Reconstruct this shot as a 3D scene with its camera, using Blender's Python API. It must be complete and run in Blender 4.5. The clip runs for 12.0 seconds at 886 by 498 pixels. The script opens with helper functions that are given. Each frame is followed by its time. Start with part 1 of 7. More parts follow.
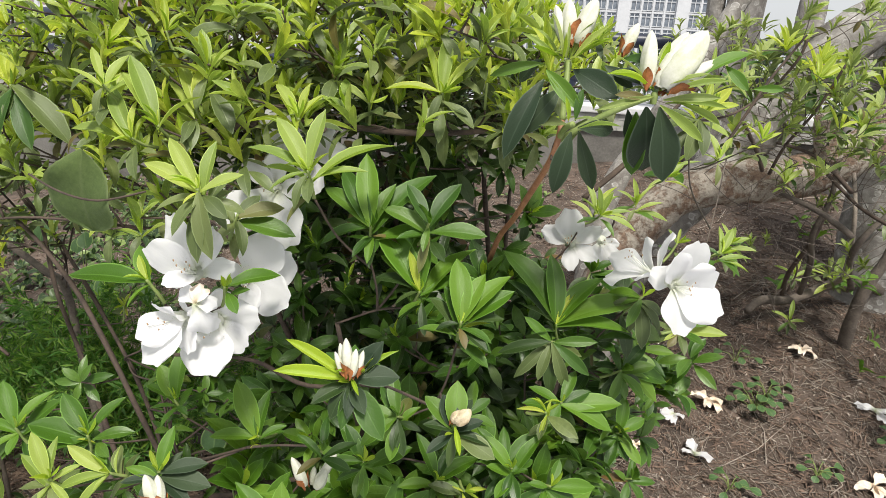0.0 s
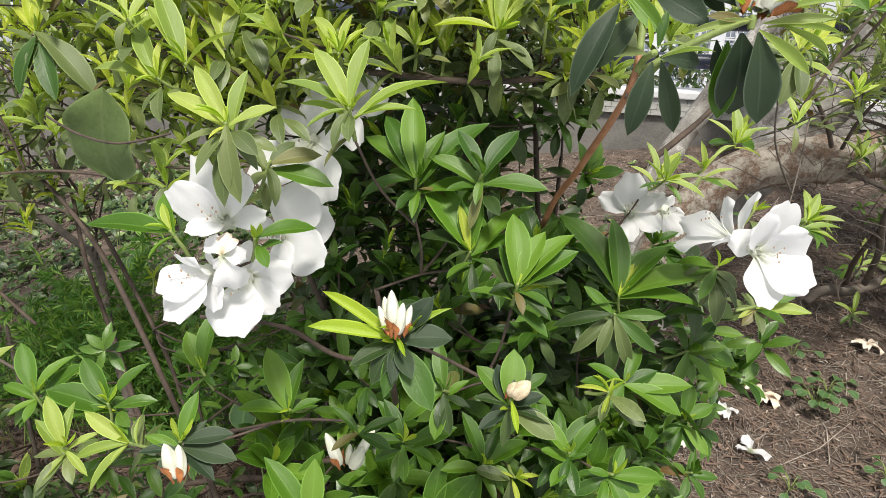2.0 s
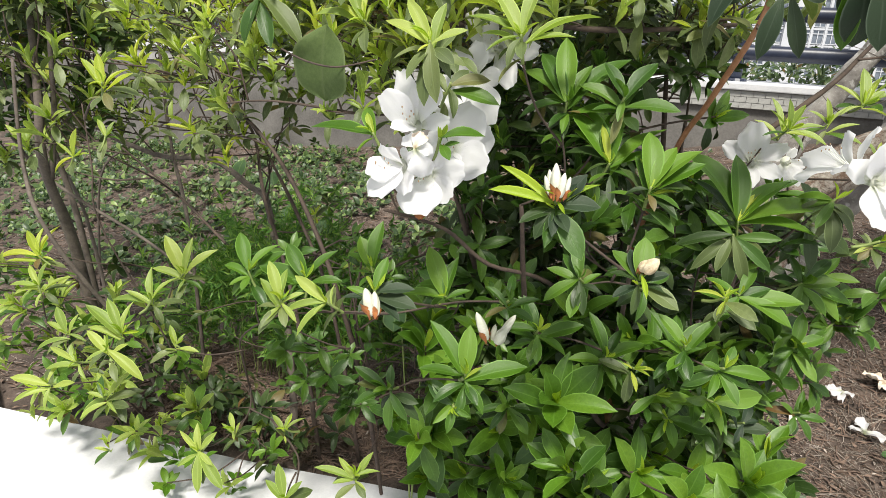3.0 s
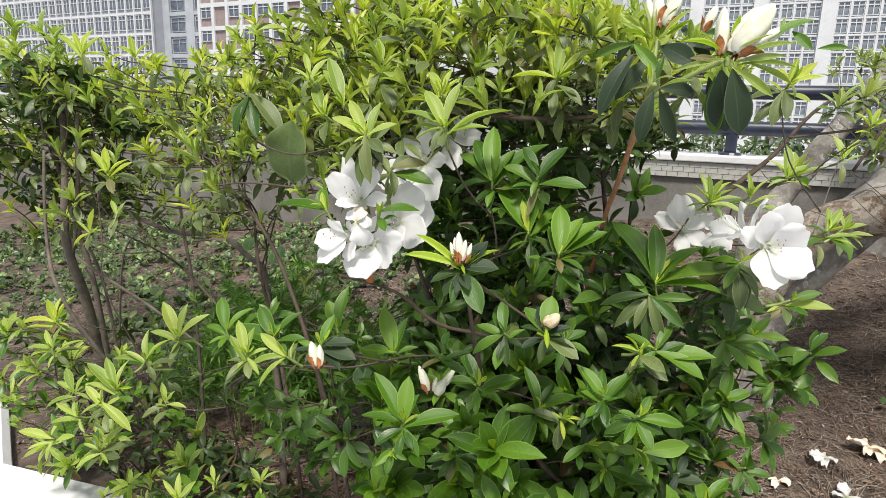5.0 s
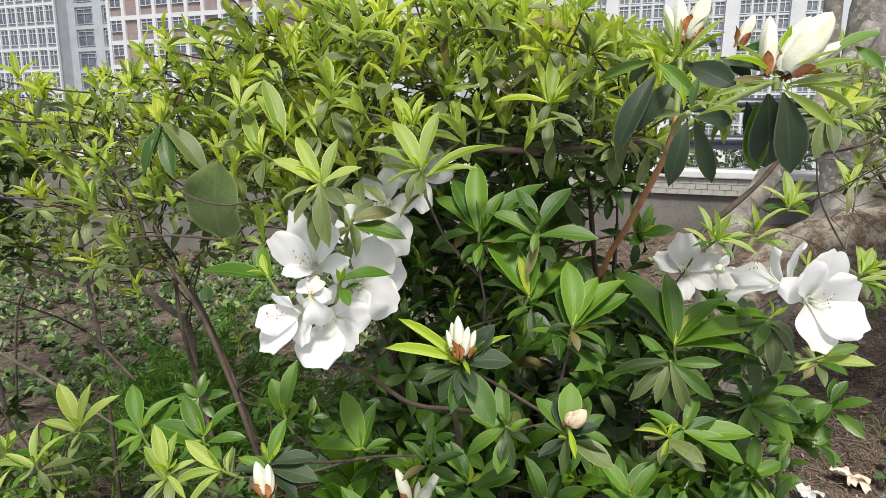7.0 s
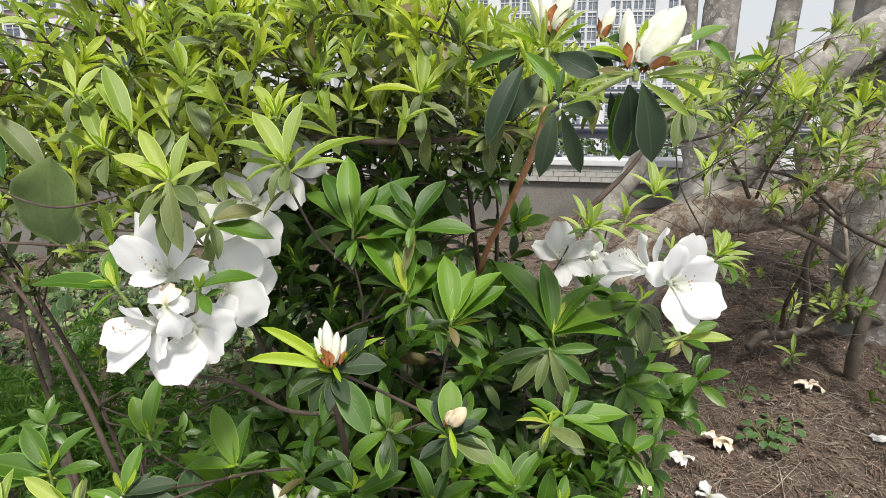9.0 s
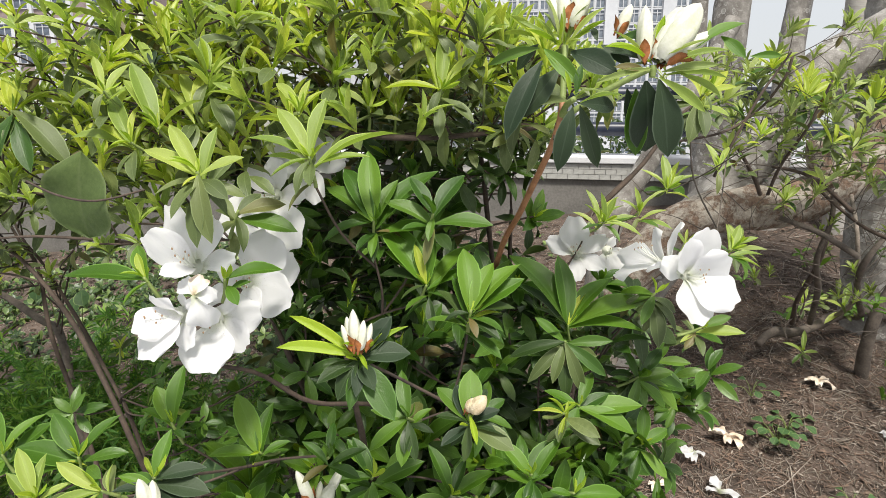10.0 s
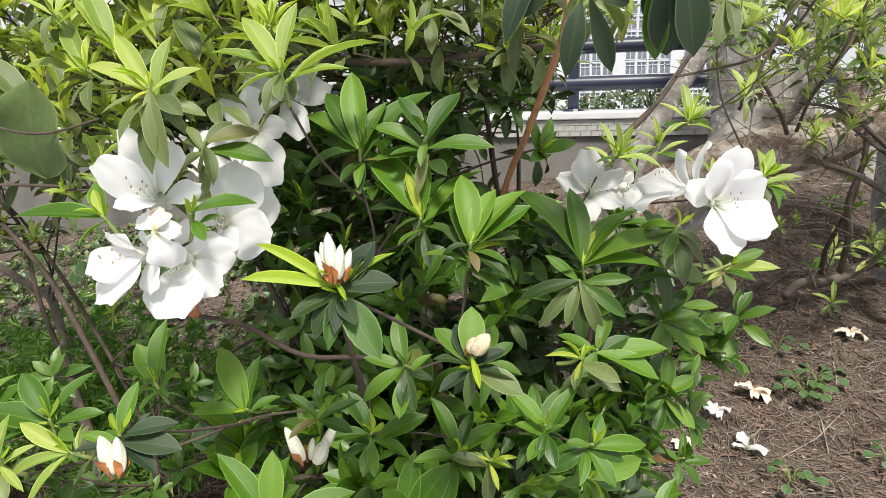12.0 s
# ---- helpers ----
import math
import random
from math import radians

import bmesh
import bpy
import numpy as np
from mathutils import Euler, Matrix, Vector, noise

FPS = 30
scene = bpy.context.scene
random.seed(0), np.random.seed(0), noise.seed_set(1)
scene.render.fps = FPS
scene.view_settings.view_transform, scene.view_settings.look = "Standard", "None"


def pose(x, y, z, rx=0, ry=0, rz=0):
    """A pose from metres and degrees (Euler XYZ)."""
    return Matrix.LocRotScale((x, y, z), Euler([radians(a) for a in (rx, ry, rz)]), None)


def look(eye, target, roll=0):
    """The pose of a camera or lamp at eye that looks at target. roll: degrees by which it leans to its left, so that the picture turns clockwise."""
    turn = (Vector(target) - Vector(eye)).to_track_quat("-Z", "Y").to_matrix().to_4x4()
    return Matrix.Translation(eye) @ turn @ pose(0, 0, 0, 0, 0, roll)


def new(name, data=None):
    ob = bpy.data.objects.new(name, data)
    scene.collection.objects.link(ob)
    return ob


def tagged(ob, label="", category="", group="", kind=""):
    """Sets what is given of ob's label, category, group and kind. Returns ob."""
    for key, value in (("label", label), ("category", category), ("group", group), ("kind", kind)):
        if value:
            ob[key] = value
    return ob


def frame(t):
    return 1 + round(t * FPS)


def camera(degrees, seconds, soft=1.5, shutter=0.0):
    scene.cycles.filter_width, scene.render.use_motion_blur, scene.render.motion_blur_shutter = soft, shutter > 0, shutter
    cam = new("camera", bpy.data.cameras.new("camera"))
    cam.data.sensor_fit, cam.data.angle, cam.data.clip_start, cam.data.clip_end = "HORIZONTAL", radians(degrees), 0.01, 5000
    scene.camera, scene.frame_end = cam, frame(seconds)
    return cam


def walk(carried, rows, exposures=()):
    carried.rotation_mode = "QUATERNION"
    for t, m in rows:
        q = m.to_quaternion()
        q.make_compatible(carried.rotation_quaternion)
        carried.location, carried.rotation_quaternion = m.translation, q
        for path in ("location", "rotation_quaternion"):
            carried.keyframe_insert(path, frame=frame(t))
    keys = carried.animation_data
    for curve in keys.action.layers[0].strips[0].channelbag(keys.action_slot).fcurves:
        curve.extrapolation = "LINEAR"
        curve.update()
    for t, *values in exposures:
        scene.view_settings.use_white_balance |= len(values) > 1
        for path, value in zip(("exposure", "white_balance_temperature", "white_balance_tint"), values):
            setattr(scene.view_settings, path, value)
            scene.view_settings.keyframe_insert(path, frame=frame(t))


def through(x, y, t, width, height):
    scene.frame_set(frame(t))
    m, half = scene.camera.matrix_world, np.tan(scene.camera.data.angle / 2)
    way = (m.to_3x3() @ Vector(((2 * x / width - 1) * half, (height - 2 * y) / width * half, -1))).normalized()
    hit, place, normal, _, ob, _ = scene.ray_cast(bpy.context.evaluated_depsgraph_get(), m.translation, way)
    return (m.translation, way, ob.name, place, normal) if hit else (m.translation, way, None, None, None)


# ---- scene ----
cam = camera(71.83, 12.0, soft=0.45)
PATH = [
    (0, (0.483, 0.459, 1.061), (0.143, 2.320, 0.410), 2.8),
    (0.5, (0.476, 0.477, 1.041), (0.125, 2.332, 0.381), 2.9),
    (1, (0.465, 0.501, 1.023), (0.088, 2.348, 0.353), 2.8),
    (1.5, (0.455, 0.515, 1.009), (0.045, 2.352, 0.333), 2.5),
    (2, (0.452, 0.512, 0.995), (0.015, 2.346, 0.326), 2.6),
    (2.5, (0.447, 0.465, 0.953), (-0.066, 2.282, 0.293), 3.6),
    (2.7, (0.433, 0.393, 0.939), (-0.200, 2.168, 0.270), 3.2),
    (4.3, (0.647, 0.260, 0.907), (-0.243, 1.969, 0.371), 3.2),
    (4.5, (0.645, 0.264, 0.926), (-0.246, 1.994, 0.462), 2.7),
    (5, (0.610, 0.283, 0.945), (-0.256, 2.033, 0.511), 1.6),
    (5.5, (0.582, 0.294, 0.950), (-0.249, 2.063, 0.526), 1.1),
    (6, (0.547, 0.327, 0.945), (-0.263, 2.110, 0.542), 0.5),
    (6.5, (0.506, 0.386, 0.949), (-0.279, 2.183, 0.556), 0.1),
    (7, (0.477, 0.435, 0.970), (-0.190, 2.279, 0.579), 0.6),
    (7.5, (0.487, 0.477, 0.972), (0.015, 2.381, 0.580), 1.5),
    (7.7, (0.496, 0.487, 0.966), (0.061, 2.401, 0.583), 1.5),
    (9.3, (0.487, 0.456, 0.973), (0.170, 2.385, 0.551), 0.5),
    (9.5, (0.485, 0.450, 0.974), (0.175, 2.380, 0.553), 0.6),
    (10, (0.479, 0.450, 0.968), (0.126, 2.372, 0.545), 0.4),
    (10.5, (0.475, 0.463, 0.963), (0.064, 2.372, 0.535), -0.1),
    (11, (0.479, 0.464, 0.960), (0.064, 2.371, 0.523), -0.3),
    (11.5, (0.477, 0.476, 0.952), (0.067, 2.380, 0.498), -0.3),
    (12, (0.485, 0.516, 0.908), (0.087, 2.409, 0.399), -1.8),
]
walk(cam, [(t, look(eye, target, roll)) for t, eye, target, roll in PATH],
     [(0, 0.26), (2.5, 0.37), (4.5, 0.33), (6.0, 0.18), (7.5, 0.24), (10.0, 0.28), (11.0, 0.34), (12.0, 0.44)])

# ---- light ----
world = bpy.data.worlds.new("sky")
scene.world = world
world.use_nodes = True
wn = world.node_tree
wn.nodes.clear()
w_out = wn.nodes.new("ShaderNodeOutputWorld")
w_bg = wn.nodes.new("ShaderNodeBackground")
w_sky = wn.nodes.new("ShaderNodeTexSky")
w_sky.sky_type = "NISHITA"
w_sky.sun_disc = False
w_sky.sun_elevation, w_sky.sun_rotation = radians(60), radians(156)
w_sky.air_density, w_sky.dust_density, w_sky.ozone_density = 1.0, 4.0, 1.0
w_mix = wn.nodes.new("ShaderNodeMixRGB")
w_mix.inputs[0].default_value = 0.72
w_mix.inputs[2].default_value = (8.9, 9.1, 9.3, 1)
wn.links.new(w_sky.outputs[0], w_mix.inputs[1])
wn.links.new(w_mix.outputs[0], w_bg.inputs[0])
w_bg.inputs[1].default_value = 0.088
wn.links.new(w_bg.outputs[0], w_out.inputs[0])

sun_data = bpy.data.lights.new("sun", "SUN")
sun_data.energy, sun_data.angle, sun_data.color = 4.5, radians(11), (1.0, 0.95, 0.86)
sun_ob = new("sun", sun_data)
sun_ob.matrix_world = look((1.6, -1.65, 5.55), (0.3, 1.3, 0.0))


# ---- materials ----
class Nodes:
    """A short hand for node materials."""

    def __init__(self, name):
        self.mat = bpy.data.materials.new(name)
        self.mat.use_nodes = True
        self.tree = self.mat.node_tree
        self.tree.nodes.clear()
        self.out = self.tree.nodes.new("ShaderNodeOutputMaterial")

    def add(self, kind, inputs=None, **settings):
        node = self.tree.nodes.new(kind)
        for key, value in settings.items():
            setattr(node, key, value)
        for key, value in (inputs or {}).items():
            if isinstance(value, bpy.types.NodeSocket):
                self.tree.links.new(value, node.inputs[key])
            else:
                node.inputs[key].default_value = value
        return node

    def noise(self, scale, detail=4.0, rough=0.6, coord="Object", stretch=None):
        tc = self.add("ShaderNodeTexCoord").outputs[coord]
        if stretch:
            tc = self.add("ShaderNodeMapping", {"Vector": tc, "Scale": stretch}).outputs[0]
        return self.add("ShaderNodeTexNoise", {"Vector": tc, "Scale": scale, "Detail": detail, "Roughness": rough}).outputs["Fac"]

    def ramp(self, fac, stops, smooth=False):
        node = self.add("ShaderNodeValToRGB", {"Fac": fac})
        el = node.color_ramp.elements
        while len(el) < len(stops):
            el.new(0.5)
        for e, (p, c) in zip(el, stops):
            e.position, e.color = p, (*c, 1)
        return node.outputs[0]

    def mix(self, fac, a, b, kind="MIX"):
        return self.add("ShaderNodeMixRGB", {0: fac, 1: a, 2: b}, blend_type=kind).outputs[0]

    def maths(self, op, a, b=0.0, c=0.0):
        return self.add("ShaderNodeMath", {0: a, 1: b, 2: c}, operation=op).outputs[0]

    def bump(self, height, strength=0.3, distance=0.001):
        return self.add("ShaderNodeBump", {"Height": height, "Strength": strength, "Distance": distance}).outputs[0]

    def finish(self, shader):
        self.tree.links.new(shader, self.out.inputs[0])
        return self.mat


def rgb(c):
    return (*c, 1)


def surface(name, dark, light, scale=20.0, rough=0.7, bump=0.4, depth=0.002, metallic=0.0, fine=6.0, stretch=None, specular=0.5):
    """A plain weathered surface: two scales of mottling and a fine relief."""
    n = Nodes(name)
    big, small = n.noise(scale, 4, 0.6, stretch=stretch), n.noise(scale * fine, 6, 0.7, stretch=stretch)
    both = n.maths("ADD", n.maths("MULTIPLY", big, 0.6), n.maths("MULTIPLY", small, 0.4))
    colour = n.ramp(both, [(0.33, dark), (0.67, light)])
    sh = n.add("ShaderNodeBsdfPrincipled", {"Base Color": colour, "Roughness": rough, "Metallic": metallic, "Specular IOR Level": specular,
               "Normal": n.bump(both, bump, depth)})
    return n.finish(sh.outputs[0])


def leaf_material(name, stops, per_object=True, gloss=0.42, through=0.28, rib=(0.32, 0.42, 0.14), specular=0.42):
    """Leaves: each with its own tint, a pale midrib, side veins, mottling, and light that comes through the blade."""
    n = Nodes(name)
    rnd = n.add("ShaderNodeObjectInfo").outputs["Random"] if per_object else n.add("ShaderNodeNewGeometry").outputs["Random Per Island"]
    colour = n.ramp(rnd, stops)
    uv = n.add("ShaderNodeSeparateXYZ", {0: n.add("ShaderNodeUVMap").outputs[0]})
    along, across = uv.outputs[0], n.maths("ABSOLUTE", n.maths("SUBTRACT", uv.outputs[1], 0.5))
    mottle = n.noise(190.0, 6, 0.78)
    colour = n.mix(n.ramp(mottle, [(0.35, (0, 0, 0)), (0.7, (0.75, 0.75, 0.75))]), colour, n.mix(1.0, colour, (0.55, 0.62, 0.5, 1), "MULTIPLY"))
    tip = n.ramp(n.maths("ADD", along, n.maths("MULTIPLY", mottle, 0.3)), [(0.0, (1.12, 1.1, 0.9)), (0.5, (1, 1, 1)), (1.0, (0.93, 0.95, 0.9))])
    colour = n.mix(1.0, colour, tip, "MULTIPLY")
    veins = n.maths("SINE", n.maths("MULTIPLY", n.maths("SUBTRACT", along, n.maths("MULTIPLY", across, 0.55)), 62.0))
    midrib = n.ramp(across, [(0.0, (1, 1, 1)), (0.045, (0, 0, 0))])
    colour = n.mix(n.maths("MULTIPLY", midrib, 0.25), colour, rgb(rib))
    # Pale hairy edge, lightened further to paint in rim light.
    rim = n.ramp(across, [(0.44, (0, 0, 0)), (0.5, (1, 1, 1))])
    colour = n.mix(n.maths("MULTIPLY", rim, 0.6), colour, rgb(tuple(min(1, 1.3 * v) for v in rib)))
    height = n.maths("ADD", n.maths("MULTIPLY", veins, 0.10), n.maths("SUBTRACT", n.maths("MULTIPLY", mottle, 1.2), n.maths("MULTIPLY", midrib, 0.9)))
    normal = n.bump(height, 0.35, 0.0007)
    front = n.add("ShaderNodeBsdfPrincipled", {"Base Color": colour, "Roughness": gloss, "Specular IOR Level": specular, "Normal": normal})
    back = n.add("ShaderNodeBsdfTranslucent", {"Color": n.mix(1.0, colour, (1.15, 1.2, 0.6, 1), "MULTIPLY"), "Normal": normal})
    return n.finish(n.add("ShaderNodeMixShader", {0: through, 1: front.outputs[0], 2: back.outputs[0]}).outputs[0])


YOUNG = [(0.0, (0.36, 0.46, 0.06)), (0.5, (0.49, 0.58, 0.08)), (1.0, (0.62, 0.66, 0.11))]
FRESH = [(0.0, (0.060, 0.140, 0.011)), (0.5, (0.098, 0.208, 0.017)), (1.0, (0.160, 0.280, 0.031))]
OLIVE = [(0.0, (0.245, 0.345, 0.075)), (0.5, (0.355, 0.455, 0.105)), (1.0, (0.49, 0.56, 0.14))]
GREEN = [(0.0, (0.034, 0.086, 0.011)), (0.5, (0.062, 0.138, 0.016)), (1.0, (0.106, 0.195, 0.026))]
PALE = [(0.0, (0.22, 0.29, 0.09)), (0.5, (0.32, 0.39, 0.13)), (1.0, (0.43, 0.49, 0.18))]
# Older leaf like DARK, with shade inside and low in bushes put into it.
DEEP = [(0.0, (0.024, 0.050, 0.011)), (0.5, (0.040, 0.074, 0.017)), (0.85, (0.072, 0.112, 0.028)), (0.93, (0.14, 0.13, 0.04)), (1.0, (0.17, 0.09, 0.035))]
LIME = [(0.0, (0.27, 0.42, 0.03)), (0.5, (0.37, 0.52, 0.04)), (1.0, (0.48, 0.60, 0.06))]
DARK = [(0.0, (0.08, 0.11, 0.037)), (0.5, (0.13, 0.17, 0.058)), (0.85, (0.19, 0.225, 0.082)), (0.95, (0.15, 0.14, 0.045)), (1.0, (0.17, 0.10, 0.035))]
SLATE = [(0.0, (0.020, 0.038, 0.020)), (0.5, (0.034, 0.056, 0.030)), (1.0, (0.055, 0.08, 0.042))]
LEAF, LEAVES = {}, {}
for key, stops, gloss, see in (("young", YOUNG, 0.36, 0.46), ("lime", LIME, 0.36, 0.42), ("fresh", FRESH, 0.42, 0.28), ("olive", OLIVE, 0.36, 0.42), ("green", GREEN, 0.36, 0.2), ("dark", DARK, 0.45, 0.2), ("deep", DEEP, 0.42, 0.16), ("pale", PALE, 0.45, 0.35), ("slate", SLATE, 0.42, 0.12)):
    ribs = tuple(min(1.0, 1.6 * v + 0.05) for v in stops[1][1])
    LEAF[key] = leaf_material(key + "_leaf", stops, True, gloss, see, ribs, 0.24 if key == "slate" else 0.42)
    LEAVES[key] = leaf_material(key + "_foliage", stops, False, gloss, see, ribs)


def petal_material():
    n = Nodes("white_petal")
    uv = n.add("ShaderNodeSeparateXYZ", {0: n.add("ShaderNodeUVMap").outputs[0]})
    along, across = uv.outputs[0], n.maths("ABSOLUTE", n.maths("SUBTRACT", uv.outputs[1], 0.5))
    soft = n.noise(60.0, 4, 0.6)
    colour = n.mix(n.ramp(along, [(0.0, (1, 1, 1)), (0.38, (0, 0, 0))]), (0.84, 0.84, 0.855, 1), (0.76, 0.80, 0.60, 1))
    bruise = n.ramp(n.noise(38.0, 5, 0.75), [(0.63, (0, 0, 0)), (0.72, (1, 1, 1))])
    colour = n.mix(n.maths("MULTIPLY", bruise, 0.35), colour, (0.70, 0.62, 0.55, 1))
    specks = n.add("ShaderNodeTexVoronoi", {"Vector": n.add("ShaderNodeTexCoord").outputs["UV"], "Scale": 24.0}).outputs["Distance"]
    specks = n.maths("MULTIPLY", n.ramp(specks, [(0.13, (1, 1, 1)), (0.2, (0, 0, 0))]), n.ramp(n.maths("ADD", along, n.maths("MULTIPLY", soft, 0.5)), [(0.62, (1, 1, 1)), (0.80, (0, 0, 0))]))
    colour = n.mix(n.maths("MULTIPLY", specks, 0.6), colour, (0.40, 0.33, 0.26, 1))
    ribs = n.maths("SINE", n.maths("MULTIPLY", across, 46.0))
    normal = n.bump(n.maths("ADD", n.maths("MULTIPLY", ribs, 0.12), soft), 0.22, 0.0010)
    front = n.add("ShaderNodeBsdfPrincipled", {"Base Color": colour, "Roughness": 0.6, "Specular IOR Level": 0.25, "Normal": normal})
    back = n.add("ShaderNodeBsdfTranslucent", {"Color": colour, "Normal": normal})
    return n.finish(n.add("ShaderNodeMixShader", {0: 0.48, 1: front.outputs[0], 2: back.outputs[0]}).outputs[0])


PETAL = petal_material()
BUD_TAN = surface("drying_bud_petal", (0.40, 0.28, 0.14), (0.74, 0.66, 0.48), 130, 0.6, 1.0, 0.003)
BUD_WHITE = surface("bud_petal", (0.46, 0.48, 0.33), (0.64, 0.635, 0.58), 60, 0.55, 0.2)
BRACT = surface("bud_bract", (0.17, 0.05, 0.014), (0.46, 0.17, 0.045), 120, 0.6, 0.5)
FILAMENT = surface("stamen_filament", (0.78, 0.80, 0.70), (0.86, 0.86, 0.82), 90, 0.5, 0.1)
ANTHER = surface("anther", (0.25, 0.16, 0.10), (0.42, 0.28, 0.16), 90, 0.7, 0.2)
WILTED = surface("wilted_petal", (0.55, 0.40, 0.27), (0.82, 0.77, 0.68), 45, 0.7, 0.6)
STEM_GREEN = surface("green_stem", (0.14, 0.20, 0.05), (0.26, 0.32, 0.10), 60, 0.6, 0.4)
STEM_RED = surface("reddish_stem", (0.22, 0.09, 0.045), (0.40, 0.20, 0.10), 60, 0.6, 0.5)
TWIG = surface("twig_bark", (0.028, 0.020, 0.016), (0.105, 0.074, 0.056), 40, 0.85, 0.8, 0.002)
PALE_TWIG = surface("pale_twig_bark", (0.10, 0.082, 0.066), (0.34, 0.29, 0.24), 60, 0.85, 0.6, 0.002)
GREY_BARK = surface("grey_stem_bark", (0.045, 0.036, 0.03), (0.17, 0.14, 0.115), 30, 0.85, 0.8, 0.002)
GRIT = surface("pale_grit", (0.12, 0.095, 0.075), (0.42, 0.36, 0.31), 120, 0.9, 0.5)
# Near black in the hollows of the relief, as painted shade.
SOIL = surface("soil", (0.016, 0.012, 0.009), (0.165, 0.122, 0.098), 14, 0.95, 1.0, 0.012, fine=14)
STRAW = surface("dry_litter", (0.13, 0.102, 0.082), (0.48, 0.42, 0.36), 25, 0.85, 0.5)
LITTER_DARK = surface("brown_litter", (0.05, 0.034, 0.025), (0.26, 0.18, 0.135), 25, 0.9, 0.5)
CONCRETE = surface("aged_concrete", (0.085, 0.080, 0.074), (0.21, 0.20, 0.185), 5, 0.9, 0.6, 0.003, fine=16)
RENDER_WHITE = surface("white_painted_render", (0.52, 0.53, 0.55), (0.70, 0.70, 0.71), 7, 0.75, 0.5, 0.002, fine=22)
PAVING = surface("pale_paving", (0.26, 0.26, 0.28), (0.36, 0.36, 0.38), 6, 0.85, 0.5, 0.002, fine=20)
TILE = surface("glazed_mosaic_tile", (0.30, 0.30, 0.285), (0.46, 0.455, 0.43), 16, 0.4, 0.3)
GROUT = surface("tile_grout", (0.30, 0.295, 0.285), (0.42, 0.41, 0.395), 30, 0.9, 0.4)
RAIL = surface("navy_painted_steel", (0.012, 0.016, 0.032), (0.026, 0.034, 0.062), 14, 0.38, 0.2, 0.001)


# ---- building blocks ----
def ground_height(x, y):
    """The soil: level near the kerb, heaped up towards the back wall."""
    rise, xx = max(0.0, y - 1.95), max(-3.6, min(1.5, x))
    rough = 0.016 * noise.noise((x * 2.3, y * 2.3, 0.3)) + 0.008 * noise.noise((x * 9, y * 9, 2.0)) + 0.004 * noise.noise((x * 31, y * 31, 4.0))
    return max(-0.06, 0.035 * xx) + rise * (0.2 + 0.045 * xx) + rough


KERB = [(-9.0, 3.95), (-1.41, 1.275), (-1.06, 1.092), (-0.361, 1.219), (-0.04, 1.29), (9.0, 2.9)]


def bed_edge(x):
    """Where the soil meets the kerb."""
    return float(np.interp(x, [p[0] for p in KERB], [p[1] for p in KERB]))


def place(parent, ob):
    if parent:
        ob.parent = parent
        ob.matrix_parent_inverse = Matrix.Translation(-parent.location)
    return ob


def mesh_object(name, verts, faces, material, parent=None, uvs=None, smooth=True):
    me = bpy.data.meshes.new(name)
    me.from_pydata(verts if isinstance(verts, list) else verts.tolist(), [], faces if isinstance(faces, list) else faces.tolist())
    me.materials.append(material)
    if smooth:
        me.polygons.foreach_set("use_smooth", [True] * len(me.polygons))
    if uvs is not None:
        layer = me.uv_layers.new(name="UVMap")
        loops = np.zeros(len(me.loops), dtype=np.int32)
        me.loops.foreach_get("vertex_index", loops)
        layer.data.foreach_set("uv", np.asarray(uvs, dtype=np.float32)[loops].ravel())
    me.update()
    return place(parent, new(name, me))


def part(name, bm, material, parent, label="", smooth=False):
    me = bpy.data.meshes.new(name)
    bm.to_mesh(me)
    bm.free()
    me.materials.append(material)
    if smooth:
        me.polygons.foreach_set("use_smooth", [True] * len(me.polygons))
    return tagged(place(parent, new(name, me)), label)


def add_box(bm, lo, hi, bevel=0.0):
    lo, hi = Vector(lo), Vector(hi)
    made = bmesh.ops.create_cube(bm, size=1.0, matrix=Matrix.Translation((lo + hi) / 2) @ Matrix.Diagonal((*(hi - lo), 1)))
    if bevel:
        edges = list({e for v in made["verts"] for e in v.link_edges})
        bmesh.ops.bevel(bm, geom=edges, offset=bevel, segments=2, affect="EDGES", profile=0.6)


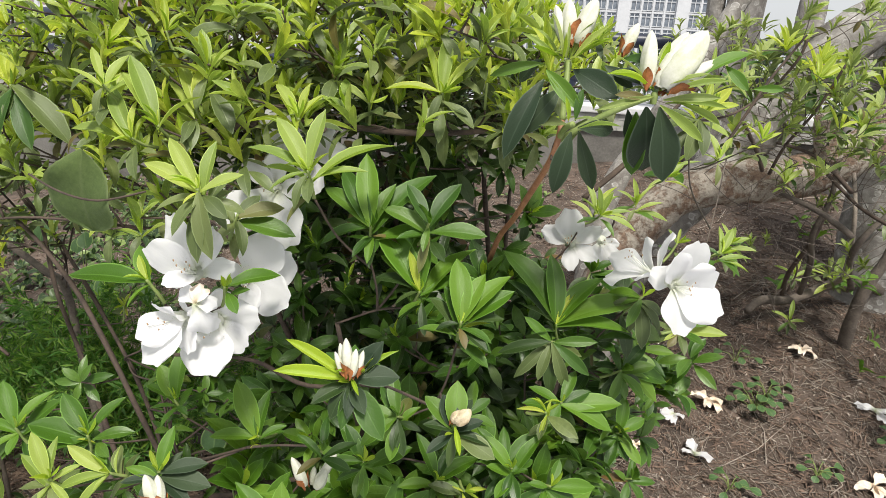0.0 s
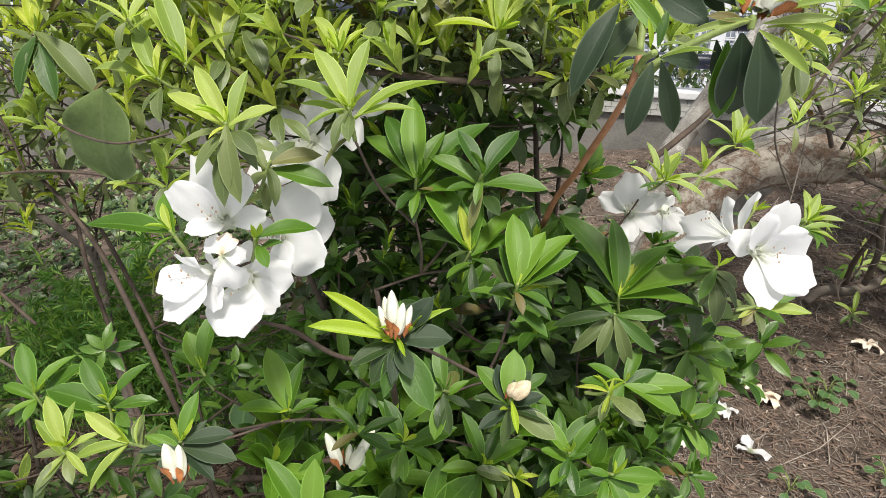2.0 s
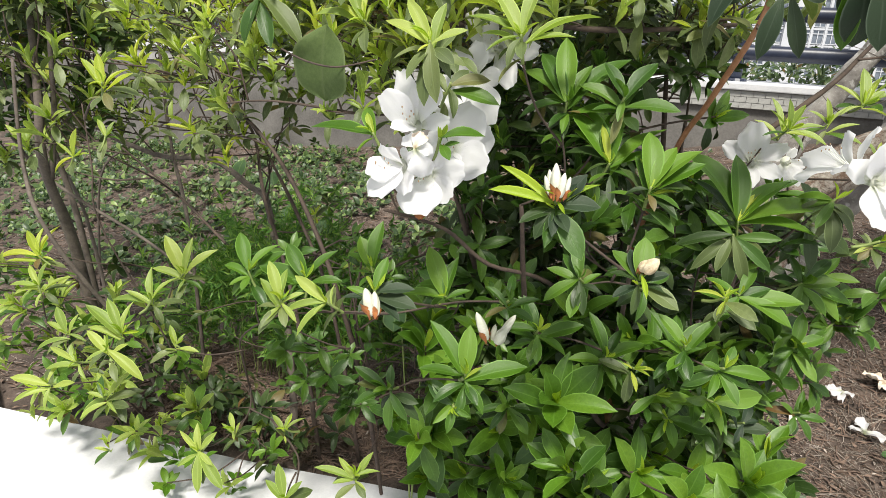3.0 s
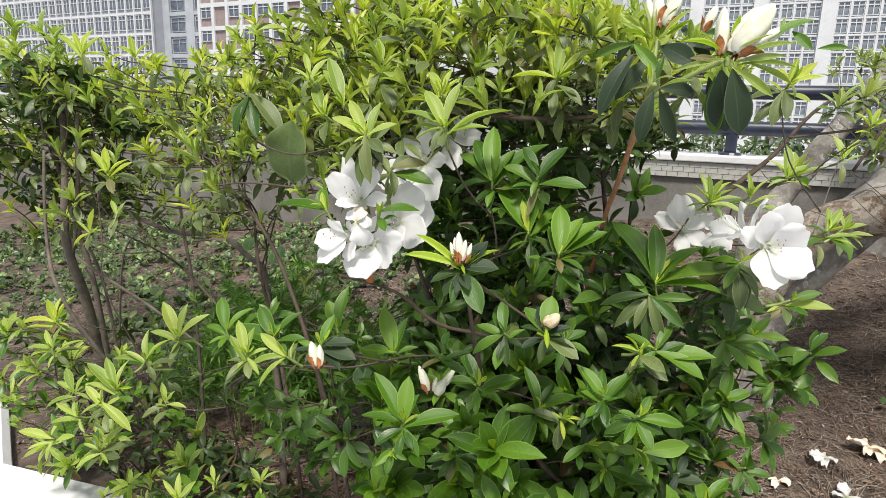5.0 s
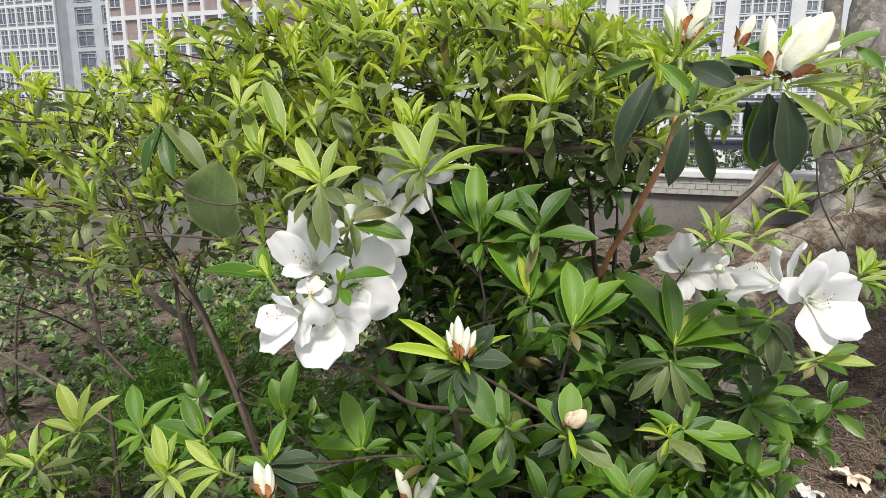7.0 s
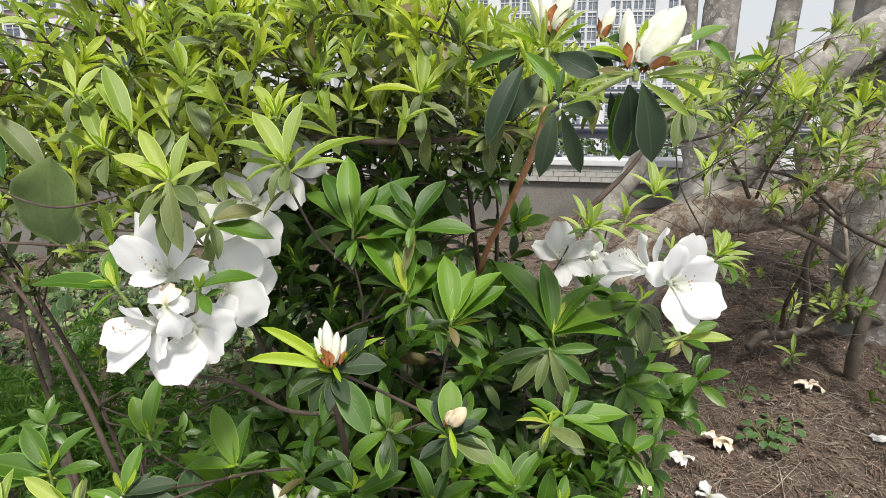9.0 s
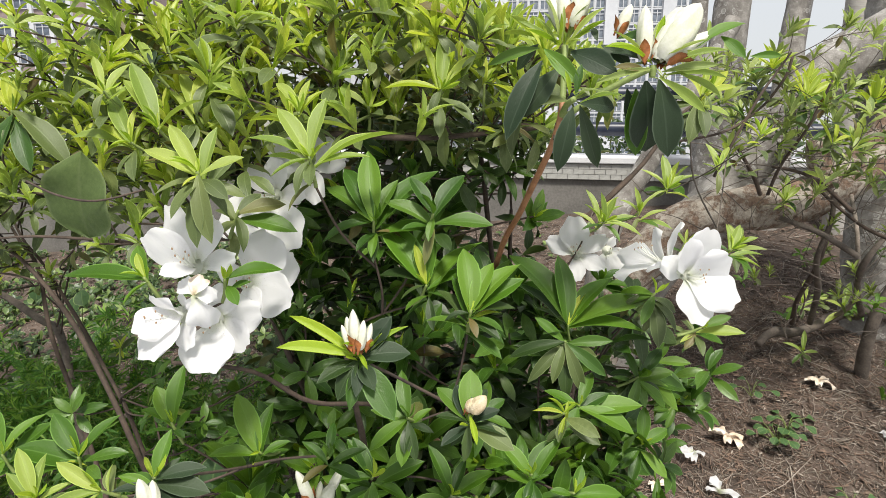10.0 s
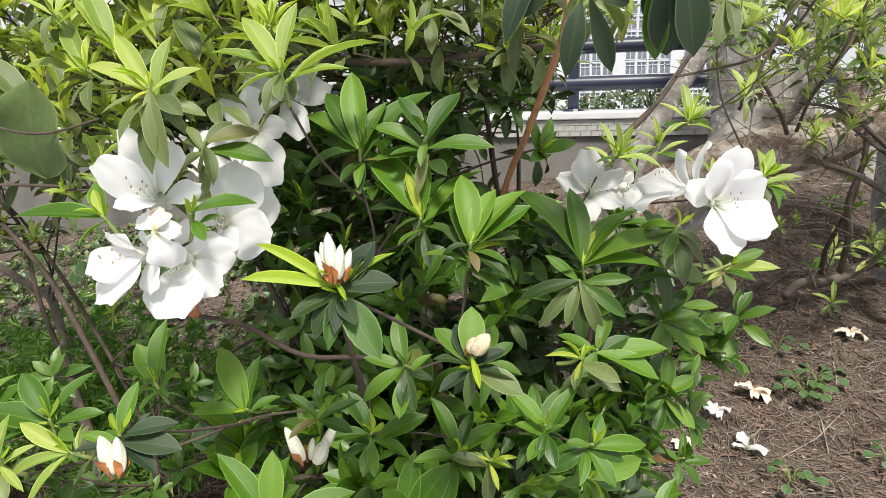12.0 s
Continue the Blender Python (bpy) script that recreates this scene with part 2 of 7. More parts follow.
def tube_arrays(points, radii, sides=8, wobble=0.0, seed=0):
    """A tapering, slightly knobbly limb along a line of points, smoothed between them."""
    pts, rad = [], []
    p = [Vector(q) for q in points]
    for i in range(len(p) - 1):
        a, b, c, d = p[max(0, i - 1)], p[i], p[i + 1], p[min(len(p) - 1, i + 2)]
        steps = 5
        for k in range(steps):
            s = k / steps
            pts.append(0.5 * ((2 * b) + (c - a) * s + (2 * a - 5 * b + 4 * c - d) * s * s + (3 * b - a - 3 * c + d) * s ** 3))
            rad.append(radii[i] * (1 - s) + radii[i + 1] * s)
    pts.append(p[-1]), rad.append(radii[-1])
    verts, faces = [], []
    side = Vector((0.31, 0.17, 0.93))
    for i, q in enumerate(pts):
        d = (pts[min(i + 1, len(pts) - 1)] - pts[max(i - 1, 0)]).normalized()
        u = (side - side.dot(d) * d).normalized()
        side = u
        v = d.cross(u)
        for k in range(sides):
            a = 2 * math.pi * k / sides
            r = rad[i] * (1 + wobble * noise.noise((q.x * 14 + 3 * math.cos(a), q.y * 14 + 3 * math.sin(a), q.z * 14 + seed)))
            verts.append(q + r * (math.cos(a) * u + math.sin(a) * v))
    n = len(pts)
    for i in range(n - 1):
        for k in range(sides):
            k2 = (k + 1) % sides
            faces.append((i * sides + k, i * sides + k2, (i + 1) * sides + k2, (i + 1) * sides + k))
    faces.append(tuple(range(sides - 1, -1, -1)))
    faces.append(tuple(range((n - 1) * sides, n * sides)))
    return verts, faces


def limb(name, points, radii, material, parent=None, sides=8, wobble=0.25, seed=0, label=""):
    v, f = tube_arrays(points, radii, sides, wobble, seed)
    return tagged(mesh_object(name, [tuple(q) for q in v], f, material, parent), label)


def blade_arrays(width=0.34, curl=0.18, fold=0.35, rows=7, cols=5, broad=0.5, twist=0.0, wave=0.0):
    """A leaf one unit long: x along, y across, z up; a keel along the midrib, a bend to the tip."""
    verts, uvs, faces = [], [], []
    for i in range(rows + 1):
        s = i / rows
        w = width * 0.5 * (2.6 if width < 0.6 else 2.2) * s ** (0.7 + 0.5 * broad) * max(0.0, 1 - s ** (1.8 if width < 0.6 else 2.4)) ** (0.92 if width < 0.6 else 0.7) + 0.012 * (1 - s)
        for j in range(cols):
            c = 2 * j / (cols - 1) - 1
            y = c * w
            z = -curl * s * s + fold * abs(y) + 0.03 * math.sin(s * 3.1) + wave * math.sin(s * 11 + c * 2) * abs(c)
            a = twist * s
            verts.append((s - 0.5 * curl * curl * s * s, y * math.cos(a) - z * math.sin(a) * 0.3, z + y * math.sin(a)))
            uvs.append((s, 0.5 + 0.5 * c))
    for i in range(rows):
        for j in range(cols - 1):
            k = i * cols + j
            faces.append((k, k + cols, k + cols + 1, k + 1))
    return np.array(verts), np.array(uvs), np.array(faces)


BLADES = {
    "young": [(0.21, 0.1, 0.8, 0.55, 0.1), (0.18, 0.26, 0.95, 0.5, -0.25), (0.24, -0.06, 0.65, 0.6, 0.25)],
    "fresh": [(0.35, 0.15, 0.40, 0.5, 0.1), (0.32, 0.25, 0.50, 0.45, -0.25), (0.38, 0.08, 0.30, 0.6, 0.2)],
    "olive": [(0.25, 0.12, 0.55, 0.5, 0.1), (0.21, 0.24, 0.65, 0.45, -0.3), (0.28, 0.02, 0.45, 0.6, 0.25)],
    "lime": [(0.17, -0.12, 1.2, 0.5, 0.2), (0.15, 0.22, 1.3, 0.5, -0.35), (0.19, -0.2, 1.0, 0.55, 0.3)],
    "green": [(0.33, 0.20, 0.35, 0.5, 0.1), (0.30, 0.30, 0.45, 0.45, -0.3), (0.36, 0.12, 0.3, 0.55, 0.25)],
    "dark": [(0.34, 0.28, 0.3, 0.6, 0.2), (0.30, 0.40, 0.4, 0.6, -0.4), (0.37, 0.18, 0.3, 0.66, 0.3)],
    "deep": [(0.34, 0.28, 0.3, 0.6, 0.2), (0.30, 0.40, 0.4, 0.6, -0.4), (0.37, 0.18, 0.3, 0.66, 0.3)],
    "pale": [(0.22, 0.12, 0.5, 0.5, 0.1), (0.19, 0.25, 0.55, 0.45, -0.25), (0.25, 0.05, 0.4, 0.55, 0.2)],
    "slate": [(0.38, 0.22, 0.3, 0.6, 0.1), (0.35, 0.32, 0.35, 0.55, -0.3), (0.42, 0.12, 0.25, 0.6, 0.2)],
}
BLADE_MESH = {}
for key, shapes in BLADES.items():
    for i, (w, curl, fold, broad, twist) in enumerate(shapes):
        v, uv, f = blade_arrays(w, curl, fold, 7, 5, broad, twist, 0.006)
        holder = mesh_object("leaf", v, f, LEAF[key], None, uv)
        BLADE_MESH[key, i] = holder.data
        bpy.data.objects.remove(holder)


def leaf_matrix(base, way, up):
    x = Vector(way).normalized()
    z = Vector(up) - Vector(up).dot(x) * x
    if z.length < 0.05:
        z = Vector((0.3, -0.8, 0.5)) - Vector((0.3, -0.8, 0.5)).dot(x) * x
    z.normalize()
    y = z.cross(x)
    length = Vector(way).length
    m = Matrix((x, y, z)).transposed().to_4x4()
    return Matrix.Translation(base) @ m @ Matrix.Diagonal((length, length, length, 1))


rng = random.Random(11)


def leaf(parent, base, way, up, kind, wide=1.0):
    ob = new("leaf", BLADE_MESH[kind, rng.randrange(3)])
    ob.parent = parent
    ob.matrix_basis = leaf_matrix(base, way, up) @ Matrix.Diagonal((1, wide, 1, 1))
    return ob


WOOD = {"bush": [], "left": [], "right": [], "tall": [], "corner": []}
FEET = {"bush": [], "left": [], "right": [], "tall": [], "corner": []}
TIPS = []
WOOD_KEY = {}
UNDER = {kind: {"bush": [], "left": [], "right": [], "tall": [], "corner": []} for kind in ("green", "dark", "deep")}


def shoot(bush, base, axis, kind, ways, stem=0.035, wide=1.0, material=None):
    """One shoot of a bush: a short stem that ends at base, and its whorl of leaves. Leaf ways are in millimetres."""
    base, axis = Vector(base), Vector(axis).normalized()
    key = WOOD_KEY[bush]
    near = min(WOOD[key], key=lambda q: (q - base).length + (0.2 if q.z > base.z else 0))
    low = base + ((near - base).normalized() - 0.6 * axis).normalized() * stem
    FEET[key].append(low)
    TIPS.append(base)
    twig = limb("shoot", [low, base * 0.55 + low * 0.45 - axis * 0.004, base], [0.0022, 0.0020, 0.0016], material or STEM_GREEN, bush, 6)
    for w in ways:
        way = Vector(w[:3]) / 1000
        k = w[3] if len(w) > 3 else kind
        drop = axis * rng.uniform(0.0, 0.010 if way.dot(axis) > 0.5 * way.length else 0.020)
        leaf(twig, base - drop, way + drop, axis + 0.35 * Vector((0, -0.4, 1)), k, wide * rng.uniform(0.75, 1.08))
    if kind in ("young", "fresh", "olive", "green"):
        for i in range(rng.randint(2, 4)):
            small = (axis + 0.45 * Vector((rng.gauss(0, 1), rng.gauss(0, 1), rng.gauss(0, 1)))).normalized() * rng.uniform(0.014, 0.030)
            leaf(twig, base, small, axis.orthogonal(), "lime" if kind != "green" else "fresh", 1.1)
    if kind != "slate":
        older = UNDER["deep" if kind in ("green", "deep") else "green" if kind == "fresh" else "dark"]
        for i in range(rng.randint(3, 5)):
            a, e = rng.uniform(0, 6.28), radians(rng.uniform(75, 115))
            side = axis.orthogonal().normalized()
            way = math.cos(e) * axis + math.sin(e) * (math.cos(a) * side + math.sin(a) * axis.cross(side))
            older[WOOD_KEY[bush]].append((base - axis * rng.uniform(0.008, 0.03), way * rng.uniform(0.032, 0.05), axis))
    return twig


class Foliage:
    """Leaves past counting, joined into one mesh."""

    def __init__(self, kind, rows=5, cols=3):
        self.kind = kind
        self.shapes = [blade_arrays(w, c, f, rows, cols, b, t, 0.0) for w, c, f, b, t in BLADES[kind]]
        self.verts, self.uvs, self.faces, self.count = [], [], [], 0

    def leaf(self, base, way, up):
        v, uv, f = self.shapes[rng.randrange(3)]
        m = np.array(leaf_matrix(base, way, up))
        self.verts.append(v @ m[:3, :3].T + m[:3, 3])
        self.uvs.append(uv)
        self.faces.append(f + self.count)
        self.count += len(v)

    def whorl(self, base, axis, length, number, spread=(25, 75)):
        axis = Vector(axis).normalized()
        a = axis.orthogonal().normalized()
        b = axis.cross(a)
        turn = rng.uniform(0, 6.28)
        for i in range(number):
            t = turn + 2.4 * i + rng.uniform(-0.3, 0.3)
            e = radians(rng.uniform(*spread))
            way = math.cos(e) * axis + math.sin(e) * (math.cos(t) * a + math.sin(t) * b)
            self.leaf(Vector(base) - axis * rng.uniform(0, 0.03), way * length * rng.uniform(0.7, 1.1), axis)

    def tuft(self, base, axis, length, older, inner, young=(5, 8), old=(1, 4)):
        """New leaves that stand up round the axis, a narrow heart of the youngest, and older ones that droop below them."""
        axis = Vector(axis).normalized()
        self.whorl(base, axis, length, rng.randint(*young), (14, 58))
        inner.whorl(Vector(base) + axis * 0.004, axis, length * 0.6, rng.randint(2, 4), (4, 24))
        older.whorl(Vector(base) - axis * 0.012, axis, length * 1.05, rng.randint(*old), (70, 130))

    def done(self, name, parent, label):
        ob = mesh_object(name, np.concatenate(self.verts), np.concatenate(self.faces), LEAVES[self.kind], parent, np.concatenate(self.uvs))
        return tagged(ob, label, kind="stuff")


def thing(name, label, category, group="", at=(0, 0, 0)):
    ob = new(name)
    ob.location = at
    ob.empty_display_size = 0.05
    return tagged(ob, label, category, group)


# ---- ground, kerb, wall ----
def build_ground():
    xs = np.concatenate([np.linspace(-9, -2.2, 14), np.linspace(-2.1, 2.6, 118), np.linspace(2.8, 9, 14)])
    ys = np.concatenate([np.linspace(0.0, 0.65, 62), np.linspace(0.67, 1.0, 16)])
    verts = []
    for v in ys:
        for x in xs:
            y0 = min(bed_edge(x), 3.86) - 0.03
            y = y0 + (3.9 - y0) * v
            verts.append((x, y, ground_height(x, y)))
    w = len(xs)
    faces = [(j * w + i, j * w + i + 1, (j + 1) * w + i + 1, (j + 1) * w + i) for j in range(len(ys) - 1) for i in range(w - 1)]
    tagged(mesh_object("ground", verts, faces, SOIL), "dark brown garden soil of the planting bed", "soil", kind="structure")


build_ground()


def build_kerb():
    bm = bmesh.new()
    inner = KERB
    outer = [(-9.3, 3.6), (-1.52, 1.03), (-0.95, 0.855), (-0.30, 0.993), (0.0, 1.06), (9, 2.67)]
    low, top = -0.46, 0.01
    rows = []
    for (xi, yi), (xo, yo) in zip(inner, outer):
        rows.append([bm.verts.new(p) for p in ((xo, yo, low), (xo, yo, top - 0.02), (xo + 0.01, yo + 0.02, top), (xi, yi - 0.02, top), (xi, yi, top - 0.02), (xi, yi, low))])
    for a, b in zip(rows, rows[1:]):
        for k in range(6):
            bm.faces.new((a[k], b[k], b[(k + 1) % 6], a[(k + 1) % 6]))
    bmesh.ops.recalc_face_normals(bm, faces=bm.faces[:])
    tagged(part("planter_kerb", bm, RENDER_WHITE, None), "white painted masonry kerb along the planting bed", "kerb", kind="structure")
    bm = bmesh.new()
    add_box(bm, (-60, -60, -0.6), (60, 3.5, -0.45))
    tagged(part("pavement", bm, PAVING, None), "pale grey concrete pavement beside the planter", "pavement", kind="structure")


build_kerb()

bm = bmesh.new()
add_box(bm, (-400, 4.6, -12.6), (400, 500, -12.1))
tagged(part("ground_below", bm, PAVING, None), "pale street level far below the parapet", "ground", kind="structure")

WALL_Y = 3.85


def build_wall():
    bm = bmesh.new()
    add_box(bm, (-9, WALL_Y, -0.6), (9, WALL_Y + 0.28, 0.64))
    wall = tagged(part("wall_back", bm, CONCRETE, None), "low weathered concrete parapet wall behind the bed", "wall", kind="structure")
    bm = bmesh.new()
    add_box(bm, (-9, WALL_Y - 0.012, 0.641), (9, WALL_Y + 0.30, 0.728))
    part("tile_bed", bm, GROUT, wall, "grey grout band under the coping")
    bm = bmesh.new()
    add_box(bm, (-9, WALL_Y - 0.035, 0.729), (9, WALL_Y + 0.32, 0.765), 0.006)
    part("coping", bm, RENDER_WHITE, wall, "white painted coping")
    bm = bmesh.new()
    add_box(bm, (-0.0268, -0.004, -0.0128), (0.0268, 0.004, 0.0128))
    tile = part("tile", bm, TILE, wall)
    tile.location = (-2.7, WALL_Y - 0.016, 0.656)
    for row in range(3):
        for i in range(100):
            if row == 0 and i == 0:
                continue
            t = place(wall, new("tile", tile.data))
            t.location = (-2.7 + 0.056 * i + 0.028 * (row % 2) + (0 if i < 40 else 0.3), WALL_Y - 0.016 - 0.001 * rng.random(), 0.656 + 0.028 * row)
            t.rotation_euler = (0, 0, radians(rng.uniform(-1, 1)))


build_wall()


def build_railing():
    railing = thing("railing", "navy blue painted steel pipe railing on the parapet", "railing", at=(0.52, WALL_Y + 0.13, 0.765))
    for z, r in ((0.908, 0.038), (1.095, 0.037)):
        v, f = tube_arrays([(-9, WALL_Y + 0.13, z), (0, WALL_Y + 0.13, z), (9, WALL_Y + 0.13, z)], [r] * 3, 16)
        mesh_object("rail", [tuple(q) for q in v], f, RAIL, railing)
    for x in (-5.4, -3.9, -2.45, -0.97, 0.50, 1.98, 3.46, 4.95):
        v, f = tube_arrays([(x, WALL_Y + 0.13, 0.76), (x, WALL_Y + 0.13, 1.0), (x, WALL_Y + 0.13, 1.10)], [0.03] * 3, 12)
        post = mesh_object("post", [tuple(q) for q in v], f, RAIL, railing)
        bm = bmesh.new()
        bmesh.ops.create_cone(bm, segments=14, radius1=0.06, radius2=0.052, depth=0.014, cap_ends=True, matrix=Matrix.Translation((x, WALL_Y + 0.13, 0.772)))
        part("base_plate", bm, RAIL, post)


build_railing()


# ---- far buildings ----
FACADE = surface("pale_facade_paint", (0.46, 0.475, 0.50), (0.58, 0.59, 0.61), 0.6, 0.8, 0.2)
FACADE_GREY = surface("grey_facade_tile", (0.30, 0.325, 0.36), (0.40, 0.425, 0.46), 0.8, 0.7, 0.2)
BRICK = surface("brown_facade_brick", (0.19, 0.145, 0.14), (0.29, 0.23, 0.225), 3.0, 0.8, 0.3)
GLASS = surface("window_glass_dark", (0.05, 0.06, 0.08), (0.16, 0.19, 0.24), 0.9, 0.15, 0.0)
GLASS_PALE = surface("window_glass_hazy", (0.10, 0.12, 0.15), (0.26, 0.29, 0.33), 0.7, 0.2, 0.0)


def tower(name, label, x0, x1, y, bay, storey, post, band, brick, z0=-9.0, z1=42.0, frame_mat=FACADE):
    """A tall block: a slab, a raised grid of posts and bands, and recessed windows, some bricked up."""
    house = thing(name, label, "building", at=((x0 + x1) / 2, y, -12.0))
    bm = bmesh.new()
    add_box(bm, (x0, y + 0.25, -12), (x1, y + 14, z1))
    part("wall", bm, brick, house)
    nx, nz = max(1, round((x1 - x0) / bay)), round((z1 - z0) / storey)
    bay = (x1 - x0) / nx
    for i in range(nx + 1):
        bm = bmesh.new()
        add_box(bm, (x0 + i * bay - post / 2, y, z0), (x0 + i * bay + post / 2, y + 0.3, z1))
        part("pillar", bm, frame_mat, house)
    for k in range(nz + 1):
        bm = bmesh.new()
        add_box(bm, (x0, y + 0.03, z0 + k * storey - band / 2), (x1, y + 0.31, z0 + k * storey + band / 2))
        part("floor_band", bm, frame_mat, house)
    return house, nx, nz, bay


def window_mesh(w, h, frame_mat, glass):
    """A window: a frame with a mullion and transom, and its glass."""
    bm = bmesh.new()
    t = 0.07
    xs = (-w / 2, -w / 2 + t, -t / 2, t / 2, w / 2 - t, w / 2)
    zs = (0, t, h * 0.68, h * 0.68 + t, h - t, h)
    grid = [[bm.verts.new((x, 0.0, z)) for x in xs] for z in zs]
    bars = [bm.faces.new((grid[k][i], grid[k][i + 1], grid[k + 1][i + 1], grid[k + 1][i])) for k in range(5) for i in range(5) if k % 2 == 0 or i % 2 == 0]
    made = bmesh.ops.extrude_face_region(bm, geom=bars)
    bmesh.ops.translate(bm, vec=(0, 0.08, 0), verts=[v for v in made["geom"] if isinstance(v, bmesh.types.BMVert)])
    bmesh.ops.recalc_face_normals(bm, faces=bm.faces[:])
    frame_me = bpy.data.meshes.new("window")
    bm.to_mesh(frame_me), bm.free()
    frame_me.materials.append(frame_mat)
    bm = bmesh.new()
    add_box(bm, (-w / 2, 0.085, 0), (w / 2, 0.11, h))
    pane_me = bpy.data.meshes.new("pane")
    bm.to_mesh(pane_me), bm.free()
    pane_me.materials.append(glass)
    return frame_me, pane_me


def windows(house, cells, frame_me, pane_me, y):
    for x, z in cells:
        w = place(house, new("window", frame_me))
        w.location = (x, y, z)
        p = new("pane", pane_me)
        p.parent = w


house, nx, nz, bay = tower("apartment_tower", "apartment tower with brown brick panels and white concrete frame", -64.6, -41.0, 60, 2.36, 2.8, 0.45, 0.5, BRICK, z1=40)
fm, pm = window_mesh(1.75, 1.35, FACADE, GLASS)
windows(house, [(-64.6 + (i + 0.5) * bay, -9 + k * 2.8 + 1.25) for i in range(nx) for k in range(2, nz) if i % 5 != 1 and -1 < k * 2.8 - 9 < 34], fm, pm, 60.08)

house, nx, nz, bay = tower("apartment_tower", "pale blue-grey apartment tower with ranks of small windows", -132.0, -76.0, 62, 1.75, 2.8, 0.22, 0.3, FACADE_GREY, z1=44)
fm, pm = window_mesh(1.45, 2.0, FACADE, GLASS)
windows(house, [(-132 + (i + 0.5) * bay, -9 + k * 2.8 + 0.6) for i in range(nx) for k in range(2, nz) if -1 < k * 2.8 - 9 < 36], fm, pm, 62.08)
house, nx, nz, bay = tower("apartment_tower", "plain grey apartment block with dark balcony openings", -75.5, -66.0, 64, 4.75, 2.8, 1.6, 0.5, FACADE_GREY, z1=46, frame_mat=FACADE_GREY)
fm, pm = window_mesh(2.8, 1.9, FACADE_GREY, GLASS)
windows(house, [(-75.5 + (i + 0.5) * bay, -9 + k * 2.8 + 0.4) for i in range(nx) for k in range(2, nz) if -1 < k * 2.8 - 9 < 36], fm, pm, 64.08)

house, nx, nz, bay = tower("office_tower", "white gridded tower with many small grey-blue windows", -9.0, 14.0, 70, 1.15, 1.5, 0.15, 0.16, FACADE_GREY, z1=40)
for i in range(2, nx, 5):
    bm = bmesh.new()
    add_box(bm, (-9 + (i + 0.5) * bay - 0.62, 69.8, -9), (-9 + (i + 0.5) * bay + 0.62, 70.2, 40))
    part("pilaster", bm, FACADE, house)
fm, pm = window_mesh(0.98, 1.3, FACADE, GLASS_PALE)
windows(house, [(-9 + (i + 0.5) * bay, -9 + k * 1.5 + 0.15) for i in range(nx) if i % 5 != 2 for k in range(2, nz) if -5 < k * 1.5 - 9 < 16], fm, pm, 70.08)
house, nx, nz, bay = tower("office_tower", "pale tower in the haze beyond the trees", -40.0, -14.0, 95, 2.2, 2.8, 0.6, 0.8, FACADE_GREY, z1=30)


# ---- plants ----
BLADES["needle"] = [(0.15, 0.15, 0.2, 0.5, 0.1), (0.13, 0.3, 0.2, 0.5, -0.2), (0.17, -0.1, 0.2, 0.5, 0.3)]
BLADES["cover"] = [(0.52, 0.2, 0.3, 0.5, 0.1), (0.45, 0.3, 0.35, 0.5, -0.3), (0.58, 0.1, 0.25, 0.6, 0.3)]
LEAVES["needle"] = leaf_material("feathery_frond", [(0.0, (0.05, 0.15, 0.02)), (0.6, (0.11, 0.27, 0.04)), (1.0, (0.32, 0.50, 0.08))], False, 0.5, 0.3)
LEAVES["cover"] = leaf_material("ground_cover_leaf", [(0.0, (0.022, 0.045, 0.018)), (0.45, (0.045, 0.085, 0.03)), (0.8, (0.10, 0.16, 0.05)), (1.0, (0.25, 0.33, 0.11))], False, 0.38, 0.2)
LEAVES["weed"] = LEAF["weed"] = leaf_material("weed_leaf", [(0.0, (0.045, 0.10, 0.036)), (1.0, (0.085, 0.165, 0.055))], False, 0.5, 0.2)
LEAF["broad"] = leaf_material("broad_leaf", [(0.0, (0.11, 0.16, 0.052)), (1.0, (0.13, 0.185, 0.06))], True, 0.55, 0.35, (0.18, 0.22, 0.10))

bush = thing("azalea_bush", "white-flowering azalea bush, leafy, with fresh green shoots and buds", "shrub", "azaleas in the bed", (0.34, 1.55, 0.03))
bush_left = thing("azalea_bush", "open azalea bush with bare grey stems under a yellow-green crown", "shrub", "azaleas in the bed", (-0.6, 1.5, -0.04))
bush_right = thing("azalea_bush", "sparse straggling azalea with pale green tufts beside the leaning tree", "shrub", "azaleas in the bed", (1.1, 2.3, 0.1))
bush_corner = thing("azalea_bush", "dense dark-leaved azalea bush at the corner of the bed", "shrub", "azaleas in the bed", (-0.92, 1.32, -0.04))
tall_stem = thing("tall_azalea", "tall reddish azalea stem with large drooping dark leaves and white buds", "shrub", "azaleas in the bed", (0.40, 1.42, 0.04))

# the woody frame of each bush
WOOD_KEY.update({bush_corner: "corner", bush: "bush", bush_left: "left", bush_right: "right", tall_stem: "tall"})
WOOD["tall"] += [Vector((0.475, 1.111, 0.945)), Vector((0.481, 1.125, 0.985)), Vector((0.555, 1.10, 1.0))]


def wood(key, parent, points, r0, r1, material=TWIG, name="branch"):
    n = len(points)
    radii = [r0 + (r1 - r0) * i / (n - 1) for i in range(n)]
    ob = limb(name, points, radii, material, parent, 8, 0.3, len(WOOD[key]))
    for a, b in zip(points, points[1:]):
        for k in range(4):
            WOOD[key].append(Vector(a).lerp(Vector(b), k / 4 + 0.25))
    return ob


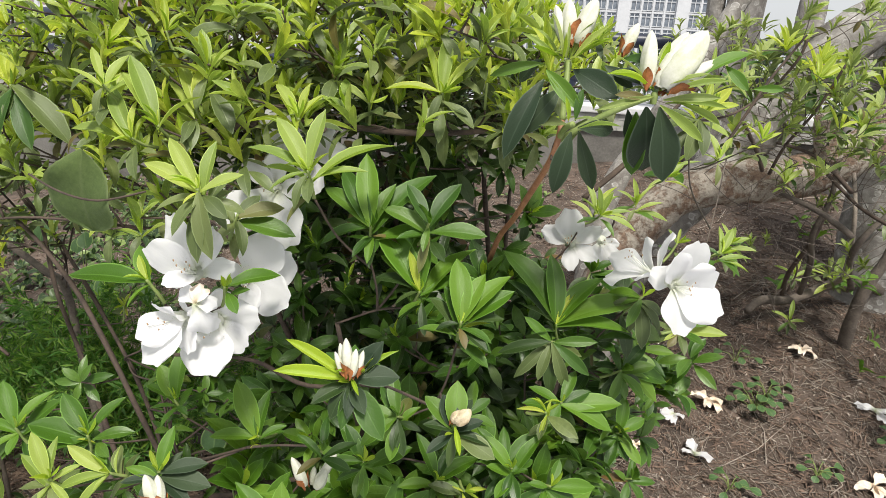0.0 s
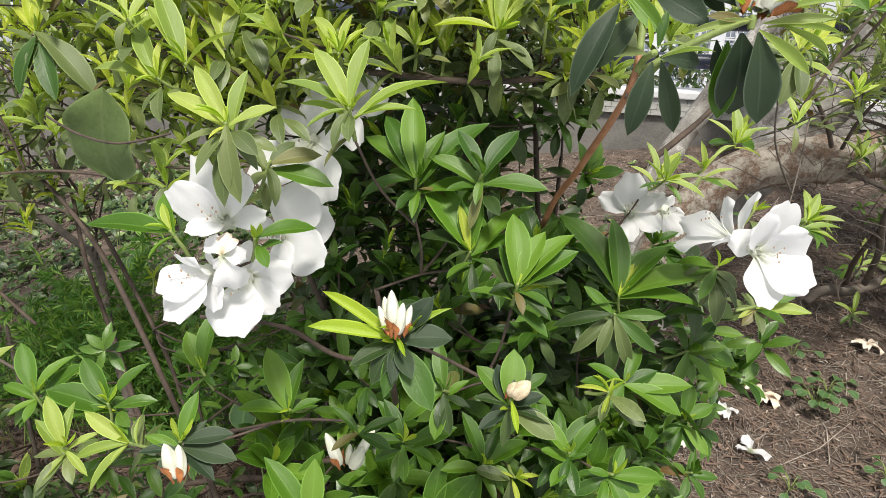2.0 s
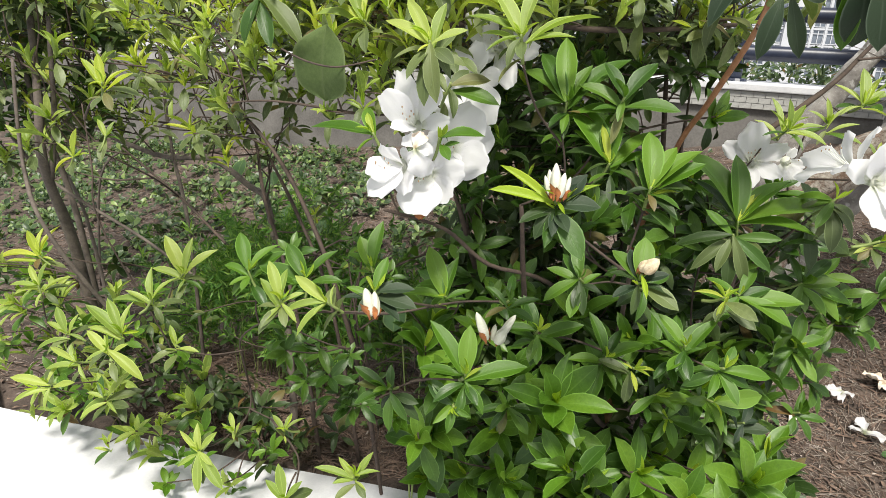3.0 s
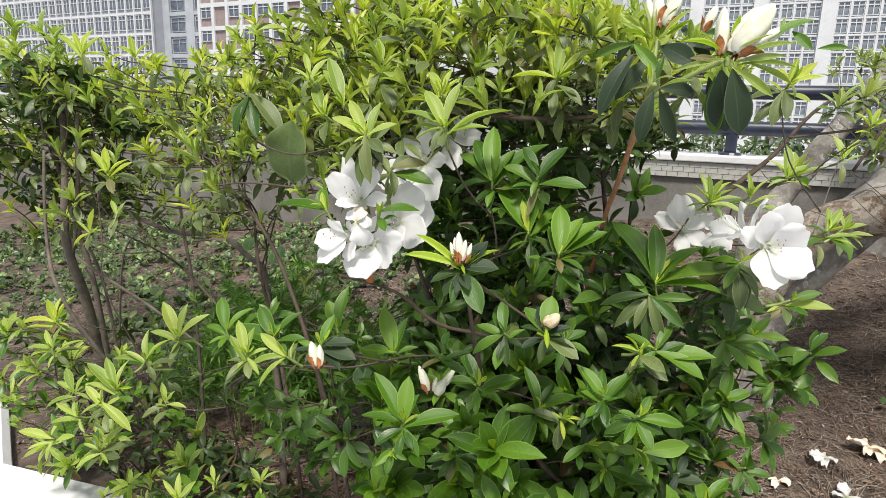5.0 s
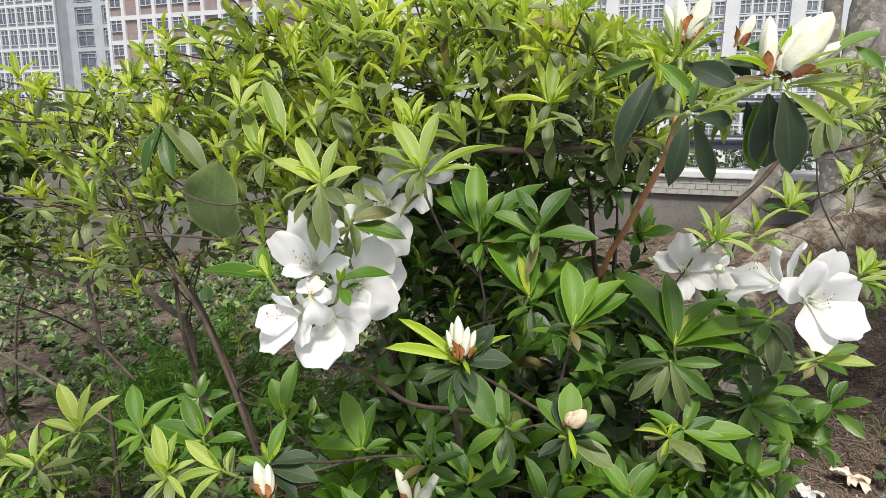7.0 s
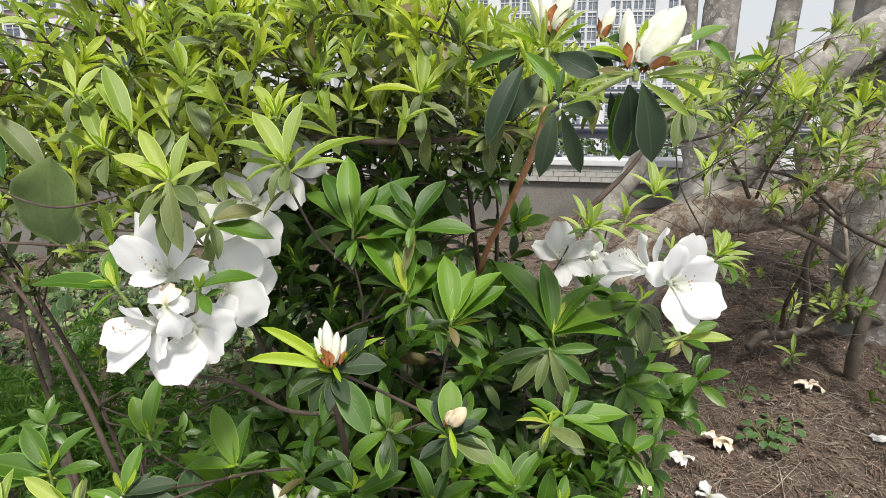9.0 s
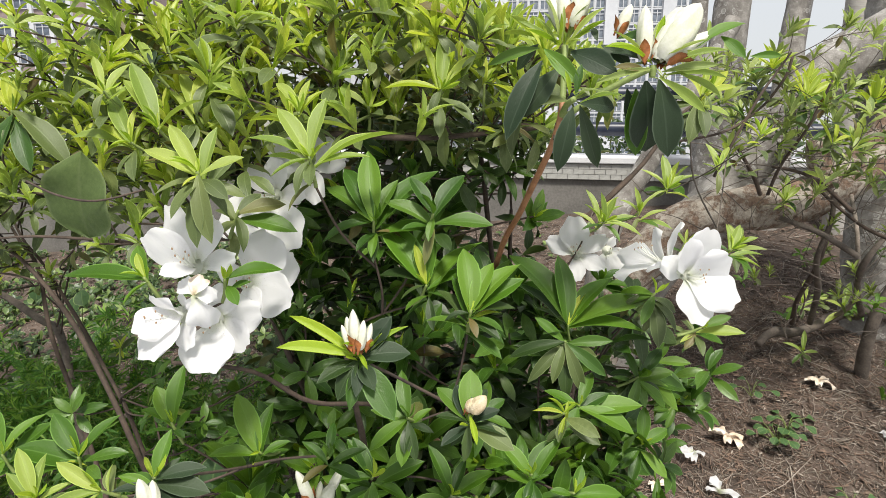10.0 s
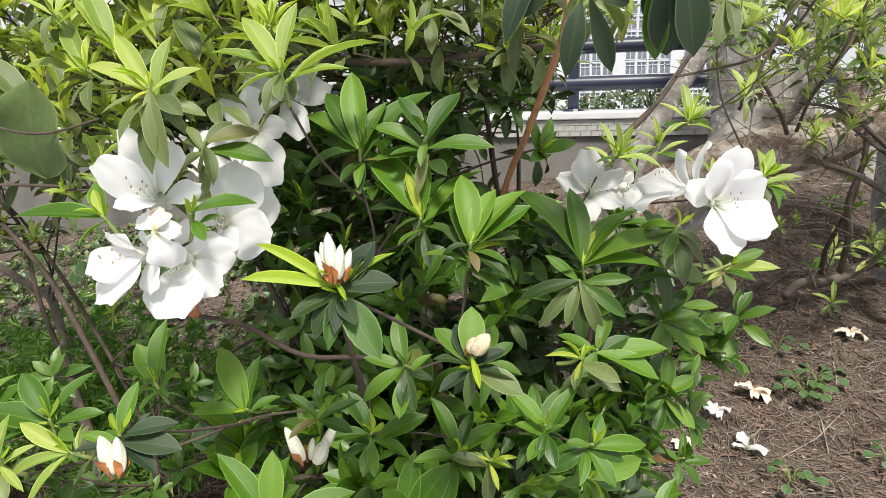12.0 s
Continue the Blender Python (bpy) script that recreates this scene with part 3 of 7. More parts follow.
ROOT = (0.34, 1.52, 0.0)
for px, py, pz, qx, qy, qz in ((0.12, 1.35, 0.45, 0.05, 1.22, 0.80), (0.22, 1.30, 0.40, 0.22, 1.15, 0.70), (0.36, 1.35, 0.35, 0.38, 1.17, 0.62), (0.50, 1.38, 0.35, 0.52, 1.26, 0.66),
                               (0.28, 1.50, 0.50, 0.18, 1.40, 0.95), (0.40, 1.55, 0.50, 0.36, 1.40, 0.94), (0.20, 1.60, 0.55, -0.05, 1.45, 0.95), (0.40, 1.60, 0.45, 0.40, 1.58, 0.80),
                               (0.22, 1.40, 0.30, 0.08, 1.14, 0.42), (0.38, 1.38, 0.22, 0.34, 1.18, 0.40), (0.55, 1.45, 0.28, 0.64, 1.42, 0.45), (0.30, 1.60, 0.60, 0.15, 1.75, 1.0)):
    wood("bush", bush, [ROOT, ((ROOT[0] + px) / 2 + 0.02, (ROOT[1] + py) / 2 + 0.02, pz * 0.5), (px, py, pz), ((px + qx) / 2, (py + qy) / 2 - 0.015, (pz + qz) / 2), (qx, qy, qz)], 0.009, 0.003)
wood("bush", bush, [(0.07, 1.02, 0.70), (0.13, 1.088, 0.665), (0.18, 1.144, 0.603), (0.25, 1.25, 0.55), (0.32, 1.42, 0.40)], 0.002, 0.004)
wood("bush", bush, [(0.02, 1.24, 0.93), (0.14, 1.24, 0.945), (0.30, 1.26, 0.94), (0.46, 1.30, 0.955)], 0.005, 0.003)

for pts, r0, r1, mat in (
        ([(-0.62, 1.50, 0.80), (-0.536, 1.449, 0.73), (-0.502, 1.448, 0.69), (-0.455, 1.442, 0.622), (-0.356, 1.396, 0.53), (-0.24, 1.35, 0.36), (-0.15, 1.32, 0.0)], 0.006, 0.012, TWIG),
        ([(-0.68, 1.50, 0.90), (-0.62, 1.494, 0.777), (-0.541, 1.447, 0.725), (-0.501, 1.440, 0.676), (-0.434, 1.381, 0.564), (-0.333, 1.32, 0.427), (-0.27, 1.30, 0.20), (-0.24, 1.30, -0.05)], 0.006, 0.014, TWIG),
        ([(-0.805, 1.119, 0.84), (-0.80, 1.10, 0.637), (-0.72, 1.08, 0.50), (-0.66, 1.20, 0.2), (-0.66, 1.25, -0.06)], 0.008, 0.015, GREY_BARK),
        ([(-1.25, 1.60, 0.62), (-1.145, 1.599, 0.582), (-0.961, 1.60, 0.555), (-0.774, 1.579, 0.575), (-0.607, 1.535, 0.532), (-0.527, 1.499, 0.512), (-0.44, 1.42, 0.40), (-0.38, 1.38, 0.2), (-0.36, 1.36, -0.04)], 0.017, 0.024, GREY_BARK),
        ([(-1.10, 1.27, 0.64), (-1.014, 1.262, 0.572), (-0.859, 1.264, 0.509), (-0.692, 1.273, 0.448), (-0.55, 1.30, 0.36)], 0.011, 0.009, GREY_BARK),
        ([(-0.75, 1.291, 0.650), (-0.682, 1.31, 0.593), (-0.574, 1.295, 0.545), (-0.46, 1.28, 0.48)], 0.006, 0.008, TWIG),
        ([(-0.48, 1.30, 0.86), (-0.397, 1.261, 0.780), (-0.313, 1.235, 0.735), (-0.218, 1.205, 0.658), (-0.10, 1.15, 0.52), (-0.06, 1.2, 0.25), (-0.05, 1.25, -0.02)], 0.007, 0.012, TWIG),
        ([(-0.86, 1.52, 0.90), (-0.837, 1.50, 0.746), (-0.808, 1.481, 0.608), (-0.72, 1.43, 0.42), (-0.70, 1.42, -0.05)], 0.009, 0.013, GREY_BARK),
        ([(-1.20, 2.0, 0.70), (-1.30, 1.924, 0.592), (-1.406, 1.854, 0.506), (-1.52, 1.80, 0.38), (-1.60, 1.8, -0.05)], 0.008, 0.012, GREY_BARK),
        ([(-1.34, 1.48, 0.78), (-1.331, 1.474, 0.664), (-1.28, 1.474, 0.562), (-1.093, 1.423, 0.40), (-1.0, 1.4, -0.06)], 0.008, 0.014, GREY_BARK),
        ([(-0.56, 1.07, 0.78), (-0.54, 1.057, 0.673), (-0.525, 1.045, 0.576), (-0.50, 1.12, 0.35), (-0.48, 1.26, -0.05)], 0.003, 0.005, TWIG),
        ([(-0.02, 0.98, 0.56), (-0.20, 1.04, 0.44), (-0.30, 1.14, 0.30), (-0.40, 1.30, -0.03)], 0.003, 0.006, TWIG),
        ([(-0.42, 0.95, 0.46), (-0.50, 1.03, 0.38), (-0.52, 1.14, 0.2), (-0.5, 1.28, -0.04)], 0.003, 0.006, TWIG),
        ([(-0.72, 1.0, 0.36), (-0.70, 1.08, 0.25), (-0.68, 1.24, -0.05)], 0.003, 0.006, TWIG),
        ([(-0.52, 1.36, 0.03), (-0.40, 1.38, 0.04), (-0.28, 1.42, 0.07), (-0.15, 1.5, 0.05)], 0.012, 0.020, TWIG)):
    wood("left", bush_left, pts, r0 * 0.38, r1 * 0.38, mat)
for pts, r0, r1 in (([(-0.88, 1.22, 0.98), (-0.87, 1.20, 0.78), (-0.86, 1.18, 0.62), (-0.89, 1.24, 0.40), (-0.93, 1.32, -0.06)], 0.006, 0.014), ([(-1.02, 1.25, 0.96), (-0.99, 1.27, 0.72), (-0.95, 1.30, 0.45), (-0.94, 1.33, -0.05)], 0.004, 0.009),
                    ([(-0.80, 1.20, 0.92), (-0.83, 1.20, 0.72), (-0.86, 1.19, 0.58)], 0.004, 0.007)):
    wood("corner", bush_corner, pts, r0, r1, GREY_BARK)

for pts, r0, r1, mat in (
        ([(1.35, 2.35, 0.95), (1.27, 2.428, 0.793), (1.274, 2.384, 0.733), (1.233, 2.321, 0.583), (1.21, 2.38, 0.44), (1.24, 2.48, 0.33)], 0.008, 0.013, TWIG),
        ([(1.05, 1.93, 1.05), (1.02, 1.95, 0.95), (0.99, 2.0, 0.86), (0.98, 2.03, 0.79)], 0.004, 0.007, TWIG),
        ([(0.935, 1.848, 1.10), (0.902, 1.831, 1.052), (0.867, 1.811, 0.998), (0.80, 1.80, 0.85)], 0.003, 0.006, TWIG),
        ([(1.14, 2.46, 0.26), (1.19, 2.50, 0.29), (1.27, 2.53, 0.285), (1.35, 2.565, 0.305), (1.42, 2.61, 0.325), (1.54, 2.63, 0.345), (1.8, 2.75, 0.2)], 0.022, 0.036, GREY_BARK),
        ([(1.227, 2.275, 0.775), (1.230, 2.284, 0.687), (1.215, 2.30, 0.58), (1.26, 2.38, 0.47), (1.30, 2.50, 0.33)], 0.010, 0.016, GREY_BARK),
        ([(1.269, 2.278, 0.768), (1.272, 2.22, 0.671), (1.30, 2.25, 0.56), (1.36, 2.38, 0.44), (1.38, 2.55, 0.33)], 0.008, 0.014, PALE_TWIG),
        ([(1.365, 2.174, 0.733), (1.305, 2.139, 0.685), (1.27, 2.16, 0.60), (1.33, 2.30, 0.50), (1.42, 2.45, 0.38), (1.45, 2.6, 0.33)], 0.010, 0.018, GREY_BARK),
        ([(1.082, 2.234, 0.706), (1.180, 2.192, 0.670), (1.253, 2.152, 0.621)], 0.010, 0.014, GREY_BARK),
        ([(0.916, 2.093, 0.902), (0.973, 2.124, 0.823), (1.003, 2.162, 0.775)], 0.007, 0.009, TWIG),
        ([(1.023, 2.163, 0.849), (1.111, 2.131, 0.825), (1.215, 2.134, 0.742)], 0.006, 0.010, TWIG),
        ([(1.293, 2.031, 0.678), (1.228, 2.124, 0.714), (1.146, 2.223, 0.802)], 0.008, 0.006, TWIG),
        ([(0.673, 1.735, 0.915), (0.734, 1.776, 0.925), (0.817, 1.810, 0.943), (0.90, 1.89, 0.99), (0.937, 1.878, 1.049), (0.946, 1.872, 1.094)], 0.004, 0.005, TWIG),
        ([(1.52, 2.44, 0.72), (1.49, 2.43, 0.52), (1.44, 2.42, 0.36), (1.45, 2.46, 0.15)], 0.020, 0.036, GREY_BARK),
        ([(0.54, 1.690, 0.77), (0.598, 1.715, 0.825), (0.65, 1.738, 0.88), (0.711, 1.771, 0.966), (0.78, 1.80, 1.02)], 0.011, 0.004, TWIG),
        ([(1.25, 2.47, 0.34), (1.26, 2.46, 0.42), (1.22, 2.44, 0.50)], 0.006, 0.003, TWIG),
        ([(1.5, 2.5, 0.75), (1.55, 2.5, 0.85), (1.5, 2.4, 1.0)], 0.008, 0.004, TWIG)):
    wood("right", bush_right, pts, r0 * 0.6, r1 * 0.6, mat)

# tall red stem
limb("stem", [(0.33, 1.45, 0.05), (0.345, 1.43, 0.50), (0.401, 1.302, 0.764), (0.438, 1.21, 0.8545), (0.475, 1.118, 0.945), (0.482, 1.125, 0.985)], [0.005, 0.0046, 0.004, 0.0037, 0.0034, 0.003], STEM_RED, tall_stem, 10, 0.15)
shoot(bush_left, (-0.275, 1.204, 0.973), (0.10, -0.27, 0.96), "young", [(-41, 11, 41), (-4, 19, 42), (18, 28, 47), (44, 26, 31), (-25, 20, 55), (-53, -4, 13, "dark"), (102, -14, -56, "dark"), (43, -29, -80, "green"), (-10, -39, -76, "green")])
shoot(bush, (0.037, 1.079, 0.954), (-0.15, 0.05, 0.99), "olive", [(-49, 20, 60), (-44, 26, 74), (29, 29, 42), (-10, 18, 22, "young"), (-23, 19, 37, "young")])
shoot(bush, (0.057, 1.123, 0.974), (0.05, 0.08, 1.00), "young", [(3, 24, 51), (35, 33, 46, "olive"), (-28, 23, 45, "olive"), (-40, 13, 25, "olive"), (23, 19, 15, "olive")])
shoot(bush, (0.001, 1.080, 0.937), (-0.25, -0.31, 0.92), "olive", [(-44, 22, 65), (-49, 3, 24, "young"), (7, 24, 36, "young"), (-34, -7, 0, "dark"), (-4, 19, 43, "young"), (-79, -2, 22), (-7, -27, -27, "dark"), (29, -3, -9, "dark")])
shoot(bush, (0.153, 0.966, 0.917), (-0.08, -0.60, 0.80), "olive", [(-36, 15, 46), (2, 30, 43), (-57, 4, 24), (37, 20, 13), (-5, 12, 11, "young"), (-8, -14, -11, "young"), (-36, -18, -10, "dark"), (1, -29, -61, "dark"), (19, -25, -61, "dark"), (35, -15, -18, "dark"), (-16, -30, -35, "dark")])
shoot(bush, (0.234, 1.036, 0.928), (-0.15, -0.22, 0.96), "olive", [(-39, 18, 53), (8, 30, 59), (69, 45, 43), (57, 17, 6), (-32, 11, 22, "young"), (10, 22, 21, "young"), (-46, -1, 10), (-35, -21, -15), (-66, 3, 25), (-10, -31, -26, "dark")])
shoot(bush, (0.200, 1.092, 0.972), (-0.13, -0.00, 0.99), "young", [(-33, 21, 42, "olive"), (7, 25, 34), (20, 23, 27), (-35, -8, 0, "olive")])
shoot(bush, (0.177, 1.289, 1.014), (-0.02, 0.02, 1.00), "young", [(-9, 26, 61, "olive"), (22, 21, 36), (-33, 19, 54), (-53, 22, 67, "olive"), (21, 41, 76, "olive")])
shoot(bush, (0.241, 1.215, 0.980), (-0.28, -0.16, 0.95), "young", [(-56, 7, 34, "olive"), (6, 21, 27), (-8, 22, 37), (-19, -17, -14, "dark")])
shoot(bush, (0.255, 1.298, 0.971), (-0.01, -0.10, 0.99), "young", [(3, 41, 87, "olive"), (-33, 28, 75), (-40, 23, 64), (15, 27, 49), (32, 6, -1, "dark"), (-31, -13, -8, "dark")])
shoot(bush, (0.339, 1.192, 1.000), (0.18, -0.30, 0.94), "young", [(-29, 20, 55), (-2, 30, 67, "olive"), (46, 38, 49), (-29, 12, 29), (-68, -10, 7), (18, 27, 49), (33, -6, -15, "dark"), (4, -26, -50, "dark"), (-10, -26, -24, "dark"), (30, 21, 24), (45, -8, -32, "dark")])
shoot(bush, (0.183, 1.446, 1.090), (0.11, 0.07, 0.99), "young", [(-7, 26, 50, "olive"), (-20, 13, 30), (24, 23, 41), (37, 33, 50, "olive")])
shoot(bush, (0.298, 1.238, 1.042), (0.04, 0.07, 1.00), "young", [(-43, 7, 33), (0, 16, 20), (-18, 21, 54), (18, 21, 25), (31, 29, 42)])
shoot(bush, (0.102, 1.305, 1.089), (-0.08, 0.05, 1.00), "dark", [(-42, 9, 27), (-21, 24, 39), (16, 23, 26), (35, 24, 29), (-23, 3, 9), (1, 30, 47)])
shoot(bush, (-0.015, 1.153, 1.030), (-0.06, -0.05, 1.00), "slate", [(-11, 19, 23), (4, 21, 22), (28, 15, 10), (-56, -7, 10, "dark"), (-38, 3, 18, "young"), (-30, 21, 33, "olive"), (32, -3, -11, "dark")])
shoot(bush, (0.278, 1.108, 0.852), (-0.11, -0.30, 0.95), "green", [(-18, 35, 82, "fresh"), (56, 50, 68), (69, 15, 0, "fresh"), (4, -30, -29, "fresh"), (-60, -18, -8), (-59, 16, 51), (-42, 25, 70), (-32, 5, 11), (16, 29, 51), (-14, -28, -24)])
shoot(bush, (0.342, 1.093, 0.785), (-0.18, -0.16, 0.97), "fresh", [(-55, 27, 75), (-8, 29, 64), (45, 41, 57), (64, 28, 20), (-48, 13, 40), (-18, 17, 42, "young"), (-54, 5, 26, "deep"), (-27, -16, -9, "deep"), (12, -24, -43, "deep"), (-21, 14, 15, "deep")])
shoot(bush, (0.397, 1.062, 0.769), (0.23, -0.12, 0.97), "fresh", [(-9, 29, 66), (17, 29, 52), (42, 39, 55), (52, 34, 32), (28, 10, 4, "young"), (-23, 25, 31), (-33, 18, 24, "deep"), (-28, -8, -2, "deep"), (45, 19, 11, "deep"), (11, -22, -17, "deep"), (-15, 20, 34, "young"), (34, -14, -19, "deep")])
shoot(bush, (0.503, 1.226, 0.704), (0.11, 0.00, 0.99), "fresh", [(-12, 40, 88), (50, 48, 70), (-64, 21, 60, "green"), (108, 55, 32), (101, 24, 3), (-44, 6, 23, "green"), (20, 28, 47, "young"), (-64, 39, 103, "green")])
shoot(bush, (0.499, 1.195, 0.692), (-0.07, -0.87, 0.49), "dark", [(-72, -15, -14, "deep"), (-44, -30, -40), (55, -7, -39, "green"), (4, -27, -67, "deep"), (60, 14, 2, "green"), (-14, -27, -44), (29, -22, -63), (-38, 8, 28, "fresh")], 0.035, 0.72)
shoot(bush, (0.323, 0.911, 0.775), (0.13, -0.57, 0.81), "fresh", [(-64, 5, 21, "lime"), (-66, -16, -1, "lime"), (13, -15, -10, "lime"), (33, 23, 23, "lime"), (41, 12, 3, "slate"), (-16, -21, -32, "deep"), (5, -23, -22, "slate"), (18, -20, -17, "slate"), (-30, -20, -14, "deep"), (12, 24, 26, "slate"), (21, 22, 27, "slate"), (12, 27, 16, "slate"), (36, -18, -48, "green"), (-18, 10, 7, "slate"), (-10, -11, -5, "lime")], 0.035, 1.2)
shoot(bush, (0.408, 0.985, 0.689), (0.15, -0.39, 0.91), "slate", [(-31, -2, 3, "deep"), (-34, 20, 21, "green"), (-3, 28, 36, "fresh"), (12, 25, 23), (40, 2, -8, "deep"), (45, -5, -25, "dark"), (-24, -20, -19), (0, -20, -37, "deep"), (10, -23, -20, "lime"), (-9, -14, -7, "lime"), (27, 12, 4), (-15, 20, 23)], 0.035, 1.2)
shoot(bush, (0.333, 1.040, 0.650), (-0.01, -0.52, 0.85), "green", [(-37, -26, -27, "fresh"), (-2, -24, -44, "fresh"), (20, 17, 8, "fresh"), (-41, 1, 8), (-14, 21, 48), (28, -5, -7, "deep"), (14, -23, -37, "deep"), (-28, 23, 26)])
shoot(bush, (0.280, 1.080, 0.547), (0.17, -0.36, 0.92), "fresh", [(-31, 10, 44, "green"), (55, 32, 11), (9, -24, -38), (-49, -19, 6), (45, 7, -24), (-26, 12, 44, "green")])
shoot(bush, (0.467, 1.085, 0.571), (-0.06, -0.36, 0.93), "fresh", [(27, 27, 38), (-36, 13, 33), (18, 4, 0), (-30, -4, 2), (-16, -31, -22)])
shoot(bush, (0.520, 1.167, 0.621), (0.22, -0.34, 0.91), "fresh", [(-49, -10, 0), (-19, -31, -29), (-43, 4, 16), (78, 21, 5), (71, -4, -23), (36, 22, 14, "green"), (15, 30, 38, "green")])
shoot(bush, (0.607, 1.297, 0.609), (0.28, -0.54, 0.79), "green", [(-35, -6, 1), (41, -12, -36, "fresh"), (50, 17, 11), (-19, 22, 37), (10, -25, -32), (-12, -28, -41), (35, 29, 39)])
shoot(bush, (0.696, 1.471, 0.492), (0.43, -0.29, 0.86), "fresh", [(64, 11, -6), (61, -3, -28), (47, 24, 29), (-15, -27, -34, "green"), (-36, 5, 19, "green"), (19, 35, 62, "green")])
shoot(bush, (0.615, 1.277, 0.515), (0.03, -0.57, 0.82), "fresh", [(5, 25, 49), (38, 23, 18), (-46, 2, 20, "green"), (37, -15, -38), (-15, -27, -46, "green"), (-31, -26, -23, "green")])
shoot(bush_left, (-0.040, 0.993, 0.588), (-0.26, -0.37, 0.89), "fresh", [(-43, 15, 44), (28, 31, 43), (-76, -7, 11), (-45, -21, -16), (-10, -7, -4, "young"), (33, -17, -17), (-1, 25, 18)])
shoot(bush_left, (-0.146, 0.996, 0.577), (0.11, -0.32, 0.94), "fresh", [(-30, 20, 53), (25, 31, 45), (40, 32, 31), (-47, 0, 9), (7, -25, -20), (21, 10, 4), (-19, -23, -18)])
shoot(bush, (0.123, 0.904, 0.638), (0.15, -0.31, 0.94), "fresh", [(1, 27, 36), (-21, 16, 14, "young"), (9, 23, 10, "slate"), (43, 18, 8, "slate"), (53, 5, -8, "slate"), (-33, -14, -4, "slate"), (-35, -1, 3), (40, -13, -12, "slate"), (-6, -28, -14, "slate")])
shoot(bush, (0.150, 1.052, 0.581), (-0.10, -0.29, 0.95), "fresh", [(-37, 24, 62), (0, 26, 53), (-60, -11, 2), (30, 19, 11), (-3, -11, -8, "young")])
shoot(bush, (0.004, 1.100, 0.579), (-0.11, -0.14, 0.98), "fresh", [(-30, 18, 41), (-13, 26, 31), (-4, 33, 68), (16, 18, 12), (-45, 5, 17), (-29, -14, -7, "green"), (24, -10, -12, "green")])
shoot(bush, (0.070, 0.988, 0.806), (-0.52, -0.29, 0.80), "fresh", [(-83, -13, 6), (-28, 26, 30), (-10, -26, -19), (-17, 17, 20, "young")])
shoot(bush, (0.160, 0.989, 0.809), (0.1, -0.5, 0.85), "fresh", [(42, 44, 8), (20, -15, -20), (-4, -1, 15, "lime"), (7, 8, 14, "lime"), (21, 9, -2)])
shoot(bush, (0.347, 1.106, 0.863), (-0.03, -0.42, 0.91), "green", [(66, 10, -6), (-1, -26, -22), (-30, 20, 42), (26, 30, 48), (-51, 3, 24), (13, 32, 29), (-31, -17, -9), (-6, -29, -43, "dark")])
shoot(bush, (0.404, 1.367, 0.897), (0.15, -0.54, 0.83), "green", [(56, 18, 12), (9, 29, 48), (-51, 3, 28), (45, 2, -12), (-21, -28, -34), (-56, -14, -4), (23, -20, -42)])
shoot(bush_right, (0.551, 1.466, 0.803), (0.06, -0.11, 0.99), "olive", [(-19, 21, 52), (35, 26, 34), (-36, 6, 21), (53, 9, -4), (26, 28, 47, "young"), (-44, -15, -8, "green")])
shoot(bush_right, (0.674, 1.588, 0.846), (0.14, -0.10, 0.99), "olive", [(-5, 28, 61), (30, 22, 23), (-23, 11, 23), (43, 4, -9), (-34, -17, -13), (15, 21, 33, "young")])
shoot(bush_right, (0.725, 1.348, 0.789), (0.35, -0.26, 0.90), "olive", [(0, 29, 34), (17, 30, 31), (45, 12, 3), (44, 0, -14), (-25, 4, 10, "green"), (31, -11, -23, "green"), (-36, -26, -23, "green")])
shoot(bush_right, (0.758, 1.596, 0.886), (0.08, -0.21, 0.97), "olive", [(-17, 20, 42), (21, 28, 37), (29, 13, 9), (-28, -3, 5), (2, -25, -40, "dark")])
shoot(bush_right, (0.642, 1.221, 0.996), (0.33, -0.47, 0.82), "young", [(-13, 17, 26), (6, 26, 32), (30, 23, 25), (38, 12, 6), (-21, 1, 6), (13, -14, -16, "dark"), (-13, -29, -49, "dark"), (27, -16, -25, "olive"), (5, -31, -40, "dark")])
shoot(bush_right, (1.008, 1.946, 1.018), (0.24, -0.39, 0.89), "young", [(-34, 10, 42), (2, 25, 59), (37, 28, 47), (66, 28, 30), (-47, -12, -6), (46, -2, -29), (-14, -32, -64, "green"), (21, -18, -53, "green")])
shoot(bush_right, (1.065, 1.921, 0.919), (0.22, -0.33, 0.92), "young", [(-33, 13, 46), (14, 24, 52), (41, 15, 17), (-26, -20, -23, "green"), (32, -9, -34, "green")])
shoot(bush_right, (0.765, 1.410, 0.946), (0.01, -0.15, 0.99), "young", [(-21, 9, 19), (11, 19, 23), (28, 11, 8), (-21, -13, -11)])
shoot(bush_right, (0.989, 1.939, 0.790), (0.14, -0.29, 0.95), "olive", [(-29, 11, 35), (7, 23, 54), (38, 22, 29), (-26, -16, -17), (28, -7, -23)])
shoot(bush_right, (1.265, 2.486, 0.395), (0.16, -0.34, 0.93), "olive", [(-68, -5, 25), (11, 33, 73), (69, 25, 24), (51, 2, -25), (-52, -27, -40, "green")])
shoot(bush_right, (1.394, 2.511, 0.386), (-0.10, -0.48, 0.87), "olive", [(-76, -2, 32), (30, 43, 81), (39, -3, -33), (-62, -34, -48)])
shoot(bush_right, (1.272, 2.454, 0.250), (-0.03, -0.32, 0.95), "olive", [(-51, 1, 33), (10, 28, 65), (51, 11, 0), (-35, -21, -32, "green")])
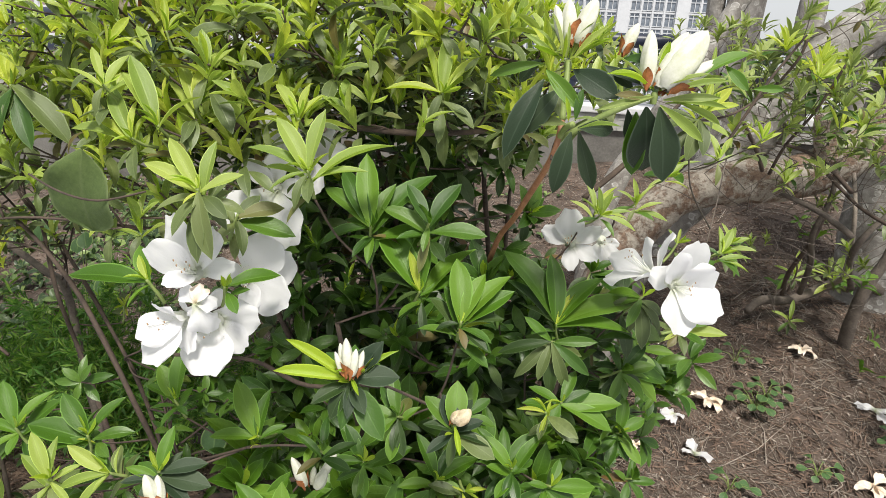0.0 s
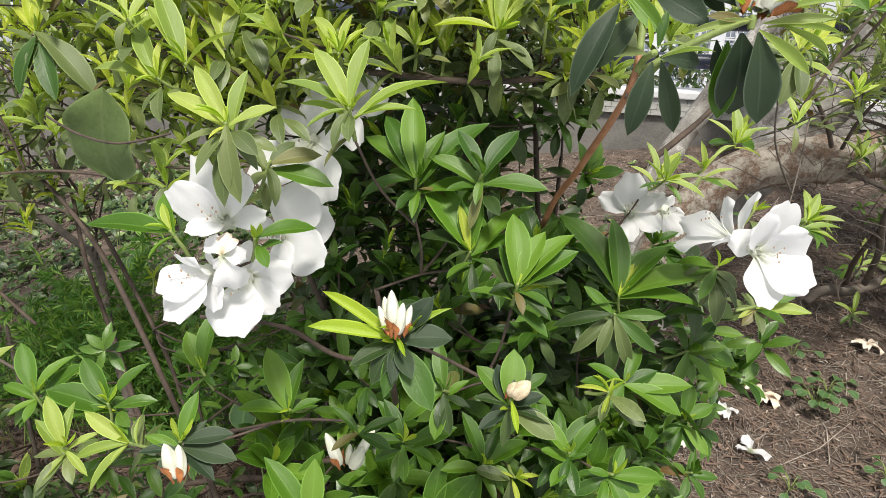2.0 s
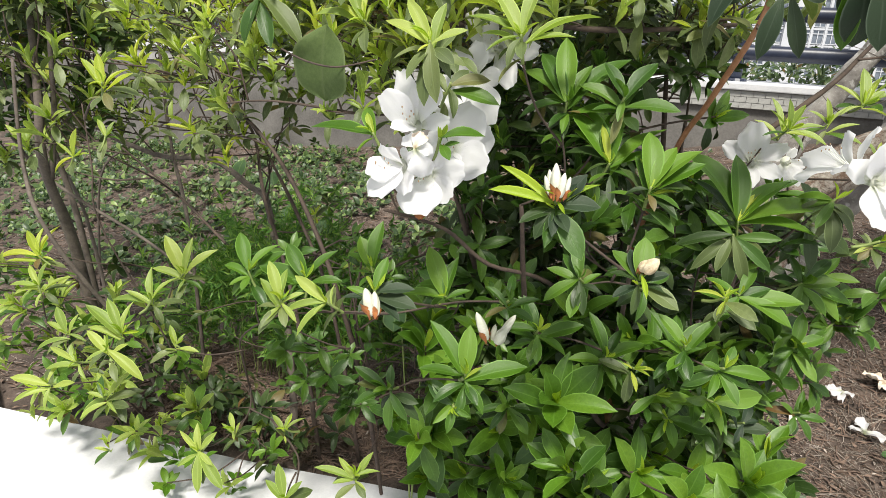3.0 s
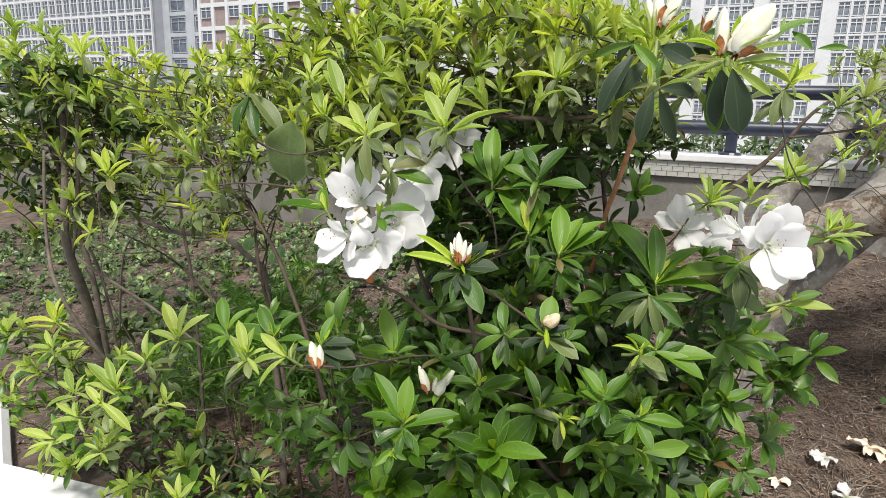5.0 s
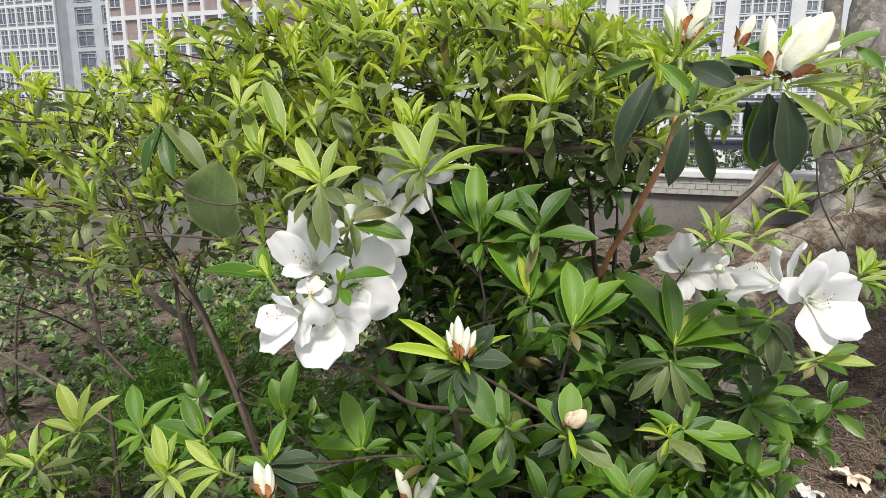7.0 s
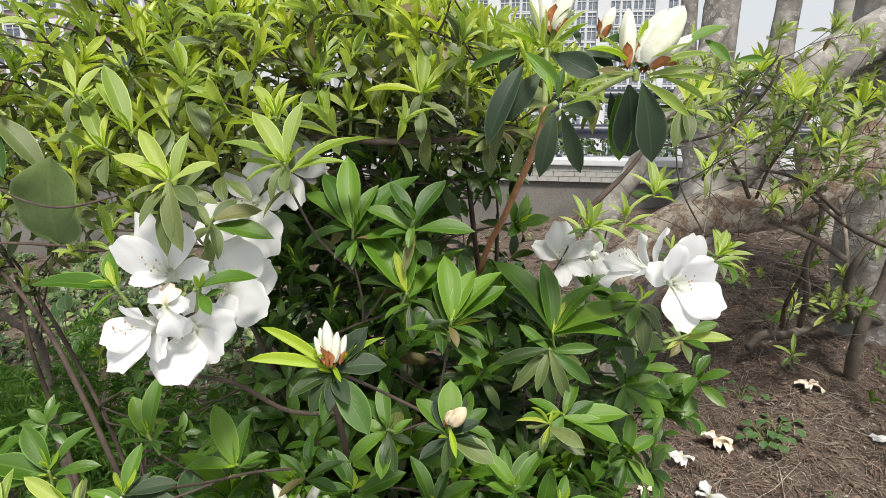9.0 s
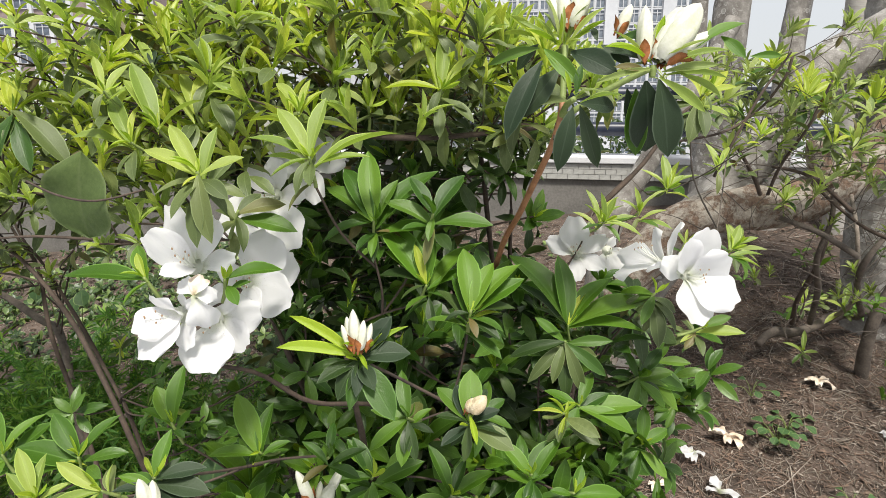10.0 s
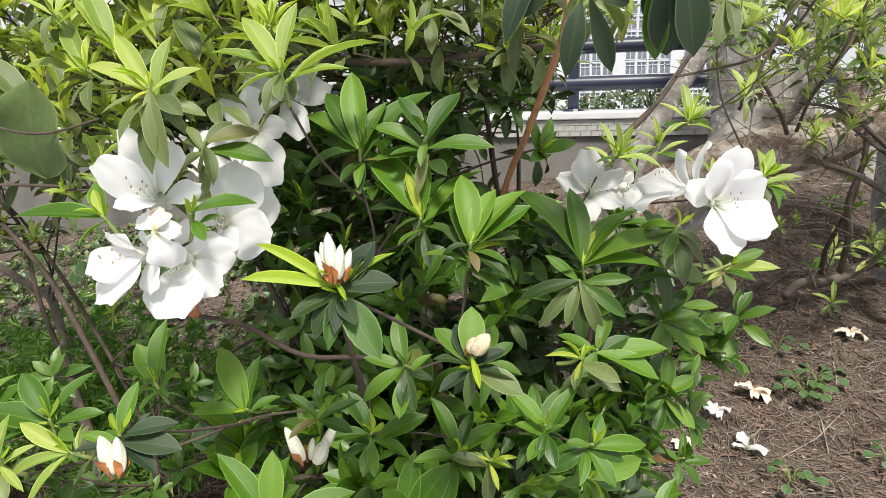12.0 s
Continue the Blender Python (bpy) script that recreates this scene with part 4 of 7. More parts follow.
shoot(bush_left, (-0.929, 1.236, 0.947), (0.12, -0.37, 0.92), "young", [(-53, 4, 61), (-17, 21, 64), (23, 31, 47), (51, 32, 20), (-57, -16, 24), (2, -25, -59, "dark"), (-37, -40, -47, "dark"), (49, -1, -52, "dark")])
shoot(bush_left, (-0.512, 1.253, 0.874), (0.12, -0.38, 0.92), "young", [(-57, -15, 26), (-20, 6, 27), (30, 30, 36), (27, 7, -10), (-67, -4, 54, "olive"), (-10, -25, -46, "dark"), (34, -4, -45, "dark")])
shoot(bush_left, (-0.679, 1.336, 0.904), (-0.04, -0.27, 0.96), "young", [(-55, -18, 19), (19, 25, 40), (-44, 4, 55), (33, 24, 23), (-16, -19, -24)])
shoot(bush_left, (-0.311, 0.922, 0.841), (0.11, -0.22, 0.97), "young", [(15, 22, 25), (-36, -1, 28), (-18, -9, 0), (37, 22, 11), (-18, 13, 35), (27, -13, -30, "dark")])
shoot(bush_left, (-0.827, 1.202, 0.790), (-0.13, -0.28, 0.95), "young", [(-68, -9, 46), (-18, 19, 61), (-32, -4, 22), (23, 21, 23), (-4, -21, -34, "green")])
shoot(bush_left, (-0.587, 1.283, 0.783), (-0.16, -0.49, 0.86), "olive", [(-40, -2, 31), (-32, -23, -14), (16, -14, -52), (9, 24, 37)])
shoot(bush_left, (-0.695, 1.134, 0.661), (-0.06, -0.26, 0.96), "young", [(-4, 21, 52), (-37, -7, 24), (-37, -28, -24), (25, 16, 9)])
shoot(bush_left, (-0.567, 1.113, 0.719), (0.19, -0.19, 0.96), "olive", [(-26, 8, 29), (2, 19, 26), (-7, -19, -21, "green"), (24, 11, 0, "green")])
shoot(bush_left, (-0.823, 1.112, 0.436), (-0.11, -0.24, 0.96), "young", [(-17, 22, 62), (4, 35, 65), (-33, 6, 48), (-93, -39, 7), (-59, -37, -19), (32, 12, -5)])
shoot(bush_left, (-0.388, 1.096, 0.488), (0.14, -0.27, 0.95), "olive", [(-49, 11, 63), (-6, 30, 62), (38, 44, 46), (-56, -18, 16), (38, 5, -18, "green"), (3, -20, -28)])
shoot(bush_left, (-0.379, 1.013, 0.469), (-0.08, -0.31, 0.95), "olive", [(-21, 17, 54), (21, 33, 44), (-45, -12, 14), (-65, -25, 10), (31, -7, -30, "dark")])
shoot(bush_left, (-0.364, 0.938, 0.443), (-0.08, -0.12, 0.99), "olive", [(-37, 11, 52), (-6, 23, 50), (-53, -16, 17), (-66, -7, 40), (2, 18, 18), (36, 4, -15, "green")])
shoot(bush_left, (-0.337, 1.017, 0.393), (0.12, -0.15, 0.98), "olive", [(-22, 12, 28), (5, 17, 16), (39, 13, -7), (-14, -12, -6)])
shoot(bush_left, (-0.636, 1.024, 0.336), (-0.09, -0.27, 0.96), "olive", [(-30, 8, 48), (-44, -7, 21), (-56, -38, -23), (4, 23, 35), (38, 10, -10)])
shoot(bush_left, (-0.506, 0.947, 0.348), (-0.30, -0.52, 0.80), "olive", [(-52, -11, 26), (-22, 10, 24), (-47, -27, -10), (28, -7, -24)])
shoot(bush_left, (-0.349, 0.897, 0.439), (0.09, -0.30, 0.95), "olive", [(-39, 1, 24), (-15, 9, 16), (-21, -24, -18), (27, 19, 7), (67, 7, -38)])
shoot(bush_left, (-0.716, 1.035, 0.416), (-0.12, -0.39, 0.91), "olive", [(-54, -23, 4), (-47, -27, -10), (1, 22, 47), (44, 34, 27), (7, -19, -37), (-31, 7, 37)])
shoot(bush_left, (-0.400, 0.915, 0.327), (-0.00, -0.41, 0.91), "olive", [(-29, -30, -32), (29, -3, -18), (-27, -8, 5), (25, 28, 33), (-23, 13, 29, "green")])
shoot(bush_left, (-0.767, 1.026, 0.173), (0.25, -0.69, 0.68), "olive", [(-43, -34, -27), (-1, -21, -35), (47, 30, 18), (-34, -2, 20), (44, 6, -33)])
shoot(bush_left, (-0.733, 1.031, 0.126), (0.41, -0.63, 0.66), "olive", [(-42, -18, 2), (0, -20, -33), (29, -2, -21), (20, 22, 19)])
shoot(bush, (0.030, 0.942, 0.587), (-0.43, -0.60, 0.68), "olive", [(-47, -4, 31), (-51, -26, -5), (-28, -36, -37), (-5, 19, 20), (-10, -19, -13)])
shoot(bush, (-0.025, 0.917, 0.588), (0.14, -0.24, 0.96), "olive", [(-35, 5, 22), (-10, 25, 37), (24, 21, 10), (-5, -24, -22), (31, -7, -21), (-25, 13, 47)])
shoot(bush, (0.226, 0.950, 0.532), (0.11, -0.23, 0.97), "fresh", [(-50, 11, 60), (-7, 26, 54), (66, 40, 12), (32, -9, -41), (-35, -14, 1), (-54, -21, 7), (17, 14, 6, "young")])
shoot(bush, (0.219, 0.936, 0.490), (0.36, -0.91, 0.19), "fresh", [(-14, -23, -12), (22, 0, -7), (3, -24, -20)])
shoot(bush, (0.094, 0.994, 0.447), (-0.26, -0.62, 0.74), "green", [(-41, -28, -15), (-50, -7, 28), (9, -25, -54), (-8, 22, 25), (-42, -13, 8, "deep"), (35, -7, -40)])
shoot(bush, (0.249, 1.076, 0.422), (0.19, -0.45, 0.87), "green", [(-41, -24, -7), (50, 20, -6), (12, 29, 41), (-17, 8, 13, "fresh"), (-17, -30, -28), (37, -4, -37)])
shoot(bush, (0.372, 1.101, 0.521), (0.26, -0.24, 0.94), "fresh", [(-28, 17, 56), (47, 37, 25), (-11, -37, -57), (-45, -19, 2), (32, 5, -10), (11, 31, 36, "green")])
shoot(bush, (0.411, 1.090, 0.520), (0.35, -0.56, 0.75), "young", [(28, 14, 1), (9, -16, -24), (-15, -1, 6)])
shoot(bush, (0.456, 1.115, 0.548), (0.26, -0.11, 0.96), "fresh", [(-32, 13, 49), (38, 38, 34), (-32, -6, 8), (26, -13, -30), (22, 10, 0), (-3, 27, 42, "green")])
shoot(bush, (0.516, 1.091, 0.549), (0.38, -0.54, 0.75), "fresh", [(58, 23, -6), (24, -15, -37), (9, 28, 21), (-27, -6, 5), (-10, -31, -23)])
shoot(bush, (0.442, 1.124, 0.470), (0.52, -0.11, 0.85), "fresh", [(-27, -31, -22), (65, 30, -1), (31, -1, -15), (-10, 19, 21, "deep"), (14, 24, 15, "deep")])
shoot(bush, (0.465, 1.172, 0.408), (0.25, -0.90, 0.36), "fresh", [(-33, -12, 3), (66, 20, -14), (18, -18, -32), (-14, -30, -25)])
shoot(bush, (0.517, 1.157, 0.462), (0.84, -0.47, 0.25), "fresh", [(64, 35, 9), (26, -13, -36), (-2, -27, -24), (39, 7, -13, "green")])
shoot(bush, (0.501, 1.128, 0.628), (-0.21, -0.46, 0.86), "young", [(-34, -9, 10), (-6, -21, -20), (3, 12, 10)])
shoot(bush, (0.612, 1.318, 0.608), (0.61, -0.34, 0.72), "green", [(59, -6, -50, "fresh"), (-10, -29, -45, "fresh"), (40, 23, 7), (-41, -15, 5), (12, 32, 37), (74, 18, -23, "fresh")])
shoot(bush, (0.687, 1.486, 0.508), (0.82, -0.24, 0.52), "fresh", [(58, 8, -31), (59, -5, -48), (25, 32, 31), (-24, -31, -36), (64, 36, 10)])
shoot(bush, (0.620, 1.386, 0.450), (0.55, -0.23, 0.81), "green", [(18, 39, 55), (50, 32, 16, "fresh"), (53, -6, -47, "fresh"), (-21, -31, -30, "fresh"), (-23, 12, 43), (37, 6, -15)])
shoot(bush, (0.666, 1.385, 0.355), (0.36, -0.42, 0.83), "green", [(45, 16, -7), (6, 27, 30), (-28, 0, 14), (30, -7, -41), (-14, -30, -30)])
shoot(bush, (0.568, 1.220, 0.406), (0.41, -0.13, 0.90), "slate", [(-22, 6, 15), (19, 13, 3), (36, 11, -6), (-8, -26, -21), (8, 26, 22)])
shoot(bush, (0.259, 0.998, 0.619), (0.21, -0.23, 0.95), "green", [(-29, 6, 17), (32, 21, 7), (-5, 27, 31), (-22, -23, -12, "deep"), (34, -1, -17)])
shoot(bush, (0.409, 1.075, 0.644), (0.42, -0.11, 0.90), "green", [(6, 32, 32), (-26, 7, 17), (37, 6, -11), (2, -29, -37), (24, 24, 12)])
shoot(bush_left, (-0.722, 1.431, 0.974), (0.09, -0.26, 0.96), "young", [(-59, -16, 27), (-27, 11, 56), (6, 36, 71), (46, 31, 22), (-32, -26, -22, "dark"), (41, 4, -34, "dark")])
shoot(bush_left, (-0.873, 1.445, 0.973), (0.16, -0.36, 0.92), "young", [(-53, -16, 21), (-28, 11, 59), (10, 22, 44), (35, 20, 8), (-17, -23, -30, "dark"), (26, -7, -36, "dark")])
shoot(bush_left, (-0.470, 1.005, 1.030), (0.16, -0.24, 0.96), "young", [(-53, -6, 38), (-33, 7, 48), (-8, 22, 54), (17, 23, 34), (38, 20, 6), (-16, -22, -20, "dark"), (33, -6, -29, "dark")])
shoot(bush_left, (-0.911, 1.450, 1.068), (-0.01, -0.21, 0.98), "young", [(-59, -9, 44), (-29, 11, 59), (14, 28, 52), (44, 27, 16), (-26, -24, -23, "dark")])
shoot(bush_left, (-1.264, 1.386, 1.016), (0.14, -0.13, 0.98), "young", [(-63, 8, 78), (-29, 28, 87), (17, 36, 64), (53, 32, 17), (-10, -32, -63, "dark")])
shoot(bush_left, (-0.483, 1.350, 1.034), (-0.22, -0.29, 0.93), "young", [(-47, -20, 5), (-31, 0, 31), (-7, 15, 40), (30, 25, 28), (-31, -20, -13)])
shoot(bush, (0.181, 1.281, 1.031), (0.21, 0.04, 0.98), "olive", [(-33, 2, 37, "young"), (-8, 17, 43, "young"), (18, 29, 29), (34, 16, 1)])
shoot(bush, (0.166, 1.456, 1.106), (0.18, 0.03, 0.98), "young", [(-37, 2, 43), (-11, 23, 60), (22, 30, 44), (41, 27, 17)])
shoot(bush, (-0.018, 1.192, 1.054), (0.18, 0.02, 0.98), "young", [(-33, -1, 28), (-10, 16, 43), (18, 24, 34), (37, 20, 5)])
shoot(bush, (-0.122, 1.525, 1.126), (0.15, 0.01, 0.99), "young", [(-42, -1, 43), (-13, 22, 63), (18, 31, 51), (43, 25, 13)])
shoot(bush, (0.115, 1.285, 1.104), (-0.02, -0.02, 1.00), "young", [(-32, -1, 26), (-8, 16, 46), (20, 25, 32)])
shoot(bush, (-0.030, 1.084, 0.994), (0.06, -0.17, 0.98), "olive", [(-39, -5, 17), (-23, 18, 40), (11, 30, 36), (32, 22, 9), (-4, -23, -26, "dark")])
shoot(bush, (0.254, 1.498, 1.108), (0.21, 0.03, 0.98), "young", [(-36, 2, 43), (-10, 24, 60), (24, 28, 39), (43, 23, 6)])
shoot(bush, (0.382, 1.265, 1.010), (-0.00, 0.04, 1.00), "young", [(-29, 4, 30), (-7, 18, 43), (15, 24, 26)])
shoot(bush_left, (-0.210, 0.927, 0.279), (0.32, -0.46, 0.83), "olive", [(-38, 2, 25), (-19, 18, 32), (17, 27, 24), (-22, -26, -18), (19, -26, -57), (53, -7, -51), (31, -2, -17)])
shoot(bush_left, (-0.215, 1.013, 0.262), (-0.06, -0.20, 0.98), "olive", [(-23, -2, 9), (-18, 12, 22), (4, 11, 9), (7, -10, -13)])
shoot(bush_left, (-0.138, 1.053, 0.264), (0.19, -0.07, 0.98), "olive", [(-28, 3, 18), (-2, 19, 21), (21, 26, 19), (10, -11, -16)])
shoot(bush_left, (-0.041, 0.925, 0.254), (0.23, -0.40, 0.89), "olive", [(-21, 16, 45), (15, 26, 19), (-30, -23, -9), (-1, -26, -29), (30, -5, -19), (49, 16, -13), (-35, 2, 20)])
shoot(bush_left, (0.047, 0.982, 0.288), (0.08, -0.29, 0.95), "olive", [(-57, -20, 13), (-30, 6, 20), (13, 29, 28), (-26, -21, -9), (22, -4, -12), (30, 23, 9)])
shoot(bush_left, (-0.040, 0.885, 0.235), (0.00, -0.78, 0.63), "olive", [(-53, -30, -5), (-30, 5, 18), (28, -3, -14), (6, -19, -18)])
shoot(bush_left, (-0.543, 0.915, 0.310), (0.10, -0.53, 0.84), "olive", [(-62, -25, 12), (-32, -29, -22), (3, 26, 35), (41, 22, 2), (9, -21, -39)])
shoot(bush_left, (-0.400, 0.936, 0.323), (0.04, -0.34, 0.94), "olive", [(-47, -48, -36), (3, -23, -32), (-41, 1, 31), (16, 35, 45), (11, 18, 14)])
shoot(bush, (0.144, 1.052, 0.868), (0.51, -0.33, 0.79), "dark", [(43, 23, 11), (62, 11, -17, "green"), (-25, 13, 20), (22, -23, -30), (-12, -25, -20), (13, 26, 21)])
shoot(bush_left, (-0.348, 1.448, 0.521), (0.06, -0.54, 0.84), "young", [(-18, 6, 14), (7, 15, 24), (-3, -10, -14), (15, -9, -19)])
shoot(bush_left, (-0.114, 1.261, 0.515), (-0.03, -0.36, 0.93), "olive", [(-30, 10, 17), (-19, 17, 23), (8, 22, 25), (37, -5, -14), (-35, -17, -15), (19, -17, -23)])

shoot(bush, (0.614, 1.262, 0.743), (0.2, -0.5, 0.8), "olive", [(11, -32, -61, "dark"), (-18, -28, -33, "green"), (-37, 2, -14, "green"), (38, -19, -36, "dark"), (-7, -8, -62, "dark"), (-49, 27, -3, "fresh"), (32, -6, -68, "deep")])
shoot(bush, (0.688, 1.313, 0.683), (0.4, -0.5, 0.7), "olive", [(56, -4, 2, "olive"), (-29, -11, -20, "olive"), (2, -30, -22, "dark"), (39, 6, 19, "green"), (24, -21, -12, "fresh"), (-15, 17, 8, "dark"), (-36, 13, -17, "dark")])
shoot(bush, (0.554, 1.427, 0.711), (0.2, -0.3, 0.9), "green", [(33, 3, 24, "green"), (41, -15, -3, "green"), (81, -19, 5, "fresh"), (-34, -24, -18, "deep"), (8, -31, -32, "deep"), (56, -32, -19, "green")])
shoot(bush, (0.605, 1.407, 0.660), (0.2, -0.5, 0.8), "green", [(47, -2, 17, "green"), (31, -24, -25, "green"), (-34, -24, -21, "deep"), (-9, -35, -42, "deep"), (15, 11, 43, "fresh"), (-47, -3, 7, "green")])
shoot(bush, (0.647, 1.426, 0.582), (0.3, -0.5, 0.8), "fresh", [(56, -8, 8, "fresh"), (31, -30, -31, "fresh"), (-19, -37, -42, "green"), (-44, -14, 2, "green"), (24, 9, 36, "fresh"), (44, -35, -9, "green")])
shoot(bush, (0.754, 1.427, 0.782), (0.3, -0.4, 0.85), "olive", [(-9, 8, 32, "olive"), (9, 12, 24, "olive"), (30, 4, 13, "olive"), (38, -12, 0, "pale"), (32, -13, -17, "pale"), (0, -28, -32, "dark"), (20, -25, -40, "green")])
shoot(bush, (0.556, 1.410, 0.812), (0.0, -0.3, 0.95), "olive", [(-8, 0, 45), (15, 5, 38), (-32, -10, 28), (47, 10, 12), (57, -5, -14), (25, -25, -18, "green"), (-35, -20, -4, "green"), (-5, -20, 22, "lime")], 0.035, 0.85)
shoot(bush, (0.616, 1.490, 0.817), (0.0, -0.2, 0.95), "olive", [(-5, 0, 42), (22, 8, 38), (-52, -5, -20, "green"), (57, 10, -28), (30, -20, -15, "green"), (-27, 0, 25), (42, 5, 8), (-12, -22, -24, "dark")], 0.035, 0.85)
shoot(bush, (0.669, 1.376, 0.789), (0.0, -0.4, 0.9), "olive", [(-15, 7, 19, "olive"), (14, -1, 13, "fresh"), (-25, 4, -6, "green"), (4, 13, 22, "olive")])


def sprout(plant, base, kind, number, length):
    """A whole shoot with a crowded whorl of narrow leaves."""
    axis = Vector((rng.gauss(0, 0.25), rng.gauss(-0.3, 0.2), 1)).normalized()
    side = axis.orthogonal().normalized()
    ways = []
    for i in range(number):
        a, e = 2.4 * i, radians(18 + 80 * i / number + rng.uniform(-8, 8))
        way = math.cos(e) * axis + math.sin(e) * (math.cos(a) * side + math.sin(a) * axis.cross(side))
        ways.append((*(way * 1000 * length * rng.uniform(0.75, 1.1)), kind if i < number * 0.7 else "green"))
    shoot(plant, base, axis, kind, ways, 0.05)


for base, kind, number, length in (((1.039, 2.056, 1.038), "young", 15, 0.066), ((1.103, 2.087, 1.013), "pale", 13, 0.062), ((1.149, 2.014, 0.910), "olive", 14, 0.066), ((1.189, 2.052, 1.007), "young", 14, 0.066),
                                   ((0.799, 1.763, 1.004), "pale", 12, 0.052), ((0.882, 1.897, 0.972), "pale", 12, 0.055), ((0.691, 1.676, 0.843), "olive", 10, 0.058), ((1.073, 2.191, 0.758), "olive", 9, 0.055),
                                   ((0.750, 1.723, 0.982), "pale", 10, 0.050), ((0.913, 1.884, 1.072), "young", 10, 0.055), ((1.264, 2.066, 0.822), "pale", 10, 0.055), ((1.108, 2.032, 0.954), "pale", 10, 0.055),
                                   ((0.850, 1.903, 0.898), "olive", 9, 0.050), ((0.979, 1.972, 0.941), "pale", 10, 0.055), ((1.253, 2.077, 1.021), "young", 12, 0.060), ((0.885, 1.894, 1.049), "pale", 11, 0.055)):
    sprout(bush_right, base, kind, number, length)

# drooping leaves, rolled young leaves and stems of the tall azalea's head
def hung(parent, rows, up=(0.0, -1.0, 0.45)):
    """Single leaves: where each starts, its reach in millimetres, its kind and width."""
    for base, way, kind, wide in rows:
        way = Vector(way) / 1000
        face = Vector(up) if way.z < 0.2 * way.length else Vector((0.2 * way.x, -0.5, 0.9))
        leaf(parent, Vector(base), way, face + Vector((rng.gauss(0, 0.2), 0, rng.gauss(0, 0.15))), kind, wide)


sprig = limb("shoot", [(0.482, 1.125, 0.985), (0.482, 1.139, 1.018), (0.482, 1.153, 1.043)], [0.0034, 0.0032, 0.003], STEM_GREEN, tall_stem, 9, 0.15)
hung(sprig, [
    ((0.459, 1.125, 1.026), (-36, -44, -73), "slate", 0.72),
    ((0.477, 1.121, 1.018), (-34, -24, -46), "slate", 1.00),
    ((0.461, 1.109, 1.036), (37, -22, -34), "fresh", 0.80),
    ((0.460, 1.109, 1.033), (25, -18, -27), "lime", 0.50),
    ((0.456, 1.148, 1.041), (-59, -8, -13), "green", 0.60),
    ((0.454, 1.148, 1.045), (-26, 11, -25), "slate", 1.10),
    ((0.488, 1.139, 1.036), (46, -31, -21), "slate", 1.10),
    ((0.519, 1.137, 1.042), (31, -11, -18), "slate", 1.00),
    ((0.536, 1.145, 1.049), (34, -25, 3), "green", 0.80),
    ((0.516, 1.157, 1.048), (-6, 8, 18), "slate", 1.00),
    ((0.473, 1.148, 1.045), (-26, 5, 34), "olive", 0.50),
    ((0.476, 1.143, 1.047), (-14, -2, 46), "pale", 0.55),
    ((0.479, 1.138, 1.045), (1, -6, 38), "pale", 0.50),
    ((0.474, 1.148, 1.044), (-44, 5, 27), "olive", 0.55),
    ((0.483, 1.158, 1.046), (19, -5, 33), "olive", 0.50),
    ((0.476, 1.138, 1.043), (-6, -14, 29), "lime", 0.50),
    ((0.485, 1.148, 1.044), (34, 3, 41), "olive", 0.50),
])
sprig = limb("shoot", [(0.480, 1.118, 0.965), (0.486, 1.104, 0.980), (0.493, 1.090, 0.986)], [0.0034, 0.0032, 0.003], STEM_GREEN, tall_stem, 9, 0.15)
hung(sprig, [
    ((0.492, 1.091, 0.978), (-12, -19, -62), "slate", 0.90),
    ((0.499, 1.092, 0.980), (23, 12, -65), "slate", 0.60),
    ((0.488, 1.087, 0.989), (-3, -6, 24), "lime", 1.20),
    ((0.493, 1.087, 0.990), (23, -17, 9), "pale", 0.90),
    ((0.499, 1.090, 0.982), (37, -21, 12), "olive", 0.45),
    ((0.495, 1.092, 0.989), (3, 3, 32), "green", 0.70),
    ((0.488, 1.098, 0.984), (-44, 24, 3), "dark", 0.80),
    ((0.498, 1.097, 0.982), (42, 32, -2), "slate", 0.80),
])
sprig = limb("shoot", [(0.480, 1.118, 0.965), (0.523, 1.115, 0.994), (0.566, 1.113, 1.016)], [0.0034, 0.0032, 0.003], STEM_GREEN, tall_stem, 9, 0.15)
hung(sprig, [
    ((0.564, 1.118, 1.005), (15, 21, -84), "slate", 1.35),
    ((0.576, 1.114, 1.006), (20, 7, -79), "slate", 0.95),
    ((0.557, 1.137, 0.998), (6, 9, -73), "fresh", 0.90),
    ((0.568, 1.109, 1.016), (-54, -29, -12), "pale", 0.50),
    ((0.576, 1.114, 1.008), (48, 2, -34), "olive", 0.65),
    ((0.564, 1.119, 1.024), (-39, 17, 20), "slate", 1.10),
    ((0.580, 1.112, 1.019), (60, 7, 16), "olive", 0.40),
    ((0.581, 1.113, 1.010), (64, 7, 2), "olive", 0.40),
    ((0.610, 1.120, 1.037), (45, 11, 30), "fresh", 0.80),
    ((0.582, 1.122, 1.018), (54, 16, 32), "olive", 0.50),
    ((0.578, 1.113, 1.013), (52, -11, 7), "pale", 0.60),
    ((0.549, 1.148, 0.999), (8, 10, -37), "slate", 0.80),
    ((0.564, 1.125, 1.019), (-14, 17, 46), "olive", 0.60),
    ((0.563, 1.110, 1.014), (-30, -22, 5), "dark", 0.70),
    ((0.634, 1.129, 1.048), (22, -14, -21), "fresh", 0.90),
    ((0.621, 1.133, 1.040), (4, 6, 27), "olive", 0.60),
    ((0.662, 1.124, 1.028), (31, 1, 2), "fresh", 0.70),
    ((0.593, 1.111, 1.012), (52, 21, -21), "olive", 0.50),
])
FEET["tall"].append(Vector((0.482, 1.121, 0.975)))


